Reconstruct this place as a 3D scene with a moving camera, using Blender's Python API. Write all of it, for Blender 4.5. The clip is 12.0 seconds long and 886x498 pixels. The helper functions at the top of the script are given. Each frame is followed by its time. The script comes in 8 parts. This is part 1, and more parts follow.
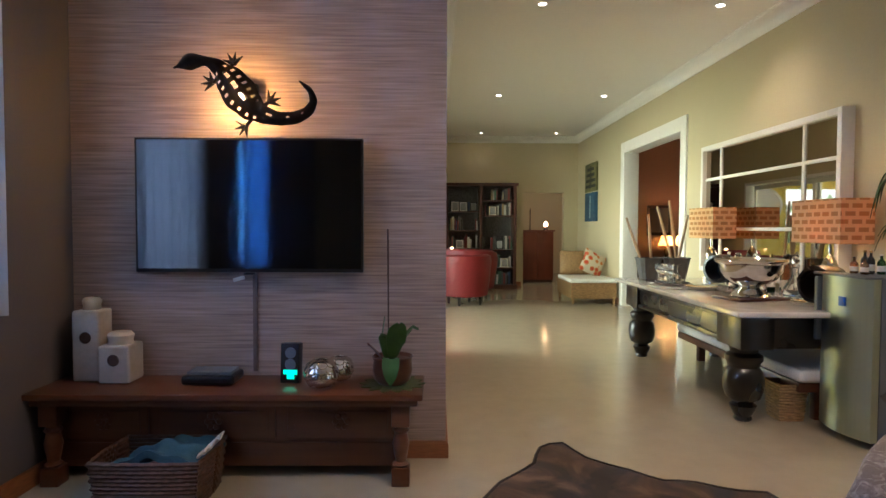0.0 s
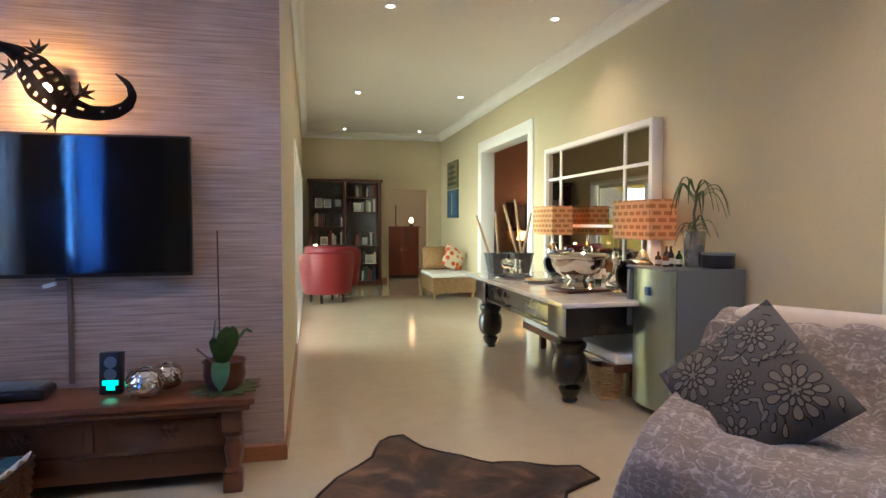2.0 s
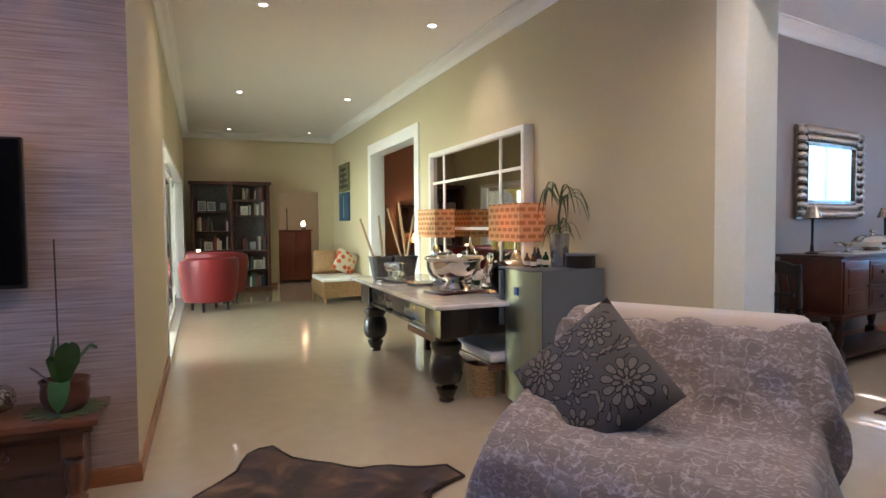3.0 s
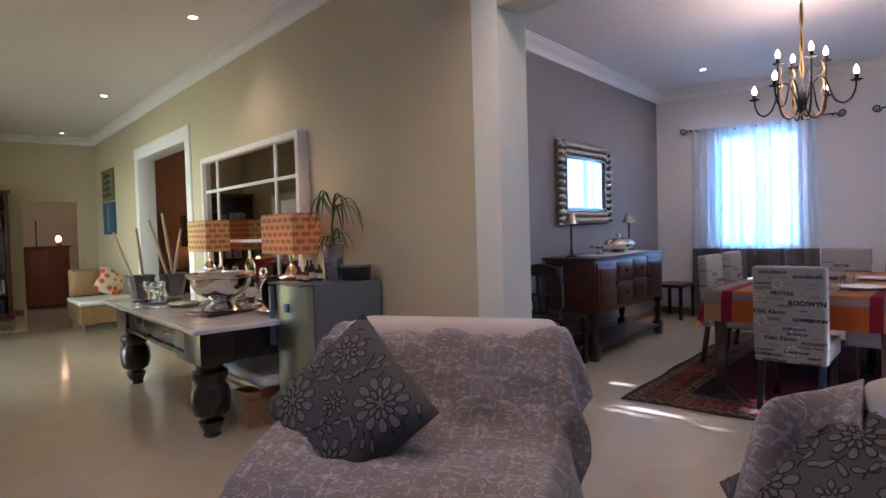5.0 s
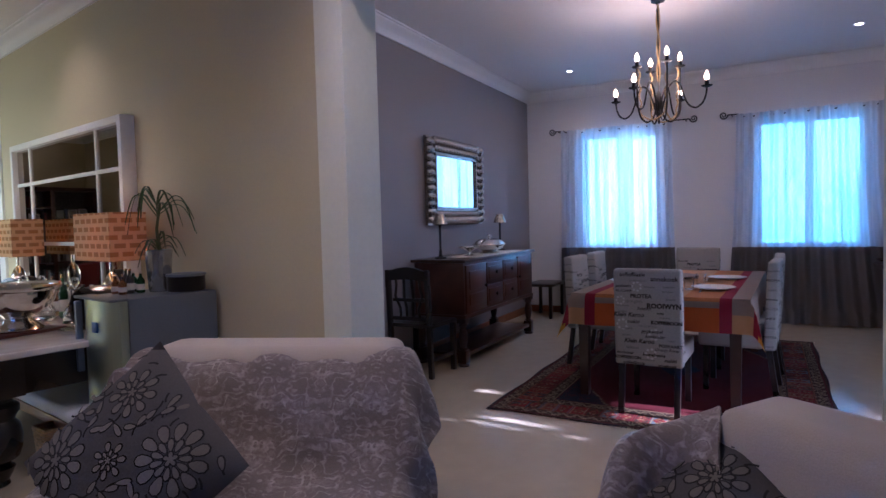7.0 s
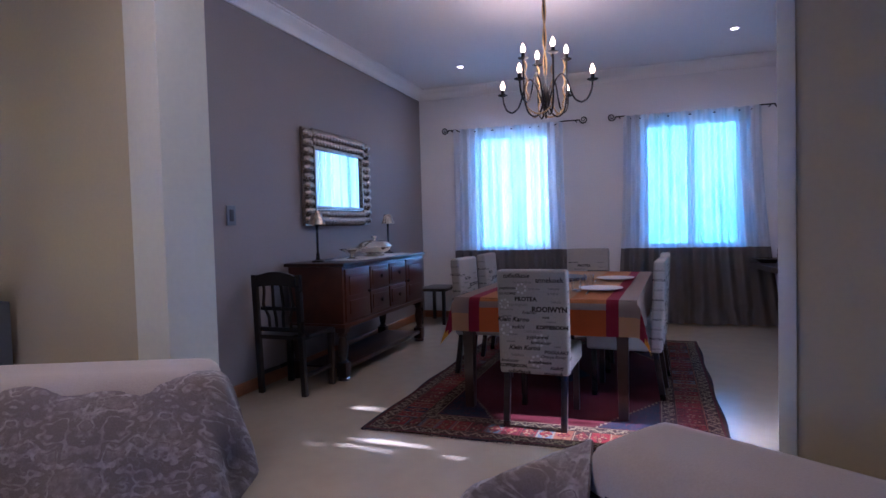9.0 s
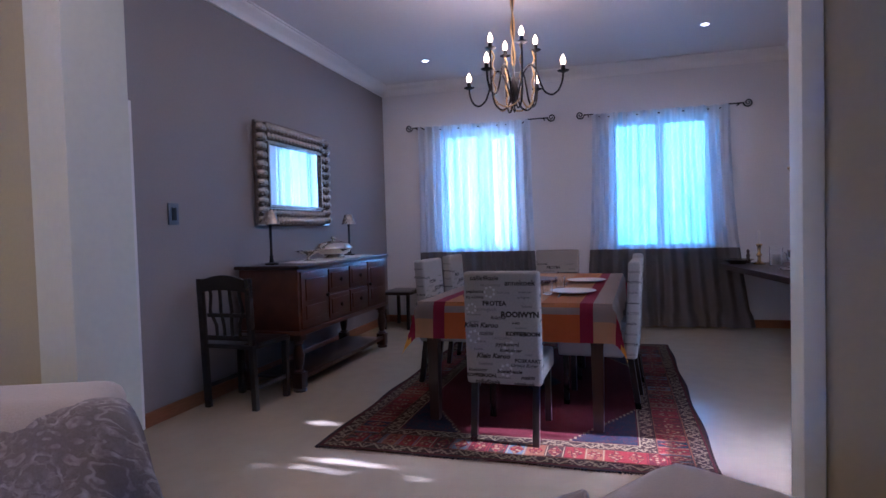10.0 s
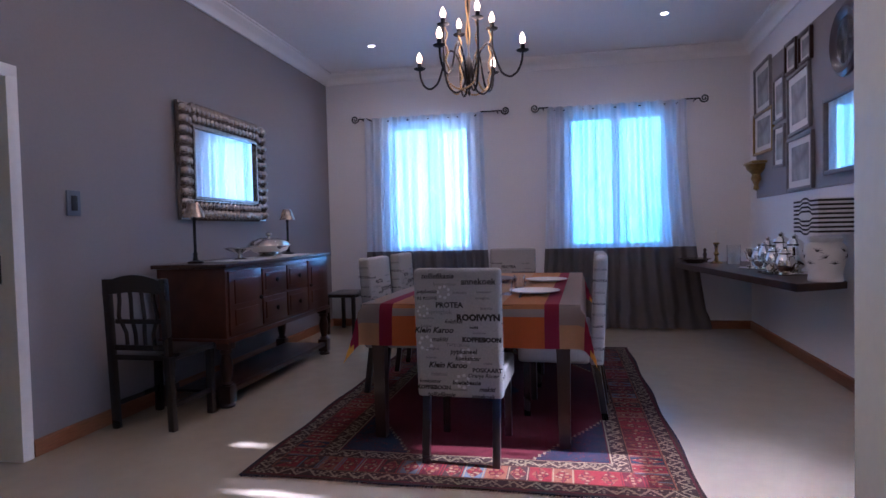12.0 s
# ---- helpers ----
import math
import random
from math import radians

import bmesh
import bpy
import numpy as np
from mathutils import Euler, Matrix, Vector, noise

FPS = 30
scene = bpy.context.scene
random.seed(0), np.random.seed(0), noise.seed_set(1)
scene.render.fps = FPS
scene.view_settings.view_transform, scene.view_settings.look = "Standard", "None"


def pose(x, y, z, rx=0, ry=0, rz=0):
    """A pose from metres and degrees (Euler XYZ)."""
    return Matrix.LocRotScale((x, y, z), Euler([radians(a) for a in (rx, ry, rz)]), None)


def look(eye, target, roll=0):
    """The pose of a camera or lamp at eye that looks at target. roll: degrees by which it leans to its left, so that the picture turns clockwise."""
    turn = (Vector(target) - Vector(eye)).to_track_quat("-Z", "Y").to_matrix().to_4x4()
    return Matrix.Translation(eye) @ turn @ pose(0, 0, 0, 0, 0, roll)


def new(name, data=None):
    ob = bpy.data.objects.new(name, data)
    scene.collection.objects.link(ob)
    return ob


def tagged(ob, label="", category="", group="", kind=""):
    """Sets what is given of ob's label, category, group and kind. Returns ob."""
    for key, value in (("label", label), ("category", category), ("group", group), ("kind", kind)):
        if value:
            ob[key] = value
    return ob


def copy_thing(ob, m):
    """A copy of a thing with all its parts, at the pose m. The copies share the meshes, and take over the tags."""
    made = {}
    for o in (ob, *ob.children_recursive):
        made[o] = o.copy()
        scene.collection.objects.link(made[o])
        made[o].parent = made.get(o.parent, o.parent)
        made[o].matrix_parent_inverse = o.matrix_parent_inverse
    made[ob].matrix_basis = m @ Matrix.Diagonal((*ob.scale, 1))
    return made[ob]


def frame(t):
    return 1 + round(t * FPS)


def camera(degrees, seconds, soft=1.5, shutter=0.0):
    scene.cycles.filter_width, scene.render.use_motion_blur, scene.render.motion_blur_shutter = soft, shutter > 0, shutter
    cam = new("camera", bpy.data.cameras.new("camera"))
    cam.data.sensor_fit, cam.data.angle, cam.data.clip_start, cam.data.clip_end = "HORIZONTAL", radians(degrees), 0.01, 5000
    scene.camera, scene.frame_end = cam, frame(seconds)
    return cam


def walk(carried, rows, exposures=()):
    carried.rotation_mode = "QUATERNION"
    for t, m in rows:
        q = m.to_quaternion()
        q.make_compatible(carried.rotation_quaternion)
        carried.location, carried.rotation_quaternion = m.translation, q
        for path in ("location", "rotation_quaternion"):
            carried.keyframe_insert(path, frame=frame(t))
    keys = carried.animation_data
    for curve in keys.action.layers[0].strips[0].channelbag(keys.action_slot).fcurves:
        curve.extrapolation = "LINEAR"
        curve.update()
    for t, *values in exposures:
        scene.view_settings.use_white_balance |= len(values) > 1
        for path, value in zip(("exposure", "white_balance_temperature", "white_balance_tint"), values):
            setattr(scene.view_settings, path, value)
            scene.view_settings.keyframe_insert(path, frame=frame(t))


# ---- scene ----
cam = camera(73.3, 12.0)
PATH = [
    (0, (0.068, 0.134, 1.244), (0.09, 2.133, 1.17), 0.2),
    (0.5, (0.115, 0.111, 1.25), (0.208, 2.107, 1.17), 0.2),
    (1, (0.157, 0.1, 1.252), (0.343, 2.09, 1.167), 0.2),
    (1.5, (0.207, 0.081, 1.262), (0.504, 2.057, 1.173), 0.1),
    (2, (0.266, 0.043, 1.273), (0.701, 1.993, 1.183), -0.0),
    (2.5, (0.343, 0.006, 1.285), (0.934, 1.915, 1.196), -0.2),
    (3, (0.448, -0.024, 1.287), (1.194, 1.83, 1.202), -0.5),
    (3.5, (0.535, -0.06, 1.305), (1.425, 1.729, 1.219), -0.7),
    (3.7, (0.577, -0.091, 1.323), (1.525, 1.668, 1.241), -0.4),
    (5.3, (0.788, 0.062, 1.292), (2.136, 1.538, 1.217), -1.6),
    (5.5, (0.812, 0.068, 1.304), (2.189, 1.515, 1.222), -1.4),
    (6, (0.878, 0.121, 1.311), (2.331, 1.492, 1.227), -1.5),
    (6.5, (1.001, 0.14, 1.306), (2.509, 1.451, 1.225), -1.5),
    (7, (1.137, 0.161, 1.325), (2.698, 1.409, 1.237), -1.5),
    (7.5, (1.254, 0.151, 1.308), (2.86, 1.34, 1.224), -1.5),
    (9.5, (1.737, 0.284, 1.252), (3.505, 1.216, 1.179), -1.6),
    (10, (1.873, 0.349, 1.238), (3.663, 1.239, 1.169), -1.6),
    (10.5, (2.017, 0.416, 1.226), (3.824, 1.271, 1.157), -1.5),
    (11, (2.123, 0.443, 1.211), (3.946, 1.264, 1.142), -1.5),
    (11.5, (2.198, 0.473, 1.195), (4.038, 1.253, 1.126), -1.5),
    (12, (2.259, 0.536, 1.179), (4.119, 1.268, 1.115), -1.4),
]
EXPOSURES = [(0.0, 3.44, 5400, 20), (1.0, 3.84, 5350, 21), (2.5, 3.76, 5200, 23), (3.5, 3.52, 5100, 26), (5.5, 2.96, 4950, 32), (7.0, 2.62, 4700, 36), (9.5, 2.63, 4620, 37), (12.0, 2.64, 4750, 38)]
walk(cam, [(t, look(eye, target, roll)) for t, eye, target, roll in PATH], EXPOSURES)

# ---- world and large lights ----
PHI = 8.0                                   # the dining room stands turned against the lounge
DM = pose(3.3, 2.2, 0, 0, 0, PHI)           # dining frame: u ahead from the opening, v to the left
CEIL = 3.14
SUN_EL, SUN_AZ = 29.0, PHI - 88.0            # where the sun stands, counted from the x axis
world = bpy.data.worlds.new("sky")
scene.world = world
world.use_nodes = True
wn = world.node_tree.nodes
sky = wn.new("ShaderNodeTexSky")
sky.sky_type, sky.sun_disc = "NISHITA", False
sky.sun_elevation, sky.sun_rotation = radians(SUN_EL), radians(90 - SUN_AZ)
world.node_tree.links.new(sky.outputs[0], wn["Background"].inputs[0])
wn["Background"].inputs[1].default_value = 0.05


LEVEL = 0.12                                # how strong lamps and window light are beside the sun


def lamp(name, kind, m, energy, colour, size=0.1, size_y=None, spot=None, blend=0.5, spread=180):
    data = bpy.data.lights.new(name, kind)
    data.energy, data.color = energy * (1.0 if kind == "SUN" else LEVEL), colour
    if kind == "AREA":
        data.shape, data.size, data.size_y = "RECTANGLE", size, size_y or size
        data.spread = radians(spread)
    elif kind == "SUN":
        data.angle = radians(0.6)
    else:
        data.shadow_soft_size = size
    if kind == "SPOT":
        data.spot_size, data.spot_blend = radians(spot), blend
    ob = new(name, data)
    ob.matrix_world = m
    return ob


sd = Vector((math.cos(radians(SUN_AZ)) * math.cos(radians(SUN_EL)), math.sin(radians(SUN_AZ)) * math.cos(radians(SUN_EL)), math.sin(radians(SUN_EL))))
lamp("sun", "SUN", look(sd * 20, (0, 0, 0)), 5.0, (1.0, 0.93, 0.82))
WARM = (1.0, 0.72, 0.42)
DAY = (0.20, 0.66, 1.0)
# sky light in the openings
lamp("window_light", "AREA", DM @ look((6.55, 0.33, 1.7), (4.02, 0.25, 1.7)), 66, (0.27, 0.72, 1.0), 1.9, 2.2, spread=95)
lamp("window_light", "AREA", DM @ look((6.6, -1.87, 1.7), (4.115, -1.95, 1.7)), 46, (0.19, 0.65, 1.0), 1.9, 2.2, spread=95)
lamp("window_light", "AREA", look((-3.42, 7.0, 1.3), (0.0, 7.0, 1.2)), 190, (0.95, 1.0, 0.62), 5.0, 2.5, spread=115)
lamp("window_light", "AREA", look((-2.08, 2.12, 1.5), (0, 2.12, 1.4)), 30, (0.55, 0.75, 1.0), 0.8, 1.3)
lamp("window_light", "AREA", look((-2.08, 0.16, 1.5), (0, 0.16, 1.4)), 100, (0.12, 0.42, 1.0), 0.5, 1.3)
lamp("window_light", "AREA", DM @ look((1.45, -3.5, 1.5), (1.45, 0, 0.9)), 8, DAY, 0.7, 1.1)

# ---- materials ----


def mat(name, colour, rough=0.5, metal=0.0, grain=0.12, scale=18.0, bump=0.0, stretch=(1, 1, 1), colour2=None, coat=0.0, transmission=0.0, alpha=1.0, emit=0.0, sheen=0.0, big=1.3, rough_var=0.12, ior=1.45):
    m = bpy.data.materials.new(name)
    m.use_nodes = True
    nt = m.node_tree
    b = nt.nodes["Principled BSDF"]
    b.inputs["Roughness"].default_value, b.inputs["Metallic"].default_value = rough, metal
    b.inputs["Coat Weight"].default_value = coat
    b.inputs["Coat Roughness"].default_value = 0.08
    b.inputs["Transmission Weight"].default_value, b.inputs["Alpha"].default_value, b.inputs["IOR"].default_value = transmission, alpha, ior
    b.inputs["Sheen Weight"].default_value = sheen
    if emit:
        b.inputs["Emission Color"].default_value, b.inputs["Emission Strength"].default_value = (*colour, 1), emit
    c2 = colour2 or tuple(c * (1 - grain * 2.2) for c in colour)
    tc = nt.nodes.new("ShaderNodeTexCoord")
    mp = nt.nodes.new("ShaderNodeMapping")
    mp.inputs["Scale"].default_value = stretch
    nt.links.new(tc.outputs["Object"], mp.inputs["Vector"])
    fine, coarse = nt.nodes.new("ShaderNodeTexNoise"), nt.nodes.new("ShaderNodeTexNoise")
    fine.inputs["Scale"].default_value, fine.inputs["Detail"].default_value = scale, 6
    coarse.inputs["Scale"].default_value, coarse.inputs["Detail"].default_value = big, 3
    nt.links.new(mp.outputs[0], fine.inputs["Vector"])
    nt.links.new(tc.outputs["Object"], coarse.inputs["Vector"])
    add = nt.nodes.new("ShaderNodeMath")
    add.operation = "MULTIPLY_ADD"
    add.inputs[1].default_value = 0.65
    nt.links.new(fine.outputs[0], add.inputs[0])
    half = nt.nodes.new("ShaderNodeMath")
    half.operation = "MULTIPLY"
    half.inputs[1].default_value = 0.35
    nt.links.new(coarse.outputs[0], half.inputs[0])
    nt.links.new(half.outputs[0], add.inputs[2])
    ramp = nt.nodes.new("ShaderNodeValToRGB")
    ramp.color_ramp.elements[0].position, ramp.color_ramp.elements[1].position = 0.3, 0.68
    ramp.color_ramp.elements[0].color, ramp.color_ramp.elements[1].color = (*c2, 1), (*colour, 1)
    nt.links.new(add.outputs[0], ramp.inputs[0])
    nt.links.new(ramp.outputs[0], b.inputs["Base Color"])
    rr = nt.nodes.new("ShaderNodeMapRange")
    rr.inputs["To Min"].default_value, rr.inputs["To Max"].default_value = max(0.0, rough - rough_var * rough), min(1.0, rough + rough_var * rough)
    nt.links.new(coarse.outputs[0], rr.inputs[0])
    nt.links.new(rr.outputs[0], b.inputs["Roughness"])
    if bump:
        bp = nt.nodes.new("ShaderNodeBump")
        bp.inputs["Strength"].default_value, bp.inputs["Distance"].default_value = bump, 0.004
        nt.links.new(fine.outputs[0], bp.inputs["Height"])
        nt.links.new(bp.outputs[0], b.inputs["Normal"])
    return m


def emitter(name, colour, strength):
    m = bpy.data.materials.new(name)
    m.use_nodes = True
    b = m.node_tree.nodes["Principled BSDF"]
    b.inputs["Base Color"].default_value = (*colour, 1)
    b.inputs["Emission Color"].default_value, b.inputs["Emission Strength"].default_value = (*colour, 1), strength
    return m


def cloth(name, colour, see=0.0, glow=0.5, grain=0.08, scale=160.0, colour2=None, stretch=(1, 1, 1)):
    """Thin woven cloth: part of the light goes through it."""
    m = mat(name, colour, 0.95, grain=grain, scale=scale, bump=0.15, colour2=colour2, stretch=stretch)
    nt = m.node_tree
    b, out = nt.nodes["Principled BSDF"], nt.nodes["Material Output"]
    tl, tp = nt.nodes.new("ShaderNodeBsdfTranslucent"), nt.nodes.new("ShaderNodeBsdfTransparent")
    tl.inputs[0].default_value = (*colour, 1)
    m1, m2 = nt.nodes.new("ShaderNodeMixShader"), nt.nodes.new("ShaderNodeMixShader")
    m1.inputs[0].default_value, m2.inputs[0].default_value = glow, see
    nt.links.new(b.outputs[0], m1.inputs[1])
    nt.links.new(tl.outputs[0], m1.inputs[2])
    nt.links.new(m1.outputs[0], m2.inputs[1])
    nt.links.new(tp.outputs[0], m2.inputs[2])
    nt.links.new(m2.outputs[0], out.inputs[0])
    return m


M = {}
M["wall"] = mat("wall_paint", (0.55, 0.475, 0.295), 0.6, grain=0.03, scale=60, bump=0.05)
M["wall_white"] = mat("white_wall_paint", (0.78, 0.76, 0.74), 0.6, grain=0.025, scale=50, bump=0.05)
M["wall_grey"] = mat("grey_wall_paint", (0.265, 0.24, 0.232), 0.6, grain=0.03, scale=50, bump=0.05)
# grey darkened for the shade on the lounge window wall
M["wall_shaded"] = mat("shaded_grey_wall_paint", (0.12, 0.108, 0.112), 0.6, grain=0.03, scale=50, bump=0.05)
M["wall_brown"] = mat("brown_wall_paint", (0.30, 0.16, 0.09), 0.6, grain=0.05, scale=40, bump=0.05)
M["wall_yellow"] = mat("yellow_wall_paint", (0.80, 0.62, 0.10), 0.7, grain=0.05, scale=30, bump=0.1)
M["ceiling"] = mat("ceiling_paint", (0.80, 0.77, 0.73), 0.7, grain=0.02, scale=40)
M["cornice"] = mat("cornice_plaster", (0.84, 0.82, 0.78), 0.55, grain=0.02, scale=40)
M["trim"] = mat("white_gloss_paint", (0.82, 0.80, 0.75), 0.35, grain=0.03, scale=30)
M["floor"] = mat("polished_screed", (0.48, 0.405, 0.285), 0.16, grain=0.05, scale=7, bump=0.02, big=0.9, rough_var=0.35, coat=0.25)
M["skirting"] = mat("skirting_wood", (0.33, 0.13, 0.05), 0.35, grain=0.2, scale=14, stretch=(1, 1, 12), coat=0.2)
M["dark_wood"] = mat("dark_wood", (0.05, 0.02, 0.012), 0.3, grain=0.25, scale=9, stretch=(1, 1, 0.12), bump=0.1, coat=0.25)
M["black_wood"] = mat("black_stained_wood", (0.016, 0.011, 0.009), 0.28, grain=0.2, scale=9, stretch=(0.2, 1, 1), bump=0.06, coat=0.35)
M["teak"] = mat("oiled_brown_wood", (0.15, 0.052, 0.022), 0.33, grain=0.25, scale=10, stretch=(0.12, 1, 1), bump=0.1, coat=0.25)
M["mahogany"] = mat("red_brown_wood", (0.10, 0.03, 0.016), 0.3, grain=0.22, scale=9, stretch=(0.15, 1, 1), bump=0.08, coat=0.3)
M["marble"] = mat("white_marble", (0.74, 0.71, 0.66), 0.1, grain=0.1, scale=5, colour2=(0.52, 0.47, 0.42), coat=0.4, big=2.5)
# green in the steel colour stands in for reflected greenery
M["steel"] = mat("steel_with_green_reflection", (0.44, 0.53, 0.48), 0.4, 1.0, grain=0.04, scale=60, stretch=(1, 1, 0.02))
M["grey_metal"] = mat("grey_lacquered_metal", (0.14, 0.165, 0.20), 0.4, 0.2, grain=0.04, scale=80)
M["silver"] = mat("polished_silver", (0.82, 0.78, 0.70), 0.1, 1.0, grain=0.08, scale=9)
M["old_silver"] = mat("silvered_wood", (0.55, 0.50, 0.44), 0.25, 0.9, grain=0.2, scale=30, bump=0.1, colour2=(0.2, 0.16, 0.12))
M["brass"] = mat("brass", (0.62, 0.42, 0.16), 0.25, 1.0, grain=0.15, scale=20)
M["iron"] = mat("black_iron", (0.02, 0.018, 0.017), 0.45, 0.6, grain=0.2, scale=40, bump=0.1)
M["black"] = mat("black_plastic", (0.012, 0.012, 0.013), 0.3, grain=0.1)
M["screen"] = mat("tv_glass", (0.004, 0.004, 0.005), 0.06, grain=0.1, coat=0.5)
M["mirror"] = mat("mirror_glass", (0.86, 0.87, 0.87), 0.015, 1.0, grain=0.01, rough_var=0.0)
# tinted dark in place of the dim wall this mirror reflects
M["dimmed_mirror"] = mat("mirror_with_dark_reflection", (0.46, 0.41, 0.35), 0.02, 1.0, grain=0.02, rough_var=0.0)
M["glass"] = mat("clear_glass", (0.97, 0.98, 0.98), 0.01, transmission=1.0, grain=0.005)
M["leather_red"] = mat("red_leather", (0.20, 0.010, 0.013), 0.5, grain=0.15, scale=60, bump=0.2, coat=0.1)
M["cream"] = mat("cream_upholstery", (0.46, 0.40, 0.33), 0.9, grain=0.06, scale=220, bump=0.25, sheen=0.3)
M["white_cloth"] = mat("white_cotton", (0.78, 0.76, 0.72), 0.9, grain=0.05, scale=120, bump=0.2)
M["wicker"] = mat("wicker", (0.42, 0.25, 0.10), 0.6, grain=0.3, scale=30, bump=0.5, stretch=(1, 1, 3))
M["dark_wicker"] = mat("dark_wicker", (0.13, 0.06, 0.03), 0.5, grain=0.3, scale=40, bump=0.5)
M["teal_cloth"] = mat("teal_blanket", (0.045, 0.12, 0.16), 0.95, grain=0.15, scale=120, bump=0.4)
M["ceramic"] = mat("white_ceramic", (0.76, 0.73, 0.67), 0.3, grain=0.03, coat=0.4)
M["leaf"] = mat("leaf_green", (0.05, 0.13, 0.03), 0.4, grain=0.25, scale=12)
M["leaf_pale"] = mat("pale_leaf", (0.09, 0.13, 0.05), 0.5, grain=0.25, scale=12)
M["copper"] = mat("copper_pot", (0.22, 0.10, 0.07), 0.3, 0.7, grain=0.2, scale=12)
M["zinc"] = mat("zinc", (0.17, 0.17, 0.17), 0.5, 0.5, grain=0.2, scale=15)
M["bamboo"] = mat("pale_wood", (0.62, 0.46, 0.28), 0.5, grain=0.15, scale=20, stretch=(1, 1, 0.1))
M["sheer"] = cloth("white_sheer", (0.80, 0.84, 0.90), 0.13, 0.62, grain=0.03)
nt = M["sheer"].node_tree
# upright noise streaks vary the see-through, imitating light and shade of folds
fold_streaks, wmap, wide = nt.nodes.new("ShaderNodeTexNoise"), nt.nodes.new("ShaderNodeMapping"), nt.nodes.new("ShaderNodeMapRange")
wmap.inputs["Scale"].default_value = (1, 1, 0.03)
fold_streaks.inputs["Scale"].default_value, fold_streaks.inputs["Detail"].default_value = 14.0, 4
wide.inputs["From Min"].default_value, wide.inputs["From Max"].default_value = 0.35, 0.65
wide.inputs["To Min"].default_value, wide.inputs["To Max"].default_value = 0.02, 0.24
nt.links.new([n for n in nt.nodes if n.bl_idname == "ShaderNodeTexCoord"][0].outputs["Object"], wmap.inputs["Vector"])
nt.links.new(wmap.outputs[0], fold_streaks.inputs["Vector"])
nt.links.new(fold_streaks.outputs[0], wide.inputs["Value"])
nt.links.new(wide.outputs[0], [n for n in nt.nodes if n.bl_idname == "ShaderNodeMixShader"][1].inputs[0])
M["curtain_grey"] = cloth("grey_linen", (0.17, 0.155, 0.15), 0.0, 0.12, grain=0.1)
M["curtain_blue"] = cloth("blue_curtain", (0.30, 0.42, 0.62), 0.0, 0.5)
M["bulb"] = emitter("bulb_glow", (1.0, 0.62, 0.26), 2.4)
M["down_glow"] = emitter("downlight_glow", (1.0, 0.86, 0.66), 3.6)
M["green_glow"] = emitter("green_display", (0.02, 0.9, 0.4), 0.15)
M["candle_glow"] = emitter("small_lamp_glow", (1.0, 0.55, 0.2), 2)
M["grass"] = mat("garden_grass", (0.09, 0.15, 0.03), 0.9, grain=0.35, scale=9, bump=0.5)
M["hedge"] = mat("hedge_leaves", (0.06, 0.12, 0.03), 0.8, grain=0.4, scale=10, bump=0.8)
M["amber"] = mat("amber_glass", (0.35, 0.12, 0.03), 0.05, transmission=0.6, grain=0.05)
M["bottle_green"] = mat("green_glass", (0.02, 0.12, 0.04), 0.05, transmission=0.6, grain=0.05)
M["paper"] = mat("paper", (0.70, 0.68, 0.63), 0.8, grain=0.04)
M["ink"] = mat("dark_print", (0.03, 0.025, 0.022), 0.8, grain=0.1)
M["gilt"] = mat("gilded_wood", (0.42, 0.28, 0.09), 0.35, 0.6, grain=0.25, scale=25, bump=0.2)

# ---- building blocks ----


def box(bm, x0, x1, y0, y1, z0, z1, bevel=0.0, seg=2):
    r = bmesh.ops.create_cube(bm, size=1, matrix=Matrix.Translation(((x0 + x1) / 2, (y0 + y1) / 2, (z0 + z1) / 2)) @ Matrix.Diagonal((x1 - x0, y1 - y0, z1 - z0, 1)))
    if bevel:
        edges = list({e for v in r["verts"] for e in v.link_edges})
        bmesh.ops.bevel(bm, geom=edges, offset=bevel, segments=seg, affect="EDGES", profile=0.6)
    return bm


def lathe(bm, profile, seg=24, at=(0, 0, 0), square=0.0, m=None):
    """A turned form from (radius, height) pairs."""
    rings = []
    for r, z in profile:
        ring = []
        for k in range(seg):
            a = 2 * math.pi * (k + 0.5) / seg
            c, s = math.cos(a), math.sin(a)
            q = 1 + square * (1 / max(abs(c), abs(s)) - 1)
            p = Vector((at[0] + r * c * q, at[1] + r * s * q, at[2] + z))
            ring.append(bm.verts.new(m @ p if m else p))
        rings.append(ring)
    for a, b in zip(rings, rings[1:]):
        for k in range(seg):
            bm.faces.new((a[k], a[(k + 1) % seg], b[(k + 1) % seg], b[k]))
    if profile[0][0] > 1e-5:
        bm.faces.new(rings[0][::-1])
    if profile[-1][0] > 1e-5:
        bm.faces.new(rings[-1])
    return bm


def tube(bm, pts, r, seg=8, taper=None):
    """A round bar along points."""
    pts = [Vector(p) for p in pts]
    rings, up = [], None
    for i, p in enumerate(pts):
        d = (pts[min(i + 1, len(pts) - 1)] - pts[max(i - 1, 0)]).normalized()
        if up is None:
            up = d.orthogonal().normalized()
        up = (up - d * up.dot(d)).normalized()
        side = d.cross(up)
        rad = r if taper is None else r * (1 + (taper - 1) * i / (len(pts) - 1))
        rings.append([bm.verts.new(p + (up * math.cos(2 * math.pi * k / seg) + side * math.sin(2 * math.pi * k / seg)) * rad) for k in range(seg)])
    for a, b in zip(rings, rings[1:]):
        for k in range(seg):
            bm.faces.new((a[k], a[(k + 1) % seg], b[(k + 1) % seg], b[k]))
    bm.faces.new(rings[0][::-1])
    bm.faces.new(rings[-1])
    return bm


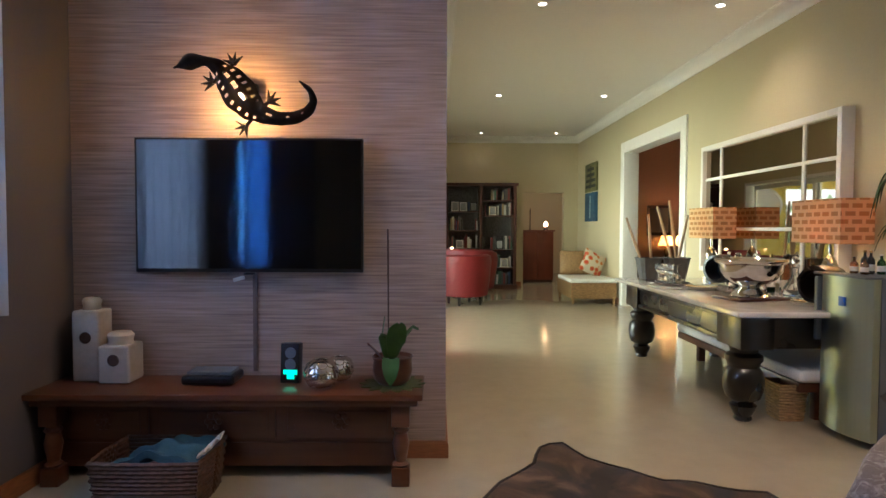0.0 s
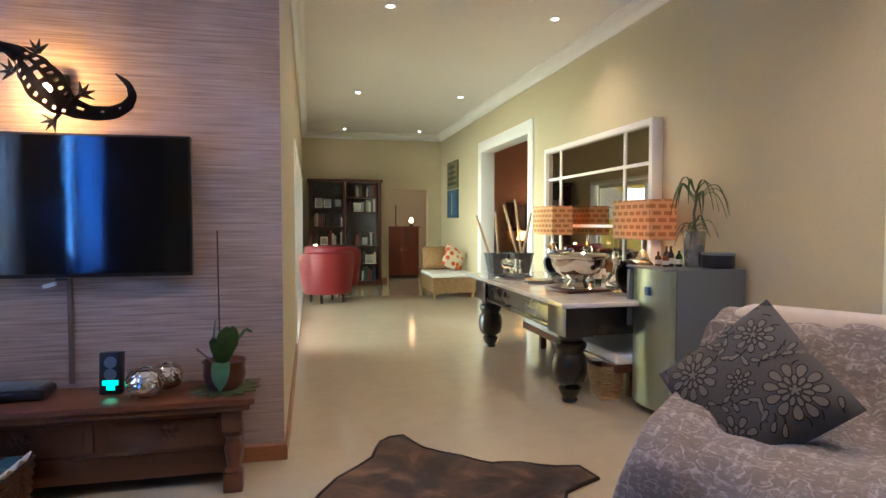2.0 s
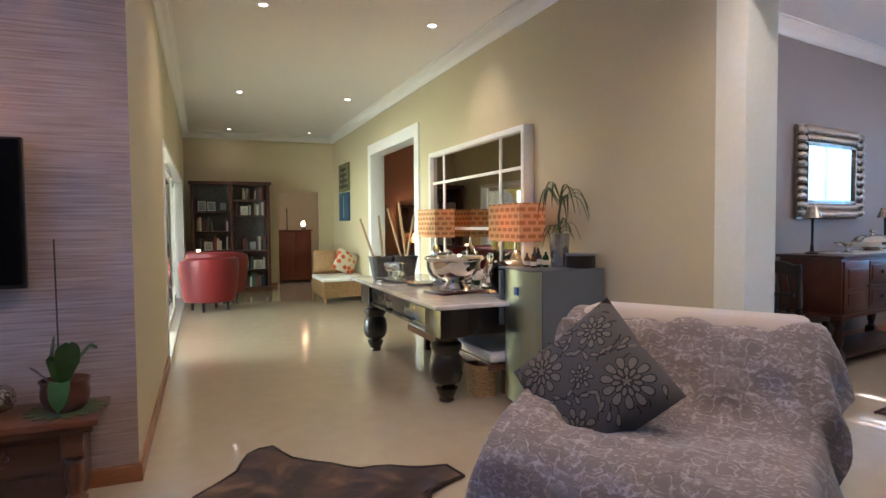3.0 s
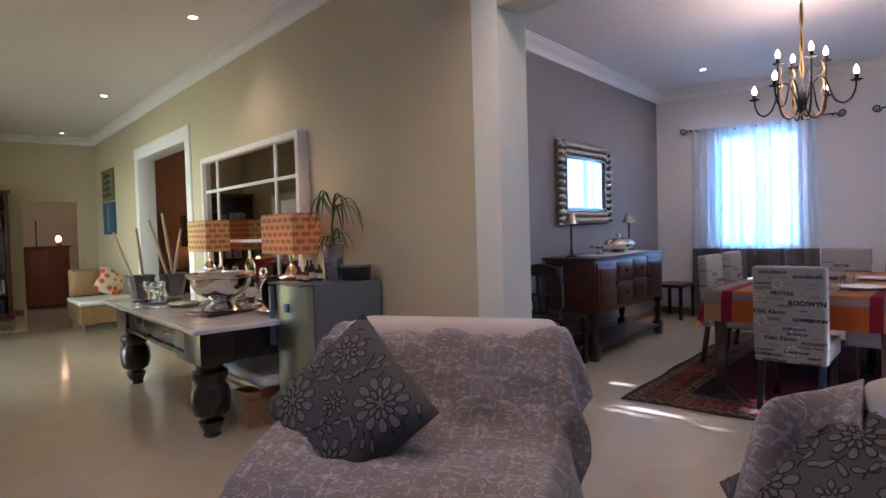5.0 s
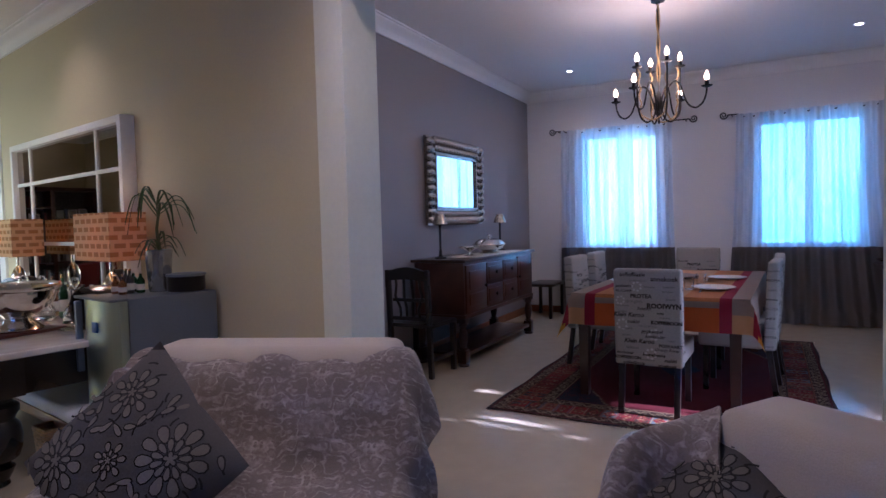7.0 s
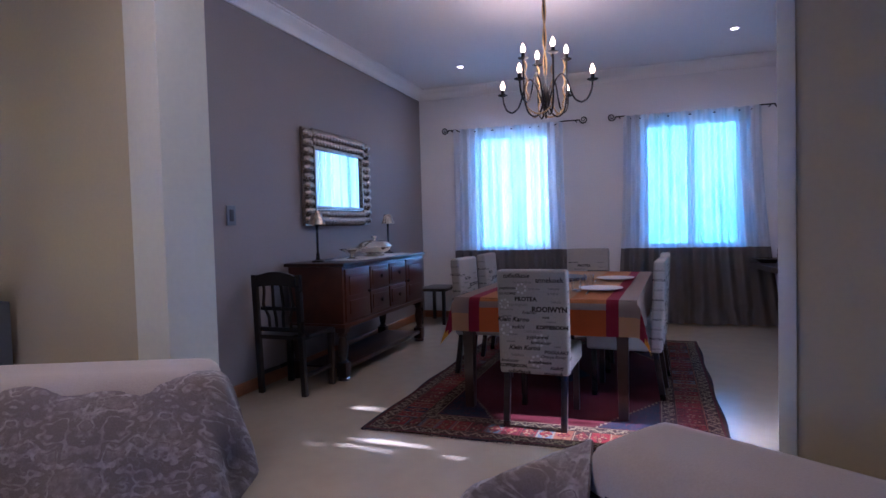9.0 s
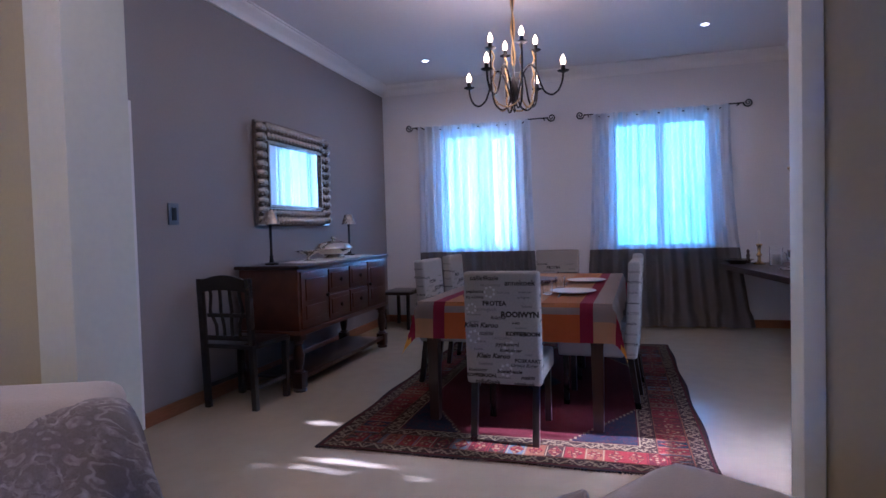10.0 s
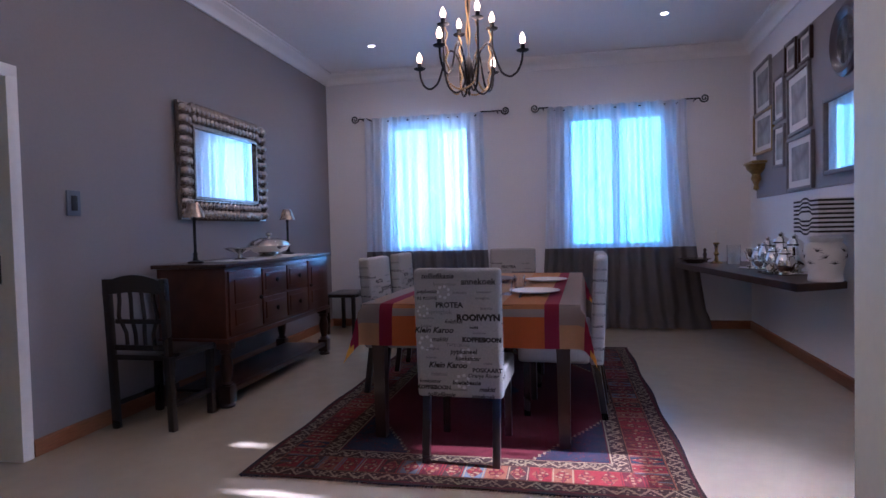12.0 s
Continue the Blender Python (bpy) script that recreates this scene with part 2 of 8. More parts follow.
def sheet(bm, fn, nu, nv, thick=0.0):
    """A surface from fn(s, t) with s, t in 0..1; thick gives it a back."""
    g = [[bm.verts.new(fn(i / nu, j / nv)) for j in range(nv + 1)] for i in range(nu + 1)]
    faces = [bm.faces.new((g[i][j], g[i + 1][j], g[i + 1][j + 1], g[i][j + 1])) for i in range(nu) for j in range(nv)]
    if thick:
        bm.normal_update()
        bmesh.ops.solidify(bm, geom=faces, thickness=thick)
    return bm


def prism(bm, outline, y0, y1):
    """A flat outline in x and z, given depth from y0 to y1."""
    a = [bm.verts.new((x, y0, z)) for x, z in outline]
    b = [bm.verts.new((x, y1, z)) for x, z in outline]
    n = len(outline)
    bm.faces.new(a[::-1])
    bm.faces.new(b)
    for k in range(n):
        bm.faces.new((a[k], a[(k + 1) % n], b[(k + 1) % n], b[k]))
    return bm


def mesh_of(name, bm, material, smooth=None):
    me = bpy.data.meshes.new(name)
    bmesh.ops.recalc_face_normals(bm, faces=bm.faces[:])
    bm.to_mesh(me)
    bm.free()
    for m in material if isinstance(material, (list, tuple)) else [material]:
        me.materials.append(m)
    if smooth is None:
        smooth = 40
    if smooth:
        me.polygons.foreach_set("use_smooth", [True] * len(me.polygons))
        me.set_sharp_from_angle(angle=radians(smooth))
    return me


def part(name, bm, material, parent, label="", smooth=None, m=None):
    ob = new(name, mesh_of(name, bm, material, smooth))
    ob.parent = parent
    if m is not None:
        ob.matrix_basis = m
    return tagged(ob, label) if label else ob


def thing(name, m, label, category, group="", kind=""):
    ob = new(name)
    ob.empty_display_size = 0.1
    ob.matrix_world = m
    return tagged(ob, label, category, group, kind)


def solid(name, bm, material, label, category, m=None, kind="", group="", smooth=None):
    ob = new(name, mesh_of(name, bm, material, smooth))
    if m is not None:
        ob.matrix_world = m
    return tagged(ob, label, category, group, kind)


def B():
    return bmesh.new()


# ---- structure ----


def wall(name, a, b, z0, z1, thick, holes, material, label, side=1):
    """A wall whose seen face runs from a to b in plan, with its thickness to the left of that way (side 1) or right (-1); holes are (from, to, low, high)."""
    a, b = Vector(a), Vector(b)
    d = b - a
    ln = d.length
    m = Matrix.Translation((a.x, a.y, 0)) @ Matrix.Rotation(math.atan2(d.y, d.x), 4, "Z")
    xs = sorted({0.0, ln, *[h[0] for h in holes], *[h[1] for h in holes]})
    zs = sorted({z0, z1, *[h[2] for h in holes], *[h[3] for h in holes]})
    full = {}
    for i in range(len(xs) - 1):
        for j in range(len(zs) - 1):
            cx, cz = (xs[i] + xs[i + 1]) / 2, (zs[j] + zs[j + 1]) / 2
            full[i, j] = not any(h[0] < cx < h[1] and h[2] < cz < h[3] for h in holes)
    bm, vs = B(), {}

    def v(i, k, j):
        if (i, k, j) not in vs:
            vs[i, k, j] = bm.verts.new((xs[i], side * thick * k, zs[j]))
        return vs[i, k, j]

    for (i, j), f in full.items():
        if not f:
            continue
        bm.faces.new((v(i, 0, j), v(i + 1, 0, j), v(i + 1, 0, j + 1), v(i, 0, j + 1)))
        bm.faces.new((v(i, 1, j), v(i, 1, j + 1), v(i + 1, 1, j + 1), v(i + 1, 1, j)))
        for di, dj, q in ((-1, 0, ((i, j), (i, j + 1))), (1, 0, ((i + 1, j), (i + 1, j + 1))), (0, -1, ((i, j), (i + 1, j))), (0, 1, ((i, j + 1), (i + 1, j + 1)))):
            if not full.get((i + di, j + dj), False):
                (p, r), (s, t) = q
                bm.faces.new((v(p, 0, r), v(s, 0, t), v(s, 1, t), v(p, 1, r)))
    return solid(name, bm, material, label, "wall", m, "structure", smooth=0)


def moulding(name, pts, profile, material, label, category, closed=False, side=1):
    """A profile of (out, up) carried along a plan line; out is to the left of the way (side 1)."""
    pts = [Vector(p) for p in pts]
    n = len(pts)
    bm, rows = B(), []
    for i in range(n):
        dirs = []
        if i > 0 or closed:
            dirs.append((pts[i] - pts[i - 1]).normalized())
        if i < n - 1 or closed:
            dirs.append((pts[(i + 1) % n] - pts[i]).normalized())
        nrm = [Vector((-d.y, d.x)) * side for d in dirs]
        o = nrm[0] if len(nrm) == 1 else (nrm[0] + nrm[1]) / (1 + nrm[0].dot(nrm[1]))
        rows.append([bm.verts.new((pts[i].x + o.x * u, pts[i].y + o.y * u, z)) for u, z in profile])
    for i in range(n if closed else n - 1):
        p, q = rows[i], rows[(i + 1) % n]
        for k in range(len(profile) - 1):
            bm.faces.new((p[k], q[k], q[k + 1], p[k + 1]))
    if not closed:
        bm.faces.new(rows[0])
        bm.faces.new(rows[-1][::-1])
    return solid(name, bm, material, label, category, None, "structure", smooth=50)


def dp(u, v):
    p = DM @ Vector((u, v, 0))
    return (p.x, p.y)


WX = 3.05                                   # face of the long wall
WR = 3.23                                   # face of the wall past the dining room opening, set back a little
FAR = 12.7
bm = B()
box(bm, -1.9, 10.5, -4.2, 17.5, -0.12, 0.0)
solid("floor", bm, M["floor"], "polished cream screed floor through all rooms", "floor", None, "structure", smooth=0)
bm = B()
box(bm, -2.12, 3.352, -3.45, 12.85, CEIL, CEIL + 0.15)
box(bm, 3.352, 7.4, 5.6, 12.85, CEIL, CEIL + 0.15)
box(bm, 0.1, 7.4, 12.85, 16.4, CEIL, CEIL + 0.15)
room = [(3.352, -1.36), dp(6.2, -3.5), dp(6.0, 2.75), (3.352, 5.6)]
low, high = [bm.verts.new((x, y, CEIL)) for x, y in room], [bm.verts.new((x, y, CEIL + 0.15)) for x, y in room]
bm.faces.new(low[::-1])
bm.faces.new(high)
for k in range(4):
    bm.faces.new((low[k], low[(k + 1) % 4], high[(k + 1) % 4], high[k]))
solid("ceiling", bm, M["ceiling"], "flat white plaster ceiling with recessed downlights", "ceiling", None, "structure", smooth=0)
# lounge
M["grasscloth"] = mat("grasscloth_paper", (0.50, 0.38, 0.32), 0.85, scale=95, stretch=(0.028, 1, 1), bump=0.6, colour2=(0.19, 0.135, 0.11), grain=0.1, big=1.5)
wall("wall_tv", (-1.86, 3.31), (0.12, 3.31), 0, CEIL, 0.06, [], M["grasscloth"], "television wall with striped brown grasscloth paper")
wall("wall_corridor", (0.12, FAR), (0.12, 3.312), 0, CEIL, 0.25, [(FAR - 11.3, FAR - 6.0, 0.0, 2.08)], M["wall"], "sand painted corridor wall with a sliding door opening", -1)
wall("wall_veranda", (-0.131, 3.375), (-4.2, 3.375), 0, CEIL, 0.2, [], M["wall_yellow"], "plastered outer wall behind the television wall", -1)
wall("wall_left", (-1.862, -3.2), (-1.862, 3.37), 0, CEIL, 0.25, [(3.1, 3.62, 0.9, 2.2), (4.9, 5.75, 0.9, 2.2)], M["wall_shaded"], "grey painted lounge wall with two curtained windows, shade put into its colour")
wall("wall_back", (WR + 0.3, -3.2), (-1.862, -3.2), 0, CEIL, 0.25, [], M["wall"], "sand painted lounge wall behind the walk")
wall("wall_long", (WX, FAR), (WX, 0.22), 0, CEIL, 0.2, [(FAR - 9.58, FAR - 7.35, 0.0, 2.45), (FAR - 2.27, FAR - 0.22, 0.0, 2.475)], M["wall"], "long sand painted wall with two openings")
wall("wall_lounge_right", (WR, 0.21), (WR, -3.2), 0, CEIL, 0.3, [], M["wall"], "sand painted lounge wall set back beside the dining room opening")
wall("wall_far", (0.12, FAR), (WX + 0.3, FAR), 0, CEIL, 0.15, [(1.78, 2.63, 0.0, 1.97)], M["wall"], "sand painted end wall with a doorway")
# dining room
L0, L1, R1, R0 = dp(0.14, 1.376), dp(5.72, 1.63), dp(5.92, -3.28), dp(-0.55, -3.28)
wall("wall_dining_grey", L0, L1, 0, CEIL, 0.2, [(0.32, 1.11, 0.0, 2.04)], M["wall_grey"], "grey painted dining room wall with a doorway")
back_len = (Vector(L1) - Vector(R1)).length
wall("wall_dining_window", L1, R1, 0, CEIL, 0.25, [(0.80, 1.80, 0.93, 2.47), (2.95, 4.05, 0.93, 2.47)], M["wall_white"], "white painted dining room wall with two windows")
wall("wall_dining_white", R1, R0, 0, CEIL, 0.25, [(3.95, 4.9, 0.85, 2.2)], M["wall_white"], "white painted dining room wall with a side window")
# rooms past the openings
wall("wall_brown_room", (7.2, 5.6), (7.2, 12.85), 0, CEIL, 0.15, [], M["wall_brown"], "dark brown painted wall of the next room", -1)
wall("wall_brown_room_end", (3.255, 12.86), (7.2, 12.86), 0, CEIL, 0.15, [], M["wall_brown"], "dark brown painted end wall of the next room")
wall("wall_brown_room_near", (7.2, 5.6), (3.255, 5.6), 0, CEIL, 0.15, [], M["wall_brown"], "dark brown painted near wall of the next room")
wall("wall_far_room", (0.3, 16.2), (4.2, 16.2), 0, CEIL, 0.15, [], M["wall"], "sand painted wall of the far room")
wall("wall_far_room_left", (0.3, 12.86), (0.3, 16.2), 0, CEIL, 0.15, [], M["wall"], "sand painted side wall of the far room")
wall("wall_far_room_right", (4.2, 16.2), (4.2, 13.02), 0, CEIL, 0.15, [], M["wall"], "sand painted side wall of the far room")
wall("wall_passage", dp(0.42, 2.6), dp(2.6, 2.6), 0, CEIL, 0.15, [], M["wall"], "sand painted wall behind the dining room door")
# cornices and skirtings
CORN = [(0.0, CEIL - 0.13), (0.02, CEIL - 0.13), (0.025, CEIL - 0.105), (0.04, CEIL - 0.09), (0.06, CEIL - 0.05), (0.095, CEIL - 0.03), (0.10, CEIL - 0.015), (0.12, CEIL - 0.012), (0.12, CEIL)]
SKIRT = [(0.0, 0.0), (0.016, 0.0), (0.016, 0.075), (0.008, 0.09), (0.0, 0.092)]
moulding("cornice_lounge", [(0.12, 3.31), (0.12, FAR), (WX, FAR), (WX, 0.22), (WR, 0.22), (WR, -3.2), (-1.86, -3.2), (-1.86, 3.31)], CORN, M["cornice"], "white moulded plaster cornice", "cornice", True, -1)
moulding("cornice_dining", [L0, L1, R1, R0], CORN, M["cornice"], "white moulded plaster cornice", "cornice", False, -1)
for pts in ([(-1.86, -3.2), (-1.86, 3.31), (0.12, 3.31), (0.12, 6.0)], [(0.12, 11.3), (0.12, FAR), (1.86, FAR)], [(WX, 12.0), (WX, 9.72)], [(WX, 7.2), (WX, 2.445)], [(WR, 0.2), (WR, -3.2), (-1.86, -3.2)], [dp(1.32, 1.43), L1, R1, R0]):
    moulding("baseboard", pts, SKIRT, M["skirting"], "varnished red-brown wooden skirting board", "skirting", False, -1)
# frames round the two openings of the long wall
def opening_frame(name, y0, y1, top, w, depth, material, x=WX, label="white painted plaster surround of the opening"):
    ob = thing(name, pose(0, 0, 0), label, "door frame", kind="structure")
    bm = B()
    box(bm, x - depth, x + 0.212, y0 - w, y0, 0, top + w, 0.004)
    part("jamb", bm, material, ob)
    bm = B()
    box(bm, x - depth, x + 0.212, y1, y1 + w, 0, top + w, 0.004)
    part("jamb", bm, material, ob)
    bm = B()
    box(bm, x - depth, x + 0.212, y0, y1, top, top + w, 0.004)
    part("head", bm, material, ob)
    return ob


M["surround"] = mat("pale_cream_surround", (0.74, 0.74, 0.62), 0.55, grain=0.03, scale=40, bump=0.05)
opening_frame("door_frame_arch", 7.38, 9.55, 2.42, 0.17, 0.025, M["trim"])
fr = thing("door_frame_dining", pose(0, 0, 0), "pale cream painted surround of the dining room opening", "door frame", kind="structure")
for name, q in (("jamb", (WX - 0.012, WX + 0.212, 2.245, 2.442, 0, 2.647)), ("jamb", (WR - 0.008, WR + 0.306, 0.2, 0.238, 0, 2.45)), ("head", (WX - 0.012, WX + 0.212, 0.238, 2.245, 2.45, 2.647))):
    bm = B()
    box(bm, *q, 0.004)
    part(name, bm, M["surround"], fr)


# ---- television wall ----
def television():
    tv = thing("television", pose(-0.90, 3.24, 1.352), "large flat black television hung on the papered wall", "television")
    w, h = 1.175, 0.695
    bm = B()
    box(bm, -w / 2, w / 2, -0.012, 0.03, -h / 2, h / 2, 0.006)
    part("casing", bm, M["black"], tv)
    bm = B()
    box(bm, -w / 2 + 0.012, w / 2 - 0.012, -0.0145, -0.011, -h / 2 + 0.02, h / 2 - 0.012)
    part("screen", bm, M["screen"], tv, "glossy black screen", smooth=0)
    bm = B()
    box(bm, -0.3, 0.3, 0.03, 0.068, -0.2, 0.2, 0.01)
    part("wall_bracket", bm, M["black"], tv)
    bm = B()
    box(bm, -0.03, 0.03, -0.02, 0.0, -h / 2 - 0.012, -h / 2 + 0.001, 0.003)
    part("receiver", bm, M["black"], tv)


television()
# trunking coloured dark brown to include its shadow line
bm = B()
box(bm, -0.012, 0.012, -0.013, 0.0, 0.47, 1.0, 0.003)
solid("cable_trunking", bm, mat("trunking_with_shadow", (0.16, 0.115, 0.095), 0.5), "narrow cable trunking on the wall below the television, shadow put into its brown", "cable trunking", pose(-0.895, 3.309, 0))
bm = B()
box(bm, -0.03, 0.03, -0.012, 0.012, -0.01, 0.01, 0.006)
solid("cable_plug", bm, M["ceramic"], "small white plug hanging under the television", "plug", pose(-0.97, 3.27, 0.968, 0, -15, 0))


def turned_leg(bm, x, y, z0, z1, r, steps):
    h = z1 - z0
    lathe(bm, [(r * a, z0 + h * b) for a, b in steps], 20, (x, y, 0))


def tv_bench():
    b = thing("tv_bench", pose(-0.935, 3.1, 0) @ Matrix.Diagonal((0.97, 1.0, 1.0, 1)), "long low brown wooden bench with carved drawer fronts", "bench")
    bm = B()
    box(bm, -0.97, 0.97, -0.2, 0.185, 0.425, 0.455, 0.008)
    part("top", bm, M["teak"], b)
    bm = B()
    box(bm, -0.945, 0.945, -0.175, 0.165, 0.39, 0.425, 0.012)
    part("moulding", bm, M["teak"], b)
    bm = B()
    box(bm, -0.9, 0.88, -0.05, 0.15, 0.06, 0.39)
    part("body", bm, M["teak"], b)
    for x0, x1 in ((-0.86, -0.42), (-0.4, 0.22), (0.28, 0.83)):
        bm = B()
        box(bm, x0, x1, -0.064, -0.05, 0.2, 0.375, 0.006)
        box(bm, x0 + 0.04, x1 - 0.04, -0.072, -0.062, 0.235, 0.34, 0.005)
        d = part("drawer_front", bm, M["teak"], b)
        for k in range(6):
            a = k * math.pi / 3
            bm = B()
            lathe(bm, [(0.0, -0.004), (0.016, 0.0), (0.012, 0.006), (0.0, 0.008)], 8, m=pose((x0 + x1) / 2 + 0.03 * math.cos(a), -0.072, 0.288 + 0.03 * math.sin(a), 90))
            part("carved_petal", bm, M["teak"], d)
        bm = B()
        lathe(bm, [(0.012, -0.004), (0.014, 0.006), (0.0, 0.014)], 10, m=pose((x0 + x1) / 2, -0.072, 0.288, 90))
        part("carving", bm, M["teak"], d)
    bm = B()
    box(bm, -0.9, 0.88, -0.058, -0.05, 0.062, 0.18, 0.004)
    part("plinth_board", bm, M["teak"], b)
    for x in (-0.86, 0.86):
        bm = B()
        box(bm, x - 0.045, x + 0.045, -0.165, -0.075, 0, 0.09, 0.008)
        turned_leg(bm, x, -0.12, 0.09, 0.29, 0.045, ((0.7, 0), (0.95, 0.05), (0.6, 0.12), (0.75, 0.3), (0.95, 0.55), (0.7, 0.8), (0.95, 0.88), (0.7, 0.95), (0.8, 1)))
        box(bm, x - 0.045, x + 0.045, -0.165, -0.075, 0.29, 0.39, 0.006)
        part("leg", bm, M["teak"], b)


tv_bench()


def lizard():
    z = thing("lizard_lamp", pose(-0.915, 3.2, 1.935), "dark pierced metal lizard wall lamp glowing from behind", "wall lamp")
    spine = [(-0.334, 0.098), (-0.252, 0.131), (-0.17, 0.136), (-0.107, 0.103), (-0.052, 0.039), (-0.006, -0.027), (0.048, -0.092), (0.103, -0.128), (0.185, -0.152), (0.276, -0.147), (0.339, -0.114), (0.366, -0.064), (0.349, -0.008), (0.281, 0.047)]
    wid = [0.004, 0.043, 0.024, 0.04, 0.076, 0.09, 0.072, 0.047, 0.035, 0.032, 0.027, 0.02, 0.014, 0.003]
    P, W = [], []
    for i in range(len(spine) - 1):
        for k in range(6):
            f = k / 6
            P.append(Vector(spine[i]).lerp(Vector(spine[i + 1]), f))
            g = f * f * (3 - 2 * f)
            W.append(wid[i] * (1 - g) + wid[i + 1] * g)
    for _ in range(3):
        P = [P[0]] + [(P[i - 1] + P[i] * 2 + P[i + 1]) / 4 for i in range(1, len(P) - 1)] + [P[-1]]
    bm, rows = B(), []
    for i, p in enumerate(P):
        d = (P[min(i + 1, len(P) - 1)] - P[max(i - 1, 0)]).normalized()
        n = Vector((-d.y, d.x))
        row = []
        for k in range(9):
            a = -1 + k / 4
            q = p + n * W[i] * a
            row.append(bm.verts.new((q.x, -0.045 - 0.55 * W[i] * (1 - a * a), q.y)))
        rows.append(row)
    hole = {(i, 4) for i in (21, 22, 23, 26, 27, 28, 31, 32, 33, 44, 45, 51, 57)} | {(i, k) for i in range(19, 41, 3) for k in (1, 6)}
    for i in range(len(rows) - 1):
        for k in range(8):
            if (i, k) not in hole:
                bm.faces.new((rows[i][k], rows[i + 1][k], rows[i + 1][k + 1], rows[i][k + 1]))
    bmesh.ops.solidify(bm, geom=bm.faces[:], thickness=0.003)
    part("body", bm, M["iron"], z)
    for (ax, az), (bx, bz), (cx, cz), turn in (((-0.09, 0.08), (-0.05, 0.11), (-0.04, 0.125), 100), ((-0.11, 0.05), (-0.13, 0.035), (-0.145, 0.03), 165), ((0.09, -0.1), (0.12, -0.08), (0.14, -0.062), 38), ((0.05, -0.12), (0.045, -0.16), (0.02, -0.185), 215)):
        bm = B()
        tube(bm, [(ax, -0.05, az), (bx, -0.035, bz), (cx, -0.03, cz)], 0.013, 8, 0.7)
        for k in range(4):
            a = radians(turn - 60 + k * 40)
            tube(bm, [(cx, -0.03, cz), (cx + 0.06 * math.cos(a), -0.028, cz + 0.06 * math.sin(a))], 0.015, 6, 0.12)
        part("foot", bm, M["iron"], z)
    bm = B()
    box(bm, -0.05, 0.05, 0.06, 0.108, -0.05, 0.05, 0.01)
    part("lamp_base", bm, M["black"], z)
    bm = B()
    lathe(bm, [(0.0, 0), (0.02, 0.01), (0.024, 0.035), (0.014, 0.06), (0.0, 0.07)], 12, m=pose(-0.03, 0.055, -0.03, 90))
    part("bulb", bm, M["bulb"], z, "glowing warm bulb")


lizard()
lamp("lizard_glow", "POINT", pose(-0.94, 3.195, 1.90), 17, (1.0, 0.50, 0.12), 0.03)


# ---- bar table ----
def bar_table():
    t = thing("bar_table", pose(2.42, 4.9, 0), "black billiard table with thick turned legs and marble top", "table")
    bm = B()
    box(bm, -0.55, 0.55, -1.25, 1.22, 0.705, 0.74, 0.012, 3)
    part("marble_top", bm, M["marble"], t, "polished veined white marble slab")
    bm = B()
    box(bm, -0.43, 0.43, -1.1, 1.08, 0.49, 0.70, 0.004)
    part("frame", bm, M["black_wood"], t)
    for s in (-1, 1):
        bm = B()
        x0, x1 = sorted((s * 0.43, s * 0.452))
        box(bm, x0, x1, -1.0, 0.98, 0.66, 0.70, 0.006)
        box(bm, x0, x1, -1.0, 0.98, 0.495, 0.525, 0.006)
        x0, x1 = sorted((s * 0.43, s * 0.44))
        box(bm, x0, x1, -0.92, 0.9, 0.545, 0.645, 0.005)
        part("apron_moulding", bm, M["black_wood"], t)
    steps = ((0.42, 0), (0.5, 0.02), (0.45, 0.06), (0.62, 0.14), (0.72, 0.2), (0.5, 0.24), (0.9, 0.3), (1.04, 0.4), (1.08, 0.52), (1.0, 0.64), (0.8, 0.7), (0.86, 0.74), (1.0, 0.79), (0.98, 0.85), (0.72, 0.89), (0.78, 0.95), (0.9, 0.97), (0.9, 1.0))
    for x in (-0.36, 0.36):
        for y in (-0.96, 0.95):
            bm = B()
            turned_leg(bm, x, y, 0, 0.5, 0.115, steps)
            box(bm, x - 0.105, x + 0.105, y - 0.16, y + 0.16, 0.485, 0.702, 0.006)
            part("leg", bm, M["black_wood"], t)


bar_table()


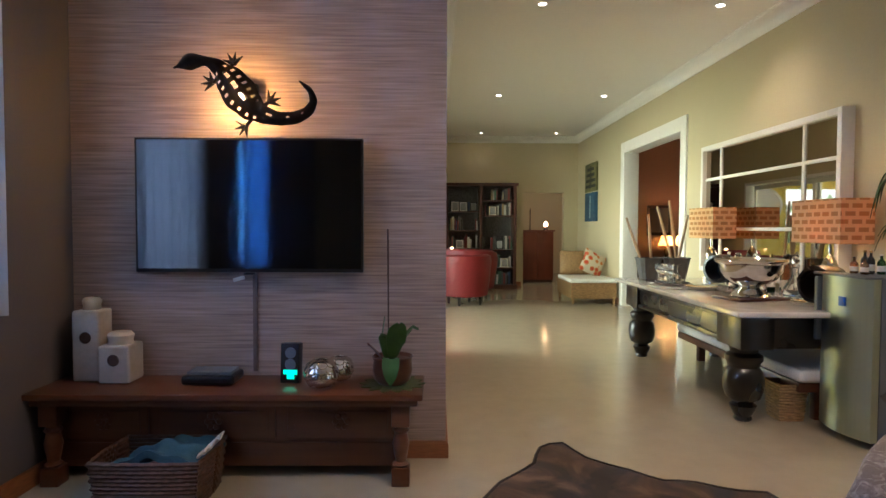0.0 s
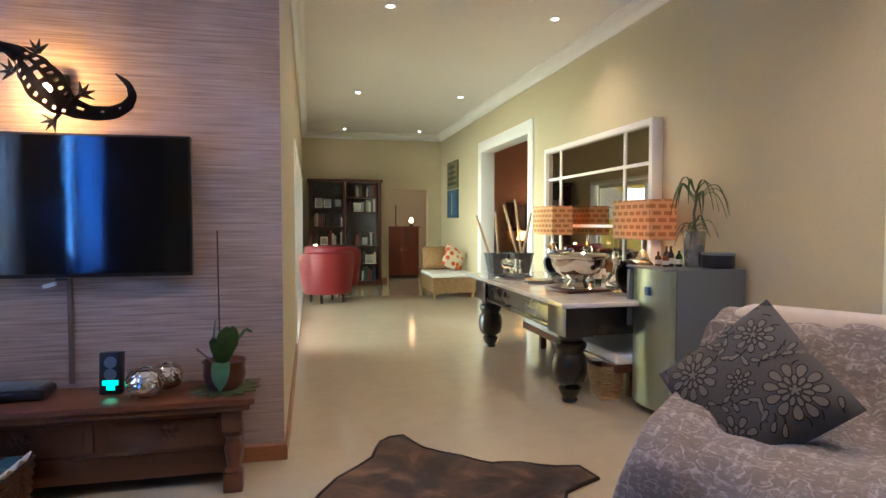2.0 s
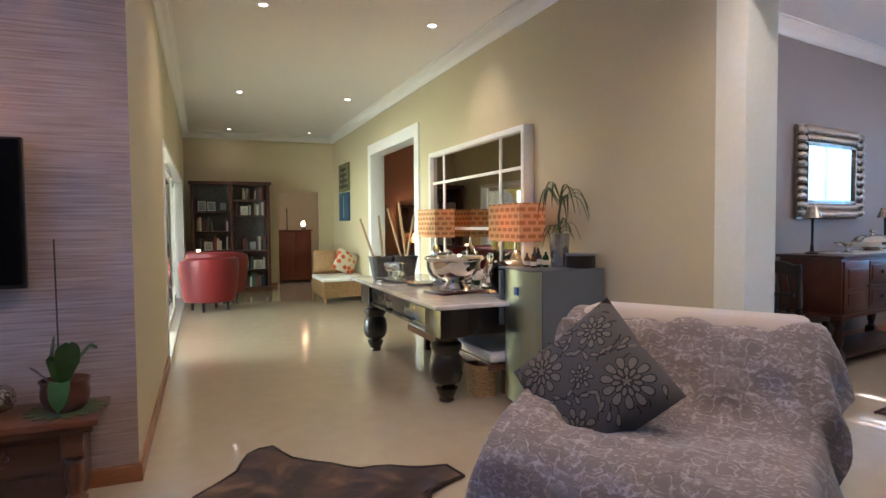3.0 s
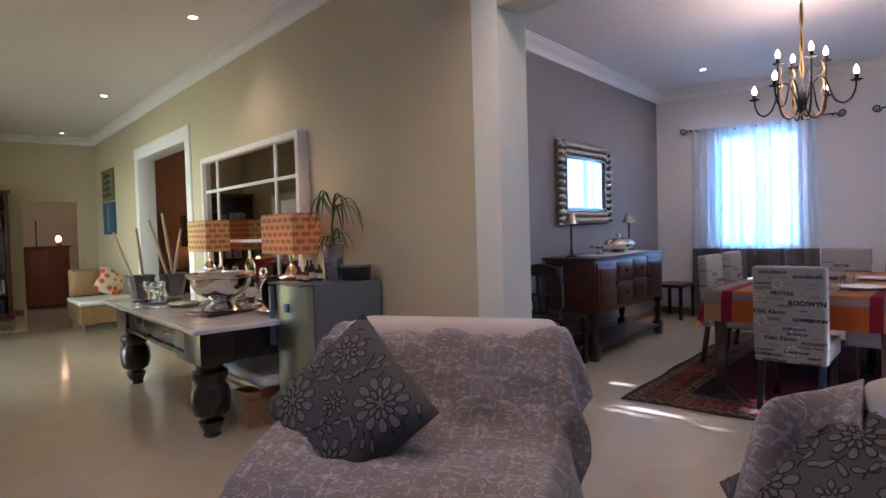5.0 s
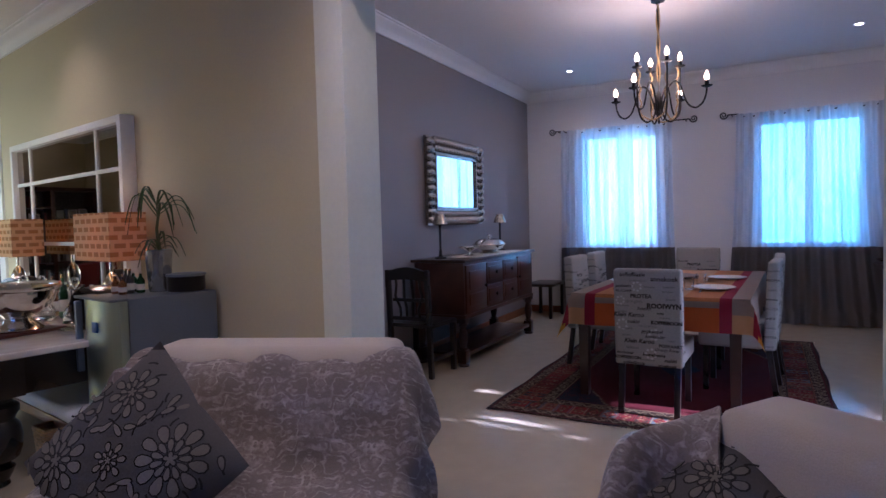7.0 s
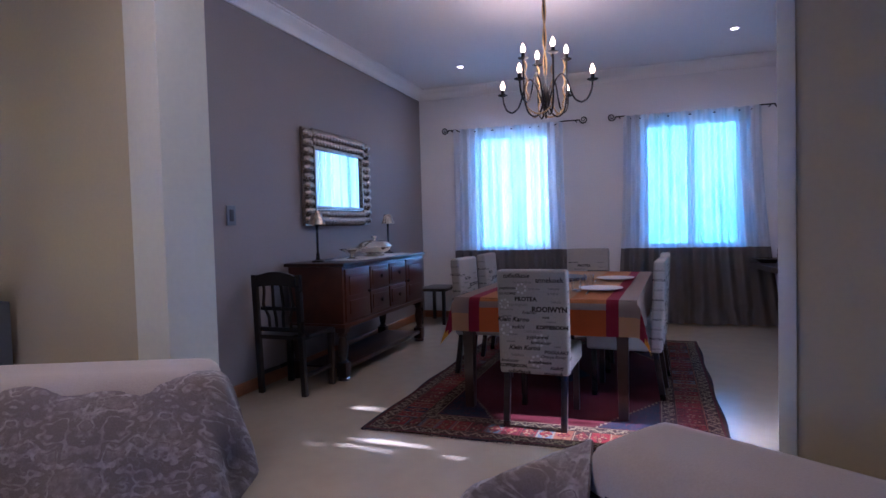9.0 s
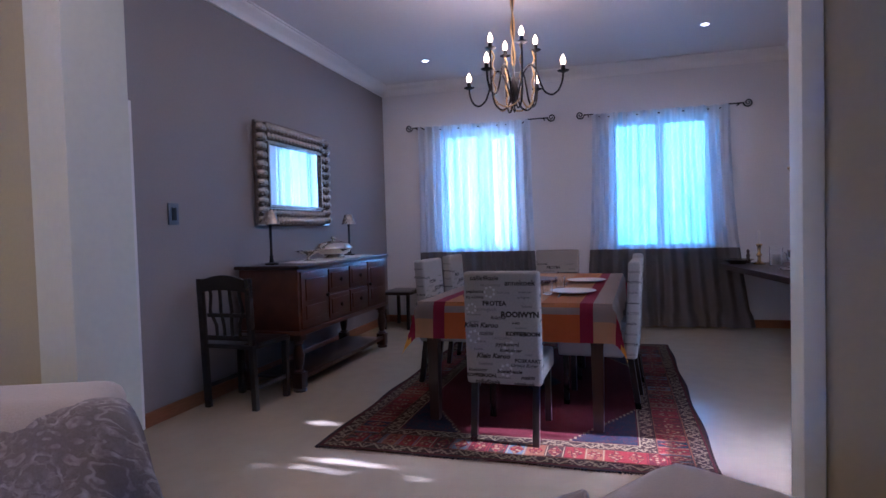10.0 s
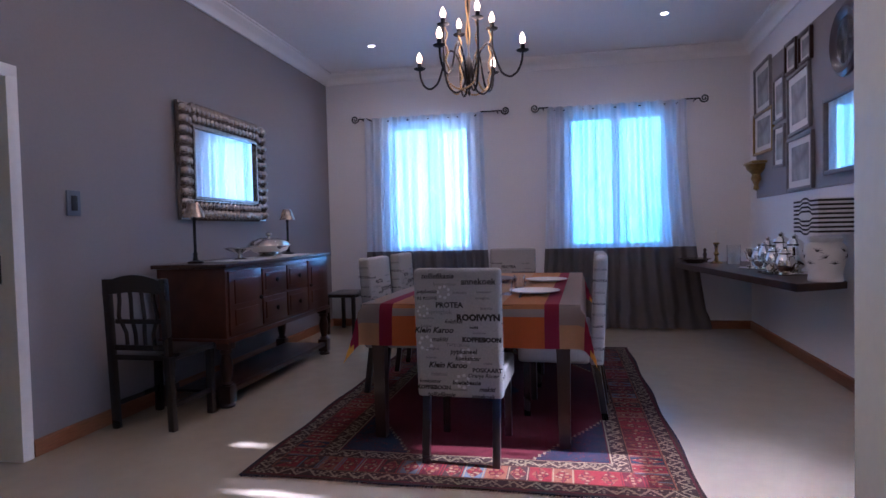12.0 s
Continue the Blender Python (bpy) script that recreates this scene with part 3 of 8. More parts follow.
def fridge():
    f = thing("bar_fridge", pose(2.42, 3.58, 0), "small silver bar fridge with a curved steel door", "fridge")
    bm = B()
    box(bm, 0.1, 0.6, -0.21, 0.23, 0.03, 0.97, 0.012)
    part("cabinet", bm, M["grey_metal"], f)
    bm = B()
    pts = []
    for k in range(13):
        a = -1 + k / 6
        pts.append((0.055 - 0.055 * (1 - a * a), 0.01 + 0.22 * a))
    lo = [bm.verts.new((x, y, 0.05)) for x, y in pts] + [bm.verts.new((0.095, 0.23, 0.05)), bm.verts.new((0.095, -0.21, 0.05))]
    hi = [bm.verts.new((v.co.x, v.co.y, 0.965)) for v in lo]
    n = len(lo)
    bm.faces.new(lo)
    bm.faces.new(hi[::-1])
    for k in range(n):
        bm.faces.new((lo[k], lo[(k + 1) % n], hi[(k + 1) % n], hi[k]))
    part("door", bm, M["steel"], f, "curved brushed steel door")
    bm = B()
    box(bm, 0.0, 0.1, -0.22, 0.235, 0.962, 0.976, 0.005)
    part("door_cap", bm, M["grey_metal"], f)
    bm = B()
    box(bm, -0.015, 0.02, 0.17, 0.2, 0.56, 0.95, 0.008)
    part("handle", bm, M["grey_metal"], f)
    bm = B()
    box(bm, -0.008, 0.006, -0.06, -0.012, 0.795, 0.85, 0.002)
    part("badge", bm, mat("blue_badge", (0.03, 0.13, 0.5), 0.3), f, "small square blue badge")
    for x in (0.12, 0.55):
        for y in (-0.17, 0.19):
            bm = B()
            lathe(bm, [(0.02, 0), (0.018, 0.04)], 10, (x, y, 0))
            part("foot", bm, M["black"], f)


fridge()


def wall_mirror():
    y0, y1, z0, z1 = 4.37, 6.63, 0.78, 2.115
    w = thing("paned_mirror", pose(WX, 0, 0), "large white window-frame mirror fixed on the long wall", "mirror")
    bm = B()
    box(bm, -0.1, -0.002, y0, y0 + 0.05, z0, z1, 0.004)
    part("stile", bm, M["trim"], w)
    bm = B()
    box(bm, -0.1, -0.002, y1 - 0.05, y1, z0, z1, 0.004)
    part("stile", bm, M["trim"], w)
    for a, b in ((z0, z0 + 0.05), (z1 - 0.05, z1)):
        bm = B()
        box(bm, -0.1, -0.002, y0 + 0.05, y1 - 0.05, a, b, 0.004)
        part("rail", bm, M["trim"], w)
    for y in (4.86, 6.24):
        bm = B()
        box(bm, -0.068, -0.045, y - 0.018, y + 0.018, z0 + 0.05, z1 - 0.05, 0.004)
        part("glazing_bar", bm, M["trim"], w)
    for z in (1.235, 1.76):
        bm = B()
        box(bm, -0.066, -0.045, y0 + 0.05, y1 - 0.05, z - 0.015, z + 0.015, 0.004)
        part("glazing_bar", bm, M["trim"], w)
    yy = ((y0 + 0.05, 4.842), (4.878, 6.222), (6.258, y1 - 0.05))
    zz = ((z0 + 0.05, 1.22), (1.25, 1.745), (1.775, z1 - 0.05))
    for a, b in yy:
        for c, d in zz:
            bm = B()
            box(bm, -0.056, -0.05, a - 0.004, b + 0.004, c - 0.004, d + 0.004)
            part("pane", bm, M["dimmed_mirror"], w, smooth=0)


wall_mirror()


# ---- soft seating ----
def throw_material(name, base, pale):
    """Damask cloth: pale leaf-like figures on a muted ground."""
    m = mat(name, base, 0.9, grain=0.1, scale=200, bump=0.3, sheen=0.2)
    nt = m.node_tree
    b = nt.nodes["Principled BSDF"]
    src = b.inputs["Base Color"].links[0].from_socket
    tc = nt.nodes.new("ShaderNodeTexCoord")
    warp = nt.nodes.new("ShaderNodeTexNoise")
    warp.inputs["Scale"].default_value, warp.inputs["Detail"].default_value = 6.0, 2
    nt.links.new(tc.outputs["Object"], warp.inputs["Vector"])

    def op(kind, a, c):
        q = nt.nodes.new("ShaderNodeMath")
        q.operation = kind
        for k, val in enumerate((a, c)):
            if val is None:
                continue
            if isinstance(val, (int, float)):
                q.inputs[k].default_value = val
            else:
                nt.links.new(val, q.inputs[k])
        return q.outputs[0]

    def step(src, lo, hi, flip=False):
        q = nt.nodes.new("ShaderNodeMapRange")
        q.interpolation_type = "SMOOTHSTEP"
        q.inputs["From Min"].default_value, q.inputs["From Max"].default_value = lo, hi
        q.inputs["To Min"].default_value, q.inputs["To Max"].default_value = (1, 0) if flip else (0, 1)
        nt.links.new(src, q.inputs["Value"])
        return q.outputs[0]

    sep = nt.nodes.new("ShaderNodeSeparateXYZ")
    small = nt.nodes.new("ShaderNodeVectorMath")
    small.operation = "MULTIPLY_ADD"
    small.inputs[1].default_value = (0.05, 0.05, 0.05)
    nt.links.new(warp.outputs["Color"], small.inputs[0])
    nt.links.new(tc.outputs["Object"], small.inputs[2])
    nt.links.new(small.outputs[0], sep.inputs[0])
    p, q2 = sep.outputs[1], op("ADD", sep.outputs[2], sep.outputs[0])
    # mirrored scrolls: one noise read over folded coordinates, drawn as outlines and fills
    fold = nt.nodes.new("ShaderNodeCombineXYZ")
    nt.links.new(op("PINGPONG", p, 0.2), fold.inputs[0])
    nt.links.new(op("PINGPONG", q2, 0.26), fold.inputs[1])
    scroll, twig = nt.nodes.new("ShaderNodeTexNoise"), nt.nodes.new("ShaderNodeTexNoise")
    scroll.inputs["Scale"].default_value, scroll.inputs["Detail"].default_value = 9.0, 2.5
    twig.inputs["Scale"].default_value, twig.inputs["Detail"].default_value = 30.0, 2.0
    nt.links.new(fold.outputs[0], scroll.inputs["Vector"])
    nt.links.new(fold.outputs[0], twig.inputs["Vector"])
    rim = step(op("ABSOLUTE", op("SUBTRACT", scroll.outputs[0], 0.52), None), 0.012, 0.026, True)
    rim2 = op("MULTIPLY", step(op("ABSOLUTE", op("SUBTRACT", scroll.outputs[0], 0.41), None), 0.01, 0.024, True), 0.75)
    body = op("MULTIPLY", step(scroll.outputs[0], 0.55, 0.58), 0.38)
    hatch = op("MULTIPLY", op("MULTIPLY", step(scroll.outputs[0], 0.43, 0.5), step(op("ABSOLUTE", op("SUBTRACT", twig.outputs[0], 0.5), None), 0.02, 0.05, True)), 0.6)
    figure = op("MAXIMUM", op("MAXIMUM", rim, rim2), op("MAXIMUM", body, hatch))
    blot = nt.nodes.new("ShaderNodeTexNoise")
    blot.inputs["Scale"].default_value, blot.inputs["Detail"].default_value = 45.0, 3
    nt.links.new(tc.outputs["Object"], blot.inputs["Vector"])
    sc = nt.nodes.new("ShaderNodeMath")
    sc.operation = "MULTIPLY"
    nt.links.new(figure, sc.inputs[0])
    nt.links.new(step(blot.outputs[0], 0.25, 0.75), sc.inputs[1])
    mix = nt.nodes.new("ShaderNodeMixRGB")
    nt.links.new(sc.outputs[0], mix.inputs[0])
    nt.links.new(src, mix.inputs[1])
    mix.inputs[2].default_value = (*pale, 1)
    nt.links.new(mix.outputs[0], b.inputs["Base Color"])
    return m


M["throw"] = throw_material("damask_throw", (0.2, 0.165, 0.15), (0.40, 0.36, 0.335))
M["cushion"] = mat("charcoal_cushion", (0.085, 0.08, 0.078), 0.9, grain=0.1, scale=200, bump=0.3)
M["cushion_line"] = mat("black_print_line", (0.02, 0.02, 0.022), 0.9, grain=0.1, scale=160)
M["cushion_edge"] = mat("grey_taupe_print", (0.16, 0.142, 0.12), 0.9, grain=0.1, scale=160, bump=0.2)


def puff(bm, w, h, d, m, n=14):
    """A stuffed square cushion."""
    for s in (-1, 1):
        def f(a, b):
            x, y = a * 2 - 1, b * 2 - 1
            e = max(0.0, (1 - x * x) * (1 - y * y)) ** 0.42
            pinch = 1 - 0.06 * (1 - abs(x * y) ** 0.5) * max(abs(x), abs(y)) ** 3
            return m @ Vector((x * w / 2 * pinch, s * d / 2 * e, y * h / 2 * pinch))
        sheet(bm, f, n, n)
    bmesh.ops.remove_doubles(bm, verts=bm.verts[:], dist=0.0008)


def armchair(name, m, width, label, seat=0.44, top=0.86):
    """An upholstered chair facing -x in its own frame, under a throw; returns the thing."""
    c = thing(name, m, label, "armchair", "lounge armchairs")
    w = width / 2
    bm = B()
    box(bm, -0.75, 0.12, -w + 0.02, w - 0.02, 0.08, min(0.40, seat - 0.02), 0.05, 3)
    part("base", bm, M["cream"], c)
    bm = B()
    box(bm, -0.8, -0.08, -w + 0.03, w - 0.03, min(0.3, seat - 0.14), seat, 0.06, 4)
    part("seat", bm, M["cream"], c)
    bm = B()
    box(bm, -0.13, 0.14, -w, w, 0.1, top, 0.07, 4)
    for v in bm.verts:
        v.co.x += 0.12 * max(0, v.co.z - 0.35)
    part("backrest", bm, M["cream"], c, "cream upholstered back with a rounded top")
    for x in (-0.68, 0.06):
        for y in (-w + 0.08, w - 0.08):
            bm = B()
            lathe(bm, [(0.02, 0), (0.03, 0.09)], 10, (x, y, 0))
            part("foot", bm, M["dark_wood"], c)
    return c


def drape(name, m, label, w0, w1, reach, seed, top=0.875, seat=0.45, arm=0.0, cut=-9.0, lid=9.0, relax=0, group="throws"):
    """A throw laid over back, seat and front of a chair, falling in folds at the sides."""
    rnd = random.Random(seed)
    ph = [rnd.uniform(0, 6.28) for _ in range(8)]
    prof = [(0.06, top + 0.006), (0.02, top + 0.008), (-0.03, top - 0.012), (-0.09, top - 0.08), (-0.13, 0.70), (-0.17, 0.58), (-0.24, seat + 0.04), (-0.34, seat + 0.012), (-0.5, seat + 0.01), (-0.68, seat + 0.008), (-0.8, seat - 0.01), (-0.87, seat - 0.08), (-0.89, 0.3), (-0.9, 0.18), (-0.9, 0.1)]
    sm = []
    for i in range(len(prof) - 1):
        for k in range(4):
            sm.append(Vector(prof[i]).lerp(Vector(prof[i + 1]), k / 4))
    sm.append(Vector(prof[-1]))
    for _ in range(3):
        sm = [sm[0]] + [(sm[i - 1] + 2 * sm[i] + sm[i + 1]) / 4 for i in range(1, len(sm) - 1)] + [sm[-1]]
    n = len(sm) - 1

    def laid(a, b):
        y = w0 + (w1 - w0) * b
        a1 = a if y > cut else a + (1 - a) * 0.28 * min(1.0, (cut - y) / 0.12)
        q = a1 * n
        p = sm[int(q)].lerp(sm[min(int(q) + 1, n)], q - int(q))
        over = 0.0
        lo, hi = -reach, reach
        x, z = p.x, p.y
        wob = 0.012 * math.sin(9 * y + ph[0] + 7 * a) + 0.009 * math.sin(23 * y + ph[1] - 11 * a) + 0.006 * math.sin(31 * a + 5 * y + ph[4])
        edge = min(1.0, max(0.0, (abs(y) - reach + 0.24) / 0.12))
        if x < -0.1 and y > 0:
            rise = arm * edge * edge * (3 - 2 * edge) * min(1, max(0, (x + 0.95) / 0.5))
            z = max(z, min(top - 0.02, z + rise))
        if y > lid:
            fall = min(1.0, max(0.0, (-0.24 - x) / 0.2))
            cap = 0.785 - 0.5 * fall * fall * (3 - 2 * fall)
            near = min(1.0, (y - lid) / 0.07)
            z = z + ((cap if x > -0.44 else min(z, cap)) - z) * near
        z += abs(wob) * (1 if -0.8 < x < -0.15 else 0.35)
        x -= 0.02 + (abs(wob) if x < -0.8 or -0.2 < x < 0.02 else 0)
        if y > hi:
            over = y - hi
            yy = hi + 0.05 * (1 - math.exp(-over * 14)) + 0.10 * over + 0.022 * math.sin(38 * a + ph[2]) * min(1, over * 5)
        elif y < lo:
            over = lo - y
            yy = lo - 0.05 * (1 - math.exp(-over * 14)) - 0.2 * over - 0.022 * math.sin(34 * a + ph[3]) * min(1, over * 5)
        else:
            yy = y
        z -= max(0.0, over - 0.03) * 0.95
        z = max(z, 0.03 + 0.01 * math.sin(20 * y + 9 * a))
        return Vector((x, yy, z))
    t = thing(name, m, label, "throw", group)
    bm = B()
    g = [[laid(i / n, j / 64) for j in range(65)] for i in range(n + 1)]
    for _ in range(relax):
        g = [[(g[max(i - 1, 0)][j] + g[min(i + 1, n)][j] + g[i][max(j - 1, 0)] + g[i][min(j + 1, 64)] + 2 * g[i][j]) / 6 for j in range(65)] for i in range(n + 1)]

    def f(a, b):
        return g[round(a * n)][round(b * 64)].copy()
    sheet(bm, f, n, 64, 0.006)
    part("cloth", bm, M["throw"], t)
    for b in (0.0, 1.0):
        bm = B()
        tube(bm, [f(k / n, b) + Vector((0, 0, 0.002)) for k in range(n + 1)], 0.005, 5)
        part("hem", bm, M["throw"], t)
    return t


CH1 = pose(2.45, 2.04, 0, 0, 0, 32)
CH2 = pose(2.535, 0.0, 0, 0, 0, -23)
armchair("armchair", CH1, 0.96, "cream upholstered armchair half covered by a patterned throw", 0.43, 0.885)
second = armchair("armchair", CH2, 1.18, "cream upholstered armchair with a throw over its seat", 0.262, 0.85)
bm = B()
box(bm, -0.12, 0.12, 0.592, 0.69, 0.08, 0.72, 0.04, 4)
part("arm", bm, M["cream"], second)
drape("throw", CH1, "grey-beige damask throw draped over the armchair", -0.80, 0.84, 0.5, 3, top=0.858, seat=0.462, arm=0.1, relax=1)
drape("throw", CH2, "grey-beige damask throw spread over the second armchair", -0.5, 1.0, 0.68, 5, top=0.865, seat=0.295, cut=0.62, lid=0.58, relax=7)


def scatter_cushion(m, label):
    c = thing("cushion", m, label, "cushion", "printed cushions")
    bm = B()
    puff(bm, 0.52, 0.52, 0.2, Matrix.Identity(4))
    part("cover", bm, M["cushion"], c)
    fills, lines = B(), B()
    rnd = random.Random(4)

    def lay(bm, pts, lift):
        ring = []
        for x, z in pts:
            if max(abs(x), abs(z)) > 0.243:
                return
            e = max(0.0, (1 - (x / 0.26) ** 2) * (1 - (z / 0.26) ** 2)) ** 0.42
            ring.append((x, -0.1 * e - lift, z))
        bm.faces.new([bm.verts.new(p) for p in ring])

    def petal(cx, cz, ang, ln, wd, lift=0.0):
        """A pointed petal with a dark outline showing round it."""
        ca, sa = math.cos(ang), math.sin(ang)
        for bm, grow, h in ((lines, 0.0045, 0.003), (fills, 0.0, 0.0045)):
            pts = []
            for k in range(10):
                t = k / 10 * 2 * math.pi
                px, pz = ln / 2 + (ln / 2 + grow) * math.cos(t), (wd + grow) * math.sin(t) * (0.75 + 0.25 * math.cos(t))
                pts.append((cx + px * ca - pz * sa, cz + px * sa + pz * ca))
            lay(bm, pts, h + lift)

    def stem(cx, cz, a, ln, bend):
        for k in range(7):
            b = a + bend * (k + 0.5) / 7
            dx, dz = math.cos(b) * ln / 7, math.sin(b) * ln / 7
            nx, nz = -math.sin(b) * 0.0028, math.cos(b) * 0.0028
            lay(lines, [(cx + nx, cz + nz), (cx - nx, cz - nz), (cx + dx - nx, cz + dz - nz), (cx + dx + nx, cz + dz + nz)], 0.0028)
            cx, cz = cx + dx, cz + dz
    blooms = ((0.12, 0.13, 0.098, 11), (-0.13, 0.14, 0.072, 9), (-0.13, -0.13, 0.098, 11), (0.15, -0.13, 0.078, 9), (0.0, 0.0, 0.05, 7))
    for cx, cz, r, n in blooms:
        for k in range(n):
            a = k * 6.283 / n
            petal(cx + 0.5 * r * math.cos(a), cz + 0.5 * r * math.sin(a), a, 0.5 * r, 0.19 * r)
        for k in range(n):
            a = (k + 0.5) * 6.283 / n
            petal(cx + 0.22 * r * math.cos(a), cz + 0.22 * r * math.sin(a), a, 0.34 * r, 0.1 * r, 0.0016)
        for k in range(5):
            petal(cx, cz, k * 1.257, 0.2 * r, 0.07 * r, 0.003)
    taken = [(x, z, r * 1.05) for x, z, r, n in blooms]
    for _ in range(420):
        x, z, a, ln = rnd.uniform(-0.235, 0.235), rnd.uniform(-0.235, 0.235), rnd.uniform(0, 6.28), rnd.uniform(0.03, 0.046)
        mx, mz = x + ln / 2 * math.cos(a), z + ln / 2 * math.sin(a)
        if all((mx - q[0]) ** 2 + (mz - q[1]) ** 2 > (q[2] + 0.022) ** 2 for q in taken):
            petal(x, z, a, ln, 0.0095)
            stem(x, z, a + 3.0, 0.03, 0.9)
            taken.append((mx, mz, 0.006))
    tagged(part("printed_pattern", fills, M["cushion_edge"], c, "taupe printed flowers and leaves"), kind="stuff")
    tagged(part("printed_outline", lines, M["cushion_line"], c, "black printed outlines"), kind="stuff")
    return c


scatter_cushion(CH1 @ pose(-0.47, 0.25, 0.625) @ pose(0, 0, 0, 0, 0, -94) @ pose(0, 0, 0, -27, 0, 0) @ pose(0, 0, 0, 0, 43, 0) @ Matrix.Scale(1.03, 4), "charcoal cushion with a taupe flower print on the throw")
scatter_cushion(CH2 @ pose(-0.23, 0.47, 0.525) @ pose(0, 0, 0, 0, 0, -80) @ pose(0, 0, 0, -42, 0, 0) @ pose(0, 0, 0, 0, 38, 0), "charcoal flower-print cushion on the second armchair")


# ---- dining room ----
def words_mesh(text, size, bold=0.0, shear=0.0):
    cu = bpy.data.curves.new("word", "FONT")
    cu.body, cu.size, cu.offset, cu.shear, cu.align_x, cu.resolution_u = text, size, bold, shear, "CENTER", 2
    ob = bpy.data.objects.new("word", cu)
    me = bpy.data.meshes.new_from_object(ob)
    bpy.data.objects.remove(ob)
    return me


def printed_word(text, size, bold, shear, m, parent, material):
    me = words_mesh(text, size, bold, shear)
    me.materials.clear()
    me.materials.append(material)
    ob = new("printed_word", me)
    ob.parent, ob.matrix_basis = parent, m
    return ob


M["chair_cover"] = mat("printed_linen", (0.42, 0.395, 0.35), 0.9, grain=0.08, scale=150, bump=0.3, colour2=(0.31, 0.29, 0.26))
M["pale_print"] = mat("pale_print", (0.62, 0.60, 0.56), 0.9, grain=0.05, scale=90)
M["grey_print"] = mat("grey_print", (0.2, 0.185, 0.17), 0.9, grain=0.08, scale=90)


def dining_chair(m):
    c = thing("dining_chair", m, "dining chair in a word-printed beige slip cover on dark legs", "chair", "dining chairs")
    bm = B()
    box(bm, -0.045, 0.035, -0.216, 0.216, 0.345, 0.985, 0.022, 3)
    for v in bm.verts:
        v.co.x -= 0.09 * max(0, v.co.z - 0.45) ** 1.4 - 0.010 * (1 - (v.co.y / 0.24) ** 2) * (v.co.z > 0.9)
        v.co.z += 0.012 * (1 - (v.co.y / 0.24) ** 2) * (v.co.z > 0.9)
    part("backrest", bm, M["chair_cover"], c)
    bm = B()
    box(bm, 0.036, 0.47, -0.213, 0.213, 0.35, 0.475, 0.025, 3)
    part("seat", bm, M["chair_cover"], c)
    for x, y, lean in ((0.0, -0.178, -0.05), (0.0, 0.178, -0.05), (0.42, -0.178, 0.0), (0.42, 0.178, 0.0)):
        bm = B()
        box(bm, x - 0.019, x + 0.019, y - 0.019, y + 0.019, 0.0, 0.36, 0.003)
        for v in bm.verts:
            v.co.x += lean * (1 - v.co.z / 0.36)
        part("leg", bm, M["black_wood"], c)
    rows = (("tolliefikasie", 0.042, 0.0008, 0.25, -0.10, 0.945, 0), ("annekoek", 0.05, 0.001, 0.0, 0.12, 0.915, 0), ("boerperskes", 0.026, 0, 0, -0.06, 0.91, 1), ("pepbessie", 0.03, 0.0006, 0.2, -0.16, 0.872, 0), ("bobotie", 0.026, 0, 0, 0.02, 0.868, 1), ("RS KOFFIE", 0.026, 0.0004, 0, -0.16, 0.838, 0),
            ("PROTEA", 0.042, 0.0014, 0, -0.04, 0.80, 0), ("ROOIWYN", 0.05, 0.0022, 0, 0.115, 0.735, 0), ("springbok", 0.034, 0, 0, -0.09, 0.768, 1), ("fielafooi", 0.032, 0.0004, 0.3, -0.02, 0.72, 0), ("Klein Karoo", 0.046, 0.0012, 0.3, -0.13, 0.672, 0), ("makiti", 0.038, 0.0006, 0.3, -0.1, 0.628, 0), ("KOFFIEBOON", 0.036, 0.002, 0, 0.13, 0.628, 0),
            ("TAFELBERG", 0.026, 0, 0, 0.0, 0.603, 1), ("pypkaneel", 0.038, 0.0008, 0.15, 0.03, 0.567, 0), ("koeksister", 0.034, 0.0008, 0.3, 0.05, 0.533, 0), ("Klein Karoo", 0.045, 0.0014, 0.3, -0.06, 0.495, 0), ("POSKAART", 0.034, 0.001, 0, 0.155, 0.475, 0), ("fielafooi", 0.03, 0.0004, 0.2, -0.11, 0.452, 1), ("Oranje Rivier", 0.032, 0.0004, 0.3, 0.13, 0.448, 0),
            ("koeksister", 0.03, 0.0006, 0.2, -0.16, 0.415, 0), ("boetebessie", 0.034, 0.001, 0.2, 0.04, 0.41, 0), ("KOFFIEBOON", 0.032, 0.0014, 0, -0.14, 0.382, 0), ("makiti", 0.036, 0.001, 0.3, 0.15, 0.378, 0), ("tolliefikasie", 0.036, 0.0008, 0.2, -0.1, 0.345, 0), ("annekoek", 0.034, 0.001, 0, 0.13, 0.342, 0),
            ("koeksister", 0.02, 0.0004, 0, 0.15, 0.872, 1), ("springbok", 0.02, 0.0004, 0, 0.14, 0.842, 1), ("bobotie", 0.022, 0.0004, 0, 0.16, 0.79, 1), ("makiti", 0.02, 0.0006, 0, 0.09, 0.695, 0), ("boetebessie", 0.02, 0, 0, -0.17, 0.742, 1), ("fielafooi", 0.02, 0.0004, 0, -0.17, 0.7, 1), ("koeksister", 0.018, 0.0004, 0, 0.12, 0.668, 1), ("springbok", 0.02, 0.0004, 0, -0.14, 0.585, 1), ("bobotie", 0.02, 0.0004, 0, -0.15, 0.54, 1), ("makiti", 0.02, 0.0004, 0, 0.16, 0.515, 1), ("boetebessie", 0.02, 0.0004, 0, 0.0, 0.378, 1))
    for k in range(9):
        z = 0.37 + 0.068 * k
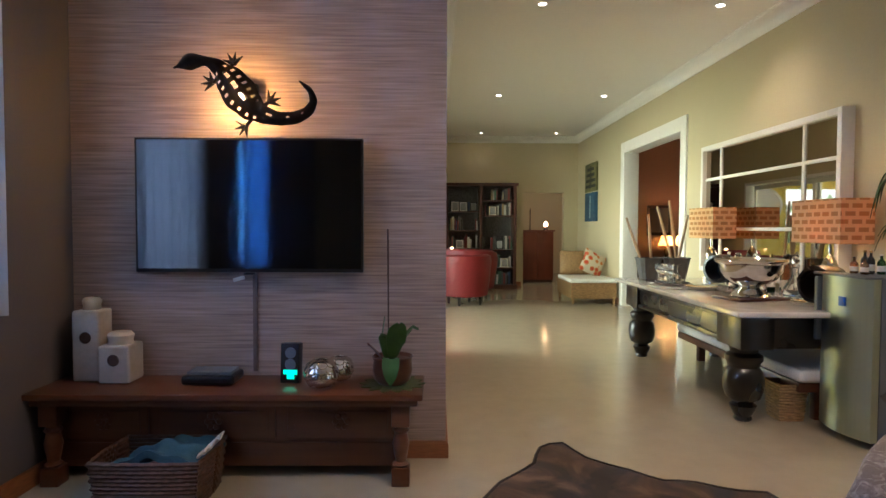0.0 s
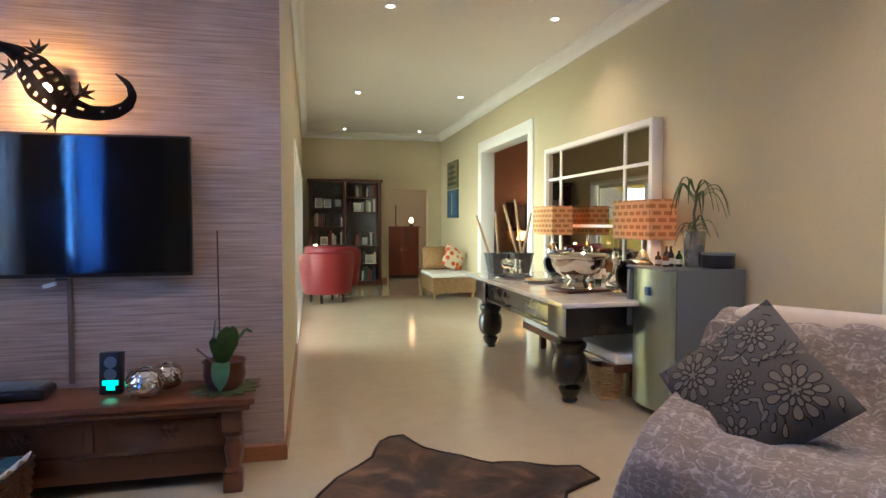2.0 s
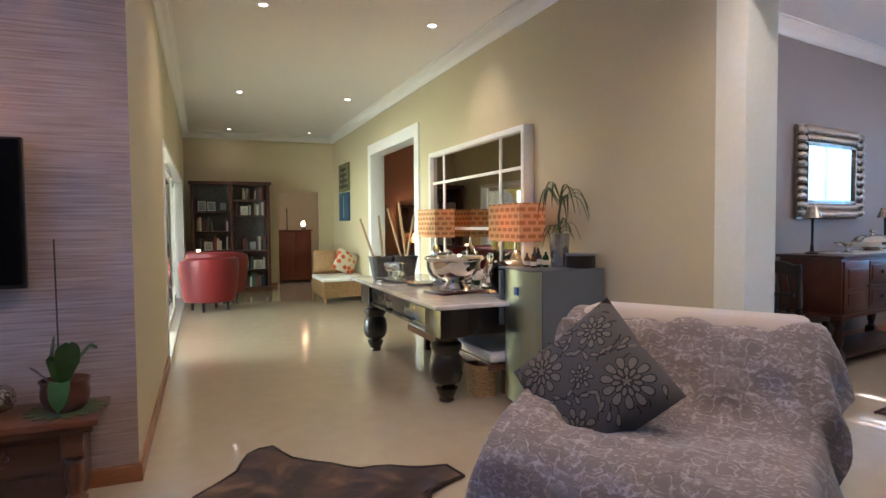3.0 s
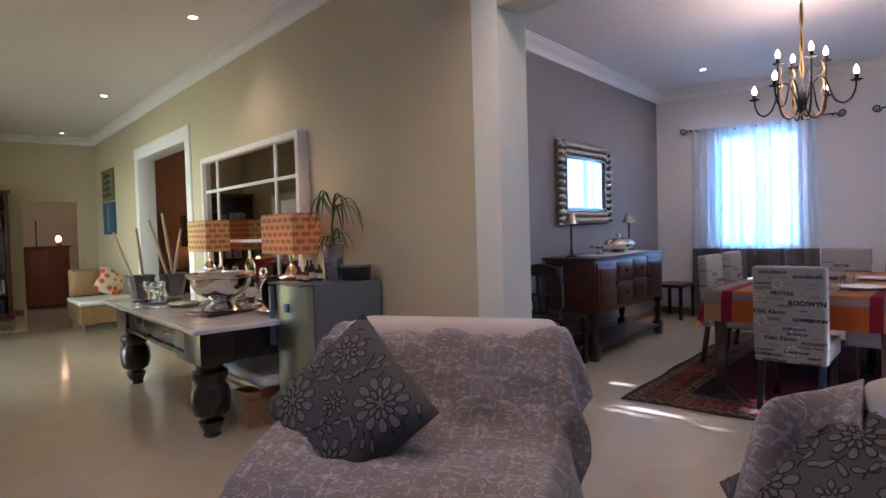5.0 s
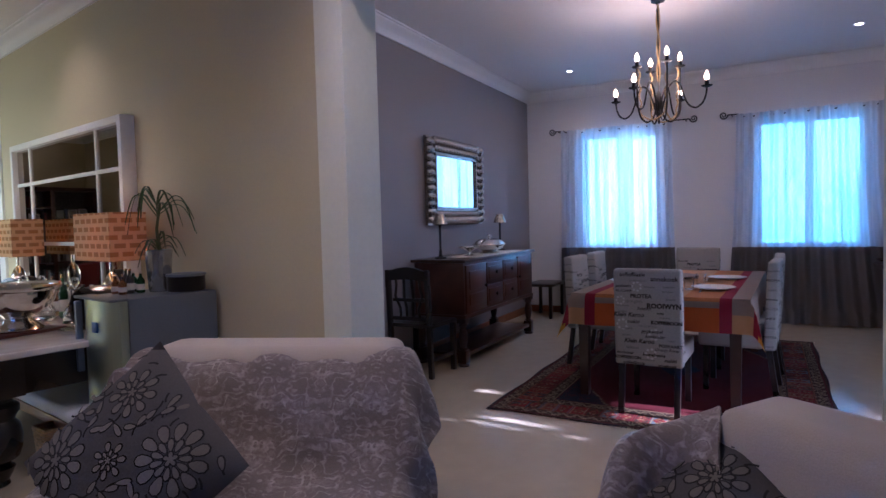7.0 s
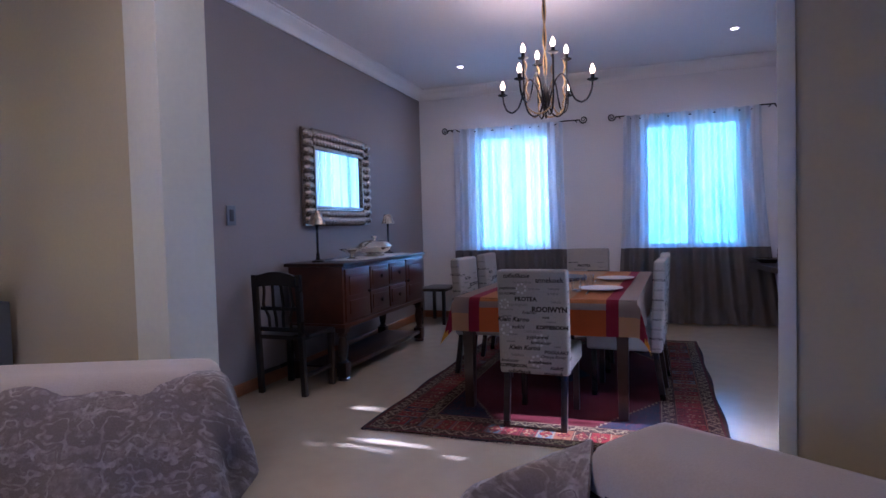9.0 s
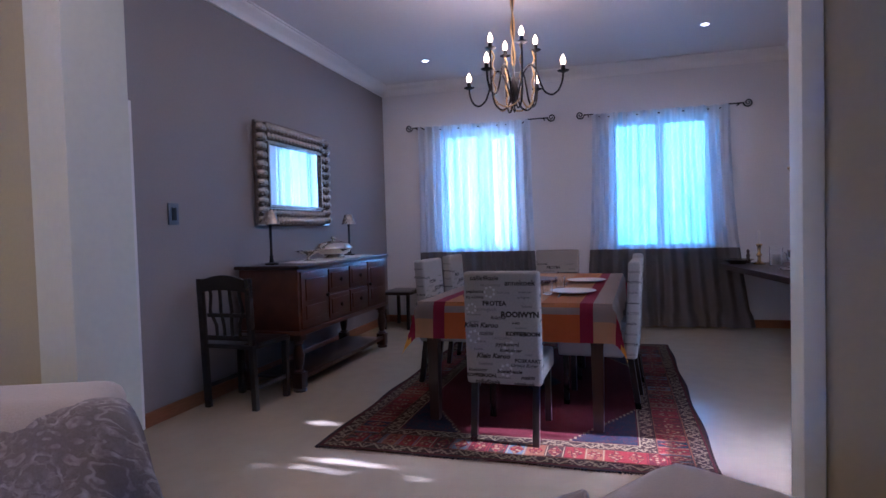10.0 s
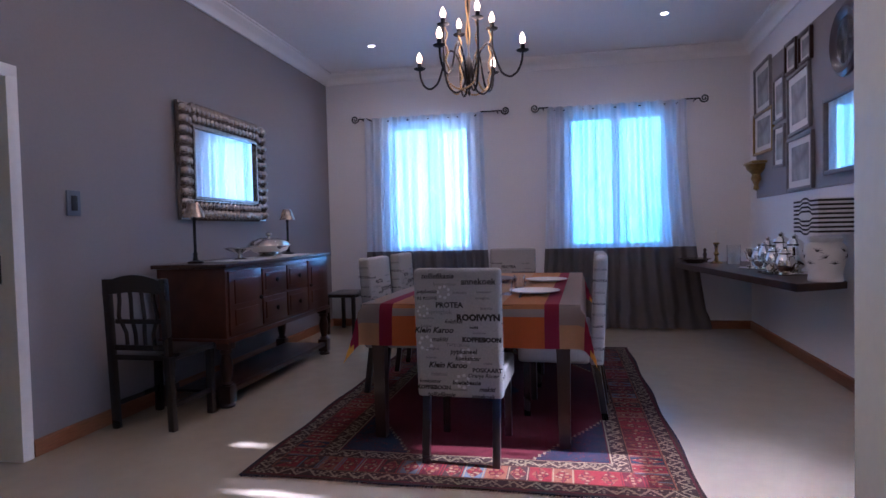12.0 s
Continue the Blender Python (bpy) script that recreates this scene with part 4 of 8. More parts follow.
        for s in (-1, 1):
            printed_word(("makiti", "PROTEA", "bobotie")[k % 3], 0.024, 0.0004, 0.0, pose(-0.006 - 0.0577 * max(0, z - 0.42), s * 0.2172, z, 90, 0, 0 if s < 0 else 180), c, M["ink"] if k % 2 else M["grey_print"])
    for text, size, bold, shear, y, z, pale in rows:
        size *= 0.87
        y *= 0.92
        z = 0.345 + (z - 0.345) * 0.985 + 0.006
        lean = 3.3
        back = -0.0478 - 0.0577 * (z + 0.012 - 0.345)
        printed_word(text, size, bold, shear, pose(back, -y, z, 90, 0, -90) @ pose(0, 0, 0, lean, 0, 0), c, M["grey_print"] if pale else M["ink"])
        if z > 0.6:
            front = 0.0392 - 0.0577 * (z + 0.012 - 0.345)
            printed_word(text, size, bold, shear, pose(front, y, z, 90, 0, 90) @ pose(0, 0, 0, -lean, 0, 0), c, M["grey_print"] if pale else M["ink"])
    for y, z, s in ((0.07, 0.875, 0.045), (0.19, 0.78, 0.04), (-0.05, 0.56, 0.05), (0.18, 0.62, 0.05), (-0.02, 0.43, 0.05)):
        bm = B()
        back = -0.0462 - 0.0577 * (z - 0.345)
        for k in range(7):
            a = k * 2 * math.pi / 7
            ring = [bm.verts.new((back - 0.0005, 0.9 * y + s * (0.5 * math.cos(a) + 0.32 * math.cos(a + t * 1.047) * (0.5 + 0.5 * math.cos(t * 1.047))), z + s * (0.5 * math.sin(a) + 0.32 * math.sin(a + t * 1.047) * (0.5 + 0.5 * math.cos(t * 1.047))))) for t in range(6)]
            bm.faces.new(ring)
        part("printed_flower", bm, M["pale_print"], c)
    return c


chair = dining_chair(DM @ pose(1.64, -0.885, 0))
for u, v, rz in ((2.95, 0.0, -92), (3.62, 0.0, -88), (2.6, -1.56, 88), (3.3, -1.57, 91), (4.42, -0.82, 180)):
    copy_thing(chair, DM @ pose(u, v, 0, 0, 0, rz))


def dining_table():
    t = thing("dining_table", DM @ pose(2.95, -0.87, 0), "dark wooden dining table with heavy square tapered legs", "table")
    bm = B()
    box(bm, -1.1, 1.1, -0.585, 0.585, 0.74, 0.776, 0.006)
    part("tabletop", bm, M["dark_wood"], t)
    bm = B()
    for a in ((-1.02, 1.02, -0.56, -0.53), (-1.02, 1.02, 0.53, 0.56), (-1.02, -0.99, -0.53, 0.53), (0.99, 1.02, -0.53, 0.53)):
        box(bm, *a, 0.64, 0.74)
    part("apron", bm, M["dark_wood"], t)
    for x in (-1.03, 1.03):
        for y in (-0.51, 0.51):
            bm = B()
            lathe(bm, [(0.038, 0), (0.042, 0.03), (0.05, 0.52), (0.055, 0.56), (0.045, 0.575), (0.06, 0.6), (0.06, 0.74)], 4, (x, y, 0))
            part("leg", bm, M["dark_wood"], t)


dining_table()
CLOTH = {"orange": mat("orange_cotton", (0.62, 0.235, 0.07), 0.9, grain=0.06, scale=180, bump=0.2), "peach": mat("peach_cotton", (0.66, 0.36, 0.17), 0.9, grain=0.06, scale=180, bump=0.2), "deep": mat("deep_orange_cotton", (0.70, 0.15, 0.025), 0.9, grain=0.06, scale=180, bump=0.2),
         "crimson": mat("crimson_cotton", (0.34, 0.018, 0.045), 0.9, grain=0.06, scale=180, bump=0.2), "beige": mat("taupe_cotton", (0.40, 0.30, 0.23), 0.9, grain=0.06, scale=180, bump=0.2), "yellow": mat("yellow_cotton", (0.75, 0.38, 0.04), 0.9, grain=0.06, scale=180, bump=0.2)}


def tablecloth():
    hx, hy, drop, top = 1.105, 0.592, 0.232, 0.780
    n1, n2 = 66, 44
    bm = B()
    ncol = list(CLOTH)
    grid, flat = [], []
    for i in range(n1 + 1):
        row, fr = [], []
        for j in range(n2 + 1):
            a, b = (i / n1 * 2 - 1) * (hx + drop), (j / n2 * 2 - 1) * (hy + drop)
            ox, oy = max(0, abs(a) - hx), max(0, abs(b) - hy)
            sx, sy = (1 if a > 0 else -1), (1 if b > 0 else -1)
            down = math.hypot(ox, oy)
            px = max(-hx, min(hx, a)) + sx * (0.012 * min(1, ox * 20) + 0.05 * ox)
            py = max(-hy, min(hy, b)) + sy * (0.012 * min(1, oy * 20) + 0.05 * oy)
            if ox > 0 and oy > 0:
                k = min(ox, oy)
                px += sx * 0.28 * k
                py += sy * 0.28 * k
            wave = 0.008 * math.sin(a * 13 + b * 4) * min(1, oy * 8) + 0.008 * math.sin(b * 15 + 1) * min(1, ox * 8)
            row.append(bm.verts.new((px + (sx * wave if ox else 0), py + (sy * wave if oy else 0), top - max(0, down - 0.006) + 0.001 * math.sin(9 * a) * math.sin(11 * b))))
            fr.append((a, b))
        grid.append(row)
        flat.append(fr)
    for i in range(n1):
        for j in range(n2):
            f = bm.faces.new((grid[i][j], grid[i + 1][j], grid[i + 1][j + 1], grid[i][j + 1]))
            a, b = (flat[i][j][0] + flat[i + 1][j + 1][0]) / 2, (flat[i][j][1] + flat[i + 1][j + 1][1]) / 2
            ex, ey = hx + drop - abs(a), hy + drop - abs(b)
            c = "orange"
            if abs(b) < 0.2 or ex > 0.75:
                c = "peach"
            if ex < 0.15:
                c = "deep"
            elif 0.15 <= ex < 0.21:
                c = "beige"
            elif 0.21 <= ex < 0.3:
                c = "orange"
            if ey < 0.33:
                c = "beige" if ex > 0.12 else "peach"
            if 0.33 <= ey < 0.41:
                c = "crimson"
            if ex < 0.19 and ey < 0.19:
                c = "crimson" if ex + ey > 0.13 else "yellow"
            f.material_index = ncol.index(c)
    bmesh.ops.solidify(bm, geom=bm.faces[:], thickness=0.002)
    solid("tablecloth", bm, [CLOTH[c] for c in ncol], "orange striped cotton tablecloth with crimson bands on the dining table", "tablecloth", DM @ pose(2.95, -0.878, 0))


tablecloth()
TOP = 0.784
for u, v in ((2.35, -1.2), (3.15, -1.22), (2.7, -0.5), (3.45, -0.5)):
    bm = B()
    lathe(bm, [(0.0, 0.004), (0.09, 0.004), (0.1, 0.006), (0.15, 0.018), (0.15, 0.021), (0.1, 0.011), (0.0, 0.009)], 32)
    solid("dinner_plate", bm, M["ceramic"], "plain pale dinner plate on the tablecloth", "plate", DM @ pose(u, v, TOP), group="dinner plates")
for u, v in ((2.28, -1.04), (2.62, -1.08)):
    bm = B()
    lathe(bm, [(0.0, 0.0), (0.03, 0.0), (0.038, 0.09), (0.036, 0.09), (0.028, 0.008), (0.0, 0.008)], 24)
    solid("tumbler", bm, M["glass"], "clear glass tumbler on the tablecloth", "glass", DM @ pose(u, v, TOP), group="tumblers")
for u, v in ((2.2, -1.13), (3.0, -1.08)):
    bm = B()
    box(bm, -0.11, 0.11, -0.006, 0.006, 0.0, 0.004, 0.002)
    solid("fork", bm, M["silver"], "silver table fork beside the plate", "fork", DM @ pose(u, v, TOP, 0, 0, 3), group="forks")
bm = B()
lathe(bm, [(0.0, 0.02), (0.1, 0.0), (0.2, 0.015), (0.215, 0.04), (0.2, 0.046), (0.12, 0.035), (0.0, 0.032)], 36)
solid("wooden_platter", bm, M["mahogany"], "round dark wooden platter in the middle of the table", "platter", DM @ pose(2.95, -0.8, TOP))


# rug
def rug_material(hx, hy):
    m = mat("woven_wool_rug", (0.2, 0.02, 0.025), 0.95, grain=0.1, scale=240, bump=0.5)
    nt = m.node_tree
    b = nt.nodes["Principled BSDF"]
    b.inputs["Specular IOR Level"].default_value = 0.12

    def node(kind):
        return nt.nodes.new(kind)

    def math_node(op, a, c=None):
        n = node("ShaderNodeMath")
        n.operation = op
        for s, val in zip((0, 1), (a, c)):
            if val is None:
                continue
            if isinstance(val, (int, float)):
                n.inputs[s].default_value = val
            else:
                nt.links.new(val, n.inputs[s])
        return n.outputs[0]

    def ramp(src, stops):
        n = node("ShaderNodeValToRGB")
        n.color_ramp.interpolation = "CONSTANT"
        e = n.color_ramp.elements
        e[0].position, e[0].color = stops[0][0], (*stops[0][1], 1)
        e[1].position, e[1].color = stops[1][0], (*stops[1][1], 1)
        for p, c in stops[2:]:
            x = e.new(p)
            x.color = (*c, 1)
        nt.links.new(src, n.inputs[0])
        return n.outputs[0]

    def mix(f, a, c):
        n = node("ShaderNodeMixRGB")
        nt.links.new(f, n.inputs[0])
        nt.links.new(a, n.inputs[1])
        nt.links.new(c, n.inputs[2])
        return n.outputs[0]

    tc = node("ShaderNodeTexCoord")
    sep = node("ShaderNodeSeparateXYZ")
    nt.links.new(tc.outputs["Object"], sep.inputs[0])
    ax, ay = math_node("ABSOLUTE", sep.outputs[0]), math_node("ABSOLUTE", sep.outputs[1])
    d = math_node("MINIMUM", math_node("SUBTRACT", hx, ax), math_node("SUBTRACT", hy, ay))

    def motif(scale, stops, rand=1.0, metric="CHEBYCHEV", out="Distance"):
        v = node("ShaderNodeTexVoronoi")
        v.distance = metric
        v.inputs["Scale"].default_value, v.inputs["Randomness"].default_value = scale, rand
        nt.links.new(tc.outputs["Object"], v.inputs["Vector"])
        if out == "Color":
            s = node("ShaderNodeSeparateColor")
            nt.links.new(v.outputs["Color"], s.inputs[0])
            return ramp(s.outputs[0], stops)
        return ramp(v.outputs["Distance"], stops)

    cream, brown, red, wine, blue, rust = (0.235, 0.155, 0.095), (0.045, 0.018, 0.015), (0.17, 0.014, 0.016), (0.085, 0.010, 0.014), (0.018, 0.018, 0.036), (0.18, 0.058, 0.03)
    grey = (0.10, 0.10, 0.12)
    deep, dusk = (0.085, 0.009, 0.013), (0.045, 0.007, 0.010)

    def hash_of(src, seed):
        n = node("ShaderNodeTexWhiteNoise")
        n.noise_dimensions = "1D"
        nt.links.new(math_node("ADD", src, seed), n.inputs["W"])
        return n.outputs["Value"]
    # running coordinate along the border, and which side it belongs to
    side = math_node("LESS_THAN", math_node("SUBTRACT", hx, ax), math_node("SUBTRACT", hy, ay))
    run = math_node("ADD", math_node("MULTIPLY", side, sep.outputs[1]), math_node("MULTIPLY", math_node("SUBTRACT", 1.0, side), sep.outputs[0]))

    def zigzag(period, lo, hi, ca, cb):
        """A running meander between two distances from the edge."""
        mid = (lo + hi) / 2
        w = math_node("MULTIPLY", math_node("PINGPONG", run, period), (hi - lo) * 0.8 / period)
        off = math_node("ABSOLUTE", math_node("SUBTRACT", math_node("SUBTRACT", d, lo + (hi - lo) * 0.1), w))
        hooks = motif(46, [(0.0, (1, 1, 1)), (0.27, (0, 0, 0))], 0.75, "CHEBYCHEV")
        line = ramp(off, [(0.0, (1, 1, 1)), (0.0055, (0, 0, 0))])
        both = node("ShaderNodeMixRGB")
        both.blend_type = "LIGHTEN"
        both.inputs[0].default_value = 1.0
        nt.links.new(hooks, both.inputs[1])
        nt.links.new(line, both.inputs[2])
        fa, fb = node("ShaderNodeRGB"), node("ShaderNodeRGB")
        fa.outputs[0].default_value, fb.outputs[0].default_value = (*ca, 1), (*cb, 1)
        return mix(both.outputs[0], fb.outputs[0], fa.outputs[0])
    outer = zigzag(0.05, 0.03, 0.105, cream, brown)
    inner_band = zigzag(0.045, 0.29, 0.36, cream, brown)
    cell = math_node("DIVIDE", run, 0.105)
    fr = math_node("FRACT", cell)
    hv = hash_of(math_node("FLOOR", cell), 3.7)
    ground = ramp(hv, [(0.0, red), (0.24, wine), (0.42, blue), (0.55, brown), (0.68, rust), (0.8, red), (0.92, grey)])
    glyph = motif(34, [(0.0, cream), (0.2, rust), (0.34, wine), (0.52, red)], 0.7, "CHEBYCHEV")
    fx = math_node("ABSOLUTE", math_node("SUBTRACT", fr, 0.5))
    fy = math_node("MULTIPLY", math_node("ABSOLUTE", math_node("SUBTRACT", d, 0.198)), 5.0)
    lozenge = ramp(math_node("ADD", fx, fy), [(0.0, (1, 1, 1)), (0.40, (0, 0, 0))])
    stripes = ramp(fx, [(0.0, (0, 0, 0)), (0.40, (1, 1, 1)), (0.46, (0, 0, 0))])
    edge = ramp(hash_of(math_node("FLOOR", cell), 9.1), [(0.0, cream), (0.35, rust), (0.6, red), (0.85, grey)])
    block = mix(stripes, mix(lozenge, ground, glyph), edge)
    fieldm = motif(24, [(0.0, cream), (0.055, rust), (0.11, dusk), (0.17, deep)], 1.0, "MANHATTAN")
    sparse = motif(11, [(0.0, (1, 1, 1)), (0.3, (0, 0, 0))], 1.0, "CHEBYCHEV")
    plain = motif(70, [(0.0, deep), (0.3, dusk), (0.36, deep)], 1.0, "CHEBYCHEV")
    fieldc = mix(sparse, plain, fieldm)
    cornm = mix(sparse, motif(60, [(0.0, blue), (0.34, wine), (0.42, blue)], 1.0, "CHEBYCHEV"), motif(24, [(0.0, cream), (0.07, red), (0.16, blue)], 1.0, "MANHATTAN"))
    steps = math_node("DIVIDE", math_node("FLOOR", math_node("MULTIPLY", math_node("DIVIDE", ax, hx - 0.3), 34.0)), 34.0)
    dia = math_node("ADD", steps, math_node("DIVIDE", ay, hy - 0.3))
    inner = mix(ramp(math_node("MULTIPLY", dia, 0.6), [(0.0, (0, 0, 0)), (0.80, (1, 1, 1))]), fieldc, cornm)
    rim = ramp(math_node("MULTIPLY", dia, 0.6), [(0.0, (0, 0, 0)), (0.795, (1, 1, 1)), (0.806, (0, 0, 0))])
    inner = mix(rim, inner, motif(60, [(0.0, cream), (0.5, brown)], 1.0))
    medal = motif(22, [(0.0, cream), (0.1, rust), (0.2, blue)], 1.0, "MANHATTAN")
    inner = mix(ramp(dia, [(0.0, (1, 1, 1)), (0.2, (0, 0, 0))]), inner, medal)

    def band(lo, hi):
        return ramp(d, [(0.0, (0, 0, 0)), (max(lo, 0.0001), (1, 1, 1)), (hi, (0, 0, 0))])
    col = inner
    for lo, hi, c in ((0.285, 0.365, inner_band), (0.12, 0.275, block), (0.028, 0.108, outer)):
        col = mix(band(lo, hi), col, c)
    for lo, hi, c in ((0.0, 0.016, brown), (0.016, 0.028, wine), (0.108, 0.114, rust), (0.114, 0.12, brown), (0.275, 0.281, rust), (0.281, 0.287, brown), (0.365, 0.372, cream), (0.372, 0.38, wine)):
        rgb = node("ShaderNodeRGB")
        rgb.outputs[0].default_value = (*c, 1)
        col = mix(band(lo, hi), col, rgb.outputs[0])
    wear = node("ShaderNodeTexNoise")
    wear.inputs["Scale"].default_value, wear.inputs["Detail"].default_value = 45, 5
    nt.links.new(tc.outputs["Object"], wear.inputs["Vector"])
    w = node("ShaderNodeMixRGB")
    w.blend_type = "MULTIPLY"
    w.inputs[0].default_value = 0.5
    nt.links.new(col, w.inputs[1])
    nt.links.new(wear.outputs[0], w.inputs[2])
    bright = node("ShaderNodeMixRGB")
    bright.blend_type = "MULTIPLY"
    bright.inputs[0].default_value = 1.0
    bright.inputs[2].default_value = (0.84, 0.98, 0.9, 1)
    nt.links.new(w.outputs[0], bright.inputs[1])
    nt.links.new(bright.outputs[0], b.inputs["Base Color"])
    return m


RHX, RHY = 1.647, 1.078
rug = thing("persian_rug", DM @ pose(2.976, -0.86, 0.001, 0, 0, 2), "red and blue patterned oriental wool rug under the table", "rug")
bm = B()
sheet(bm, lambda s, t: Vector(((s * 2 - 1) * RHX + 0.006 * math.sin(t * 17), (t * 2 - 1) * RHY + 0.008 * math.sin(s * 21), 0.011 + 0.002 * math.sin(s * 31) * math.sin(t * 23))), 40, 26, 0.01)
part("rug_body", bm, rug_material(RHX, RHY), rug)
for s in (-1, 1):
    bm = B()
    rnd = random.Random(8)
    for k in range(170):
        y = -RHY + 2 * RHY * k / 169
        tube(bm, [(s * RHX, y, 0.008), (s * (RHX + 0.008), y + rnd.uniform(-0.008, 0.008), 0.004), (s * (RHX + rnd.uniform(0.012, 0.022)), y + rnd.uniform(-0.015, 0.015), 0.003)], 0.0022, 3)
    tagged(part("fringe", bm, M["bamboo"], rug, "short worn straw-coloured fringe"), kind="stuff")


def sideboard():
    s = thing("sideboard", DM @ pose(3.2, 1.15, 0, 0, 0, 2.6), "dark carved wooden sideboard with doors and drawers on turned legs", "sideboard")
    w = 0.95
    bm = B()
    box(bm, -w, w, -0.27, 0.3, 0.955, 0.985, 0.008)
    part("top", bm, M["dark_wood"], s)
    bm = B()
    box(bm, -w + 0.04, w - 0.04, -0.235, 0.28, 0.47, 0.955, 0.004)
    part("body", bm, M["mahogany"], s)
    bm = B()
    box(bm, -w + 0.03, w - 0.03, -0.25, 0.285, 0.44, 0.475, 0.008)
    part("waist_moulding", bm, M["mahogany"], s)
    for x0, x1 in ((-0.88, -0.43), (0.43, 0.88)):
        bm = B()
        box(bm, x0, x1, -0.25, -0.234, 0.49, 0.93, 0.004)
        box(bm, x0 + 0.06, x1 - 0.06, -0.258, -0.248, 0.55, 0.66, 0.006)
        box(bm, x0 + 0.06, x1 - 0.06, -0.258, -0.248, 0.70, 0.87, 0.006)
        d = part("door", bm, M["mahogany"], s)
        bm = B()
        lathe(bm, [(0.012, 0), (0.018, 0.012), (0.012, 0.022), (0.0, 0.026)], 12, m=pose(x1 - 0.03 if x0 < 0 else x0 + 0.03, -0.25, 0.71, 90))
        part("knob", bm, M["iron"], d)
    for z0, z1 in ((0.5, 0.7), (0.72, 0.92)):
        for x0, x1 in ((-0.41, -0.01), (0.01, 0.41)):
            bm = B()
            box(bm, x0, x1, -0.25, -0.234, z0, z1, 0.004)
            box(bm, x0 + 0.035, x1 - 0.035, -0.258, -0.248, z0 + 0.035, z1 - 0.035, 0.006)
            d = part("drawer", bm, M["mahogany"], s)
            bm = B()
            lathe(bm, [(0.01, 0), (0.02, 0.01), (0.02, 0.016), (0.0, 0.024)], 12, m=pose((x0 + x1) / 2, -0.258, (z0 + z1) / 2, 90))
            part("knob", bm, M["iron"], d)
    for x in (-0.87, 0.87):
        for y in (-0.2, 0.24):
            bm = B()
            box(bm, x - 0.045, x + 0.045, y - 0.045, y + 0.045, 0.03, 0.15, 0.006)
            turned_leg(bm, x, y, 0.15, 0.4, 0.045, ((0.8, 0), (1, 0.04), (0.6, 0.1), (0.85, 0.3), (1.0, 0.55), (0.65, 0.85), (0.95, 0.9), (0.8, 1)))
            box(bm, x - 0.045, x + 0.045, y - 0.045, y + 0.045, 0.4, 0.45, 0.004)
            lathe(bm, [(0.05, 0), (0.055, 0.015), (0.04, 0.03)], 12, (x, y, 0))
            part("leg", bm, M["dark_wood"], s)
    bm = B()
    box(bm, -0.86, 0.86, -0.225, -0.175, 0.085, 0.12, 0.006)
    part("stretcher", bm, M["dark_wood"], s)
    bm = B()
    box(bm, -0.86, 0.86, -0.17, 0.2, 0.09, 0.11, 0.004)
    part("low_shelf", bm, M["dark_wood"], s)


sideboard()
bm = B()
sheet(bm, lambda s, t: Vector(((s * 2 - 1) * 0.62, (t * 2 - 1) * 0.17 + 0.008 * math.sin(40 * s), 0.004 + 0.0015 * math.sin(30 * s + 9 * t))), 40, 8, 0.003)
solid("lace_runner", bm, M["white_cloth"], "white cloth runner along the sideboard top", "table runner", DM @ pose(3.2, 1.08, 0.9855, 0, 0, 2.6))


def buffet_lamp(u, v):
    l = thing("buffet_lamp", DM @ pose(u, v, 0.9855), "slim dark candlestick lamp with a small silver shade", "table lamp", "buffet lamps")
    bm = B()
    lathe(bm, [(0.055, 0), (0.055, 0.012), (0.02, 0.022), (0.014, 0.05), (0.016, 0.07), (0.01, 0.08), (0.011, 0.3), (0.016, 0.31), (0.008, 0.33), (0.008, 0.36)], 20)
    part("stem", bm, M["iron"], l)
    bm = B()
    lathe(bm, [(0.075, 0.325), (0.038, 0.425), (0.035, 0.425), (0.072, 0.325)], 24)
    part("shade", bm, M["old_silver"], l, "small tapered silver shade")
    return l


b1 = buffet_lamp(2.42, 1.18)
copy_thing(b1, DM @ pose(3.92, 1.26, 0.9855))
tu = thing("tureen", DM @ pose(3.22, 1.06, 0.992, 0, 0, 4), "lidded oval silver tureen on the white runner", "serving dish")
OVAL = Matrix.Diagonal((1.3, 0.9, 1, 1))
bm = B()
lathe(bm, [(0.0, 0.0), (0.10, 0.0), (0.105, 0.008), (0.075, 0.022), (0.10, 0.035), (0.15, 0.055), (0.168, 0.085), (0.185, 0.094), (0.18, 0.1), (0.0, 0.1)], 36, m=OVAL)
part("body", bm, M["silver"], tu)
bm = B()
lathe(bm, [(0.172, 0.1), (0.168, 0.11), (0.14, 0.135), (0.09, 0.152), (0.03, 0.16), (0.0, 0.161)], 36, m=OVAL)
lid = part("lid", bm, M["silver"], tu, "domed silver lid")
bm = B()
lathe(bm, [(0.012, 0.158), (0.01, 0.17), (0.026, 0.182), (0.024, 0.195), (0.0, 0.205)], 18)
part("knob", bm, M["silver"], lid)
for q in (-1, 1):
    bm = B()
    tube(bm, [(q * (0.235 + 0.045 * math.sin(a)), 0.05 * math.cos(a), 0.085 + 0.012 * math.sin(a)) for a in [math.pi * k / 10 for k in range(11)]], 0.006, 8)
    part("handle", bm, M["silver"], tu)
bm = B()
lathe(bm, [(0.06, 0.0), (0.02, 0.012), (0.015, 0.04), (0.04, 0.055), (0.12, 0.085), (0.118, 0.088), (0.03, 0.06), (0.0, 0.058)], 24)
solid("footed_dish", bm, M["silver"], "low silver footed dish on the runner", "dish", DM @ pose(2.82, 1.08, 0.992))


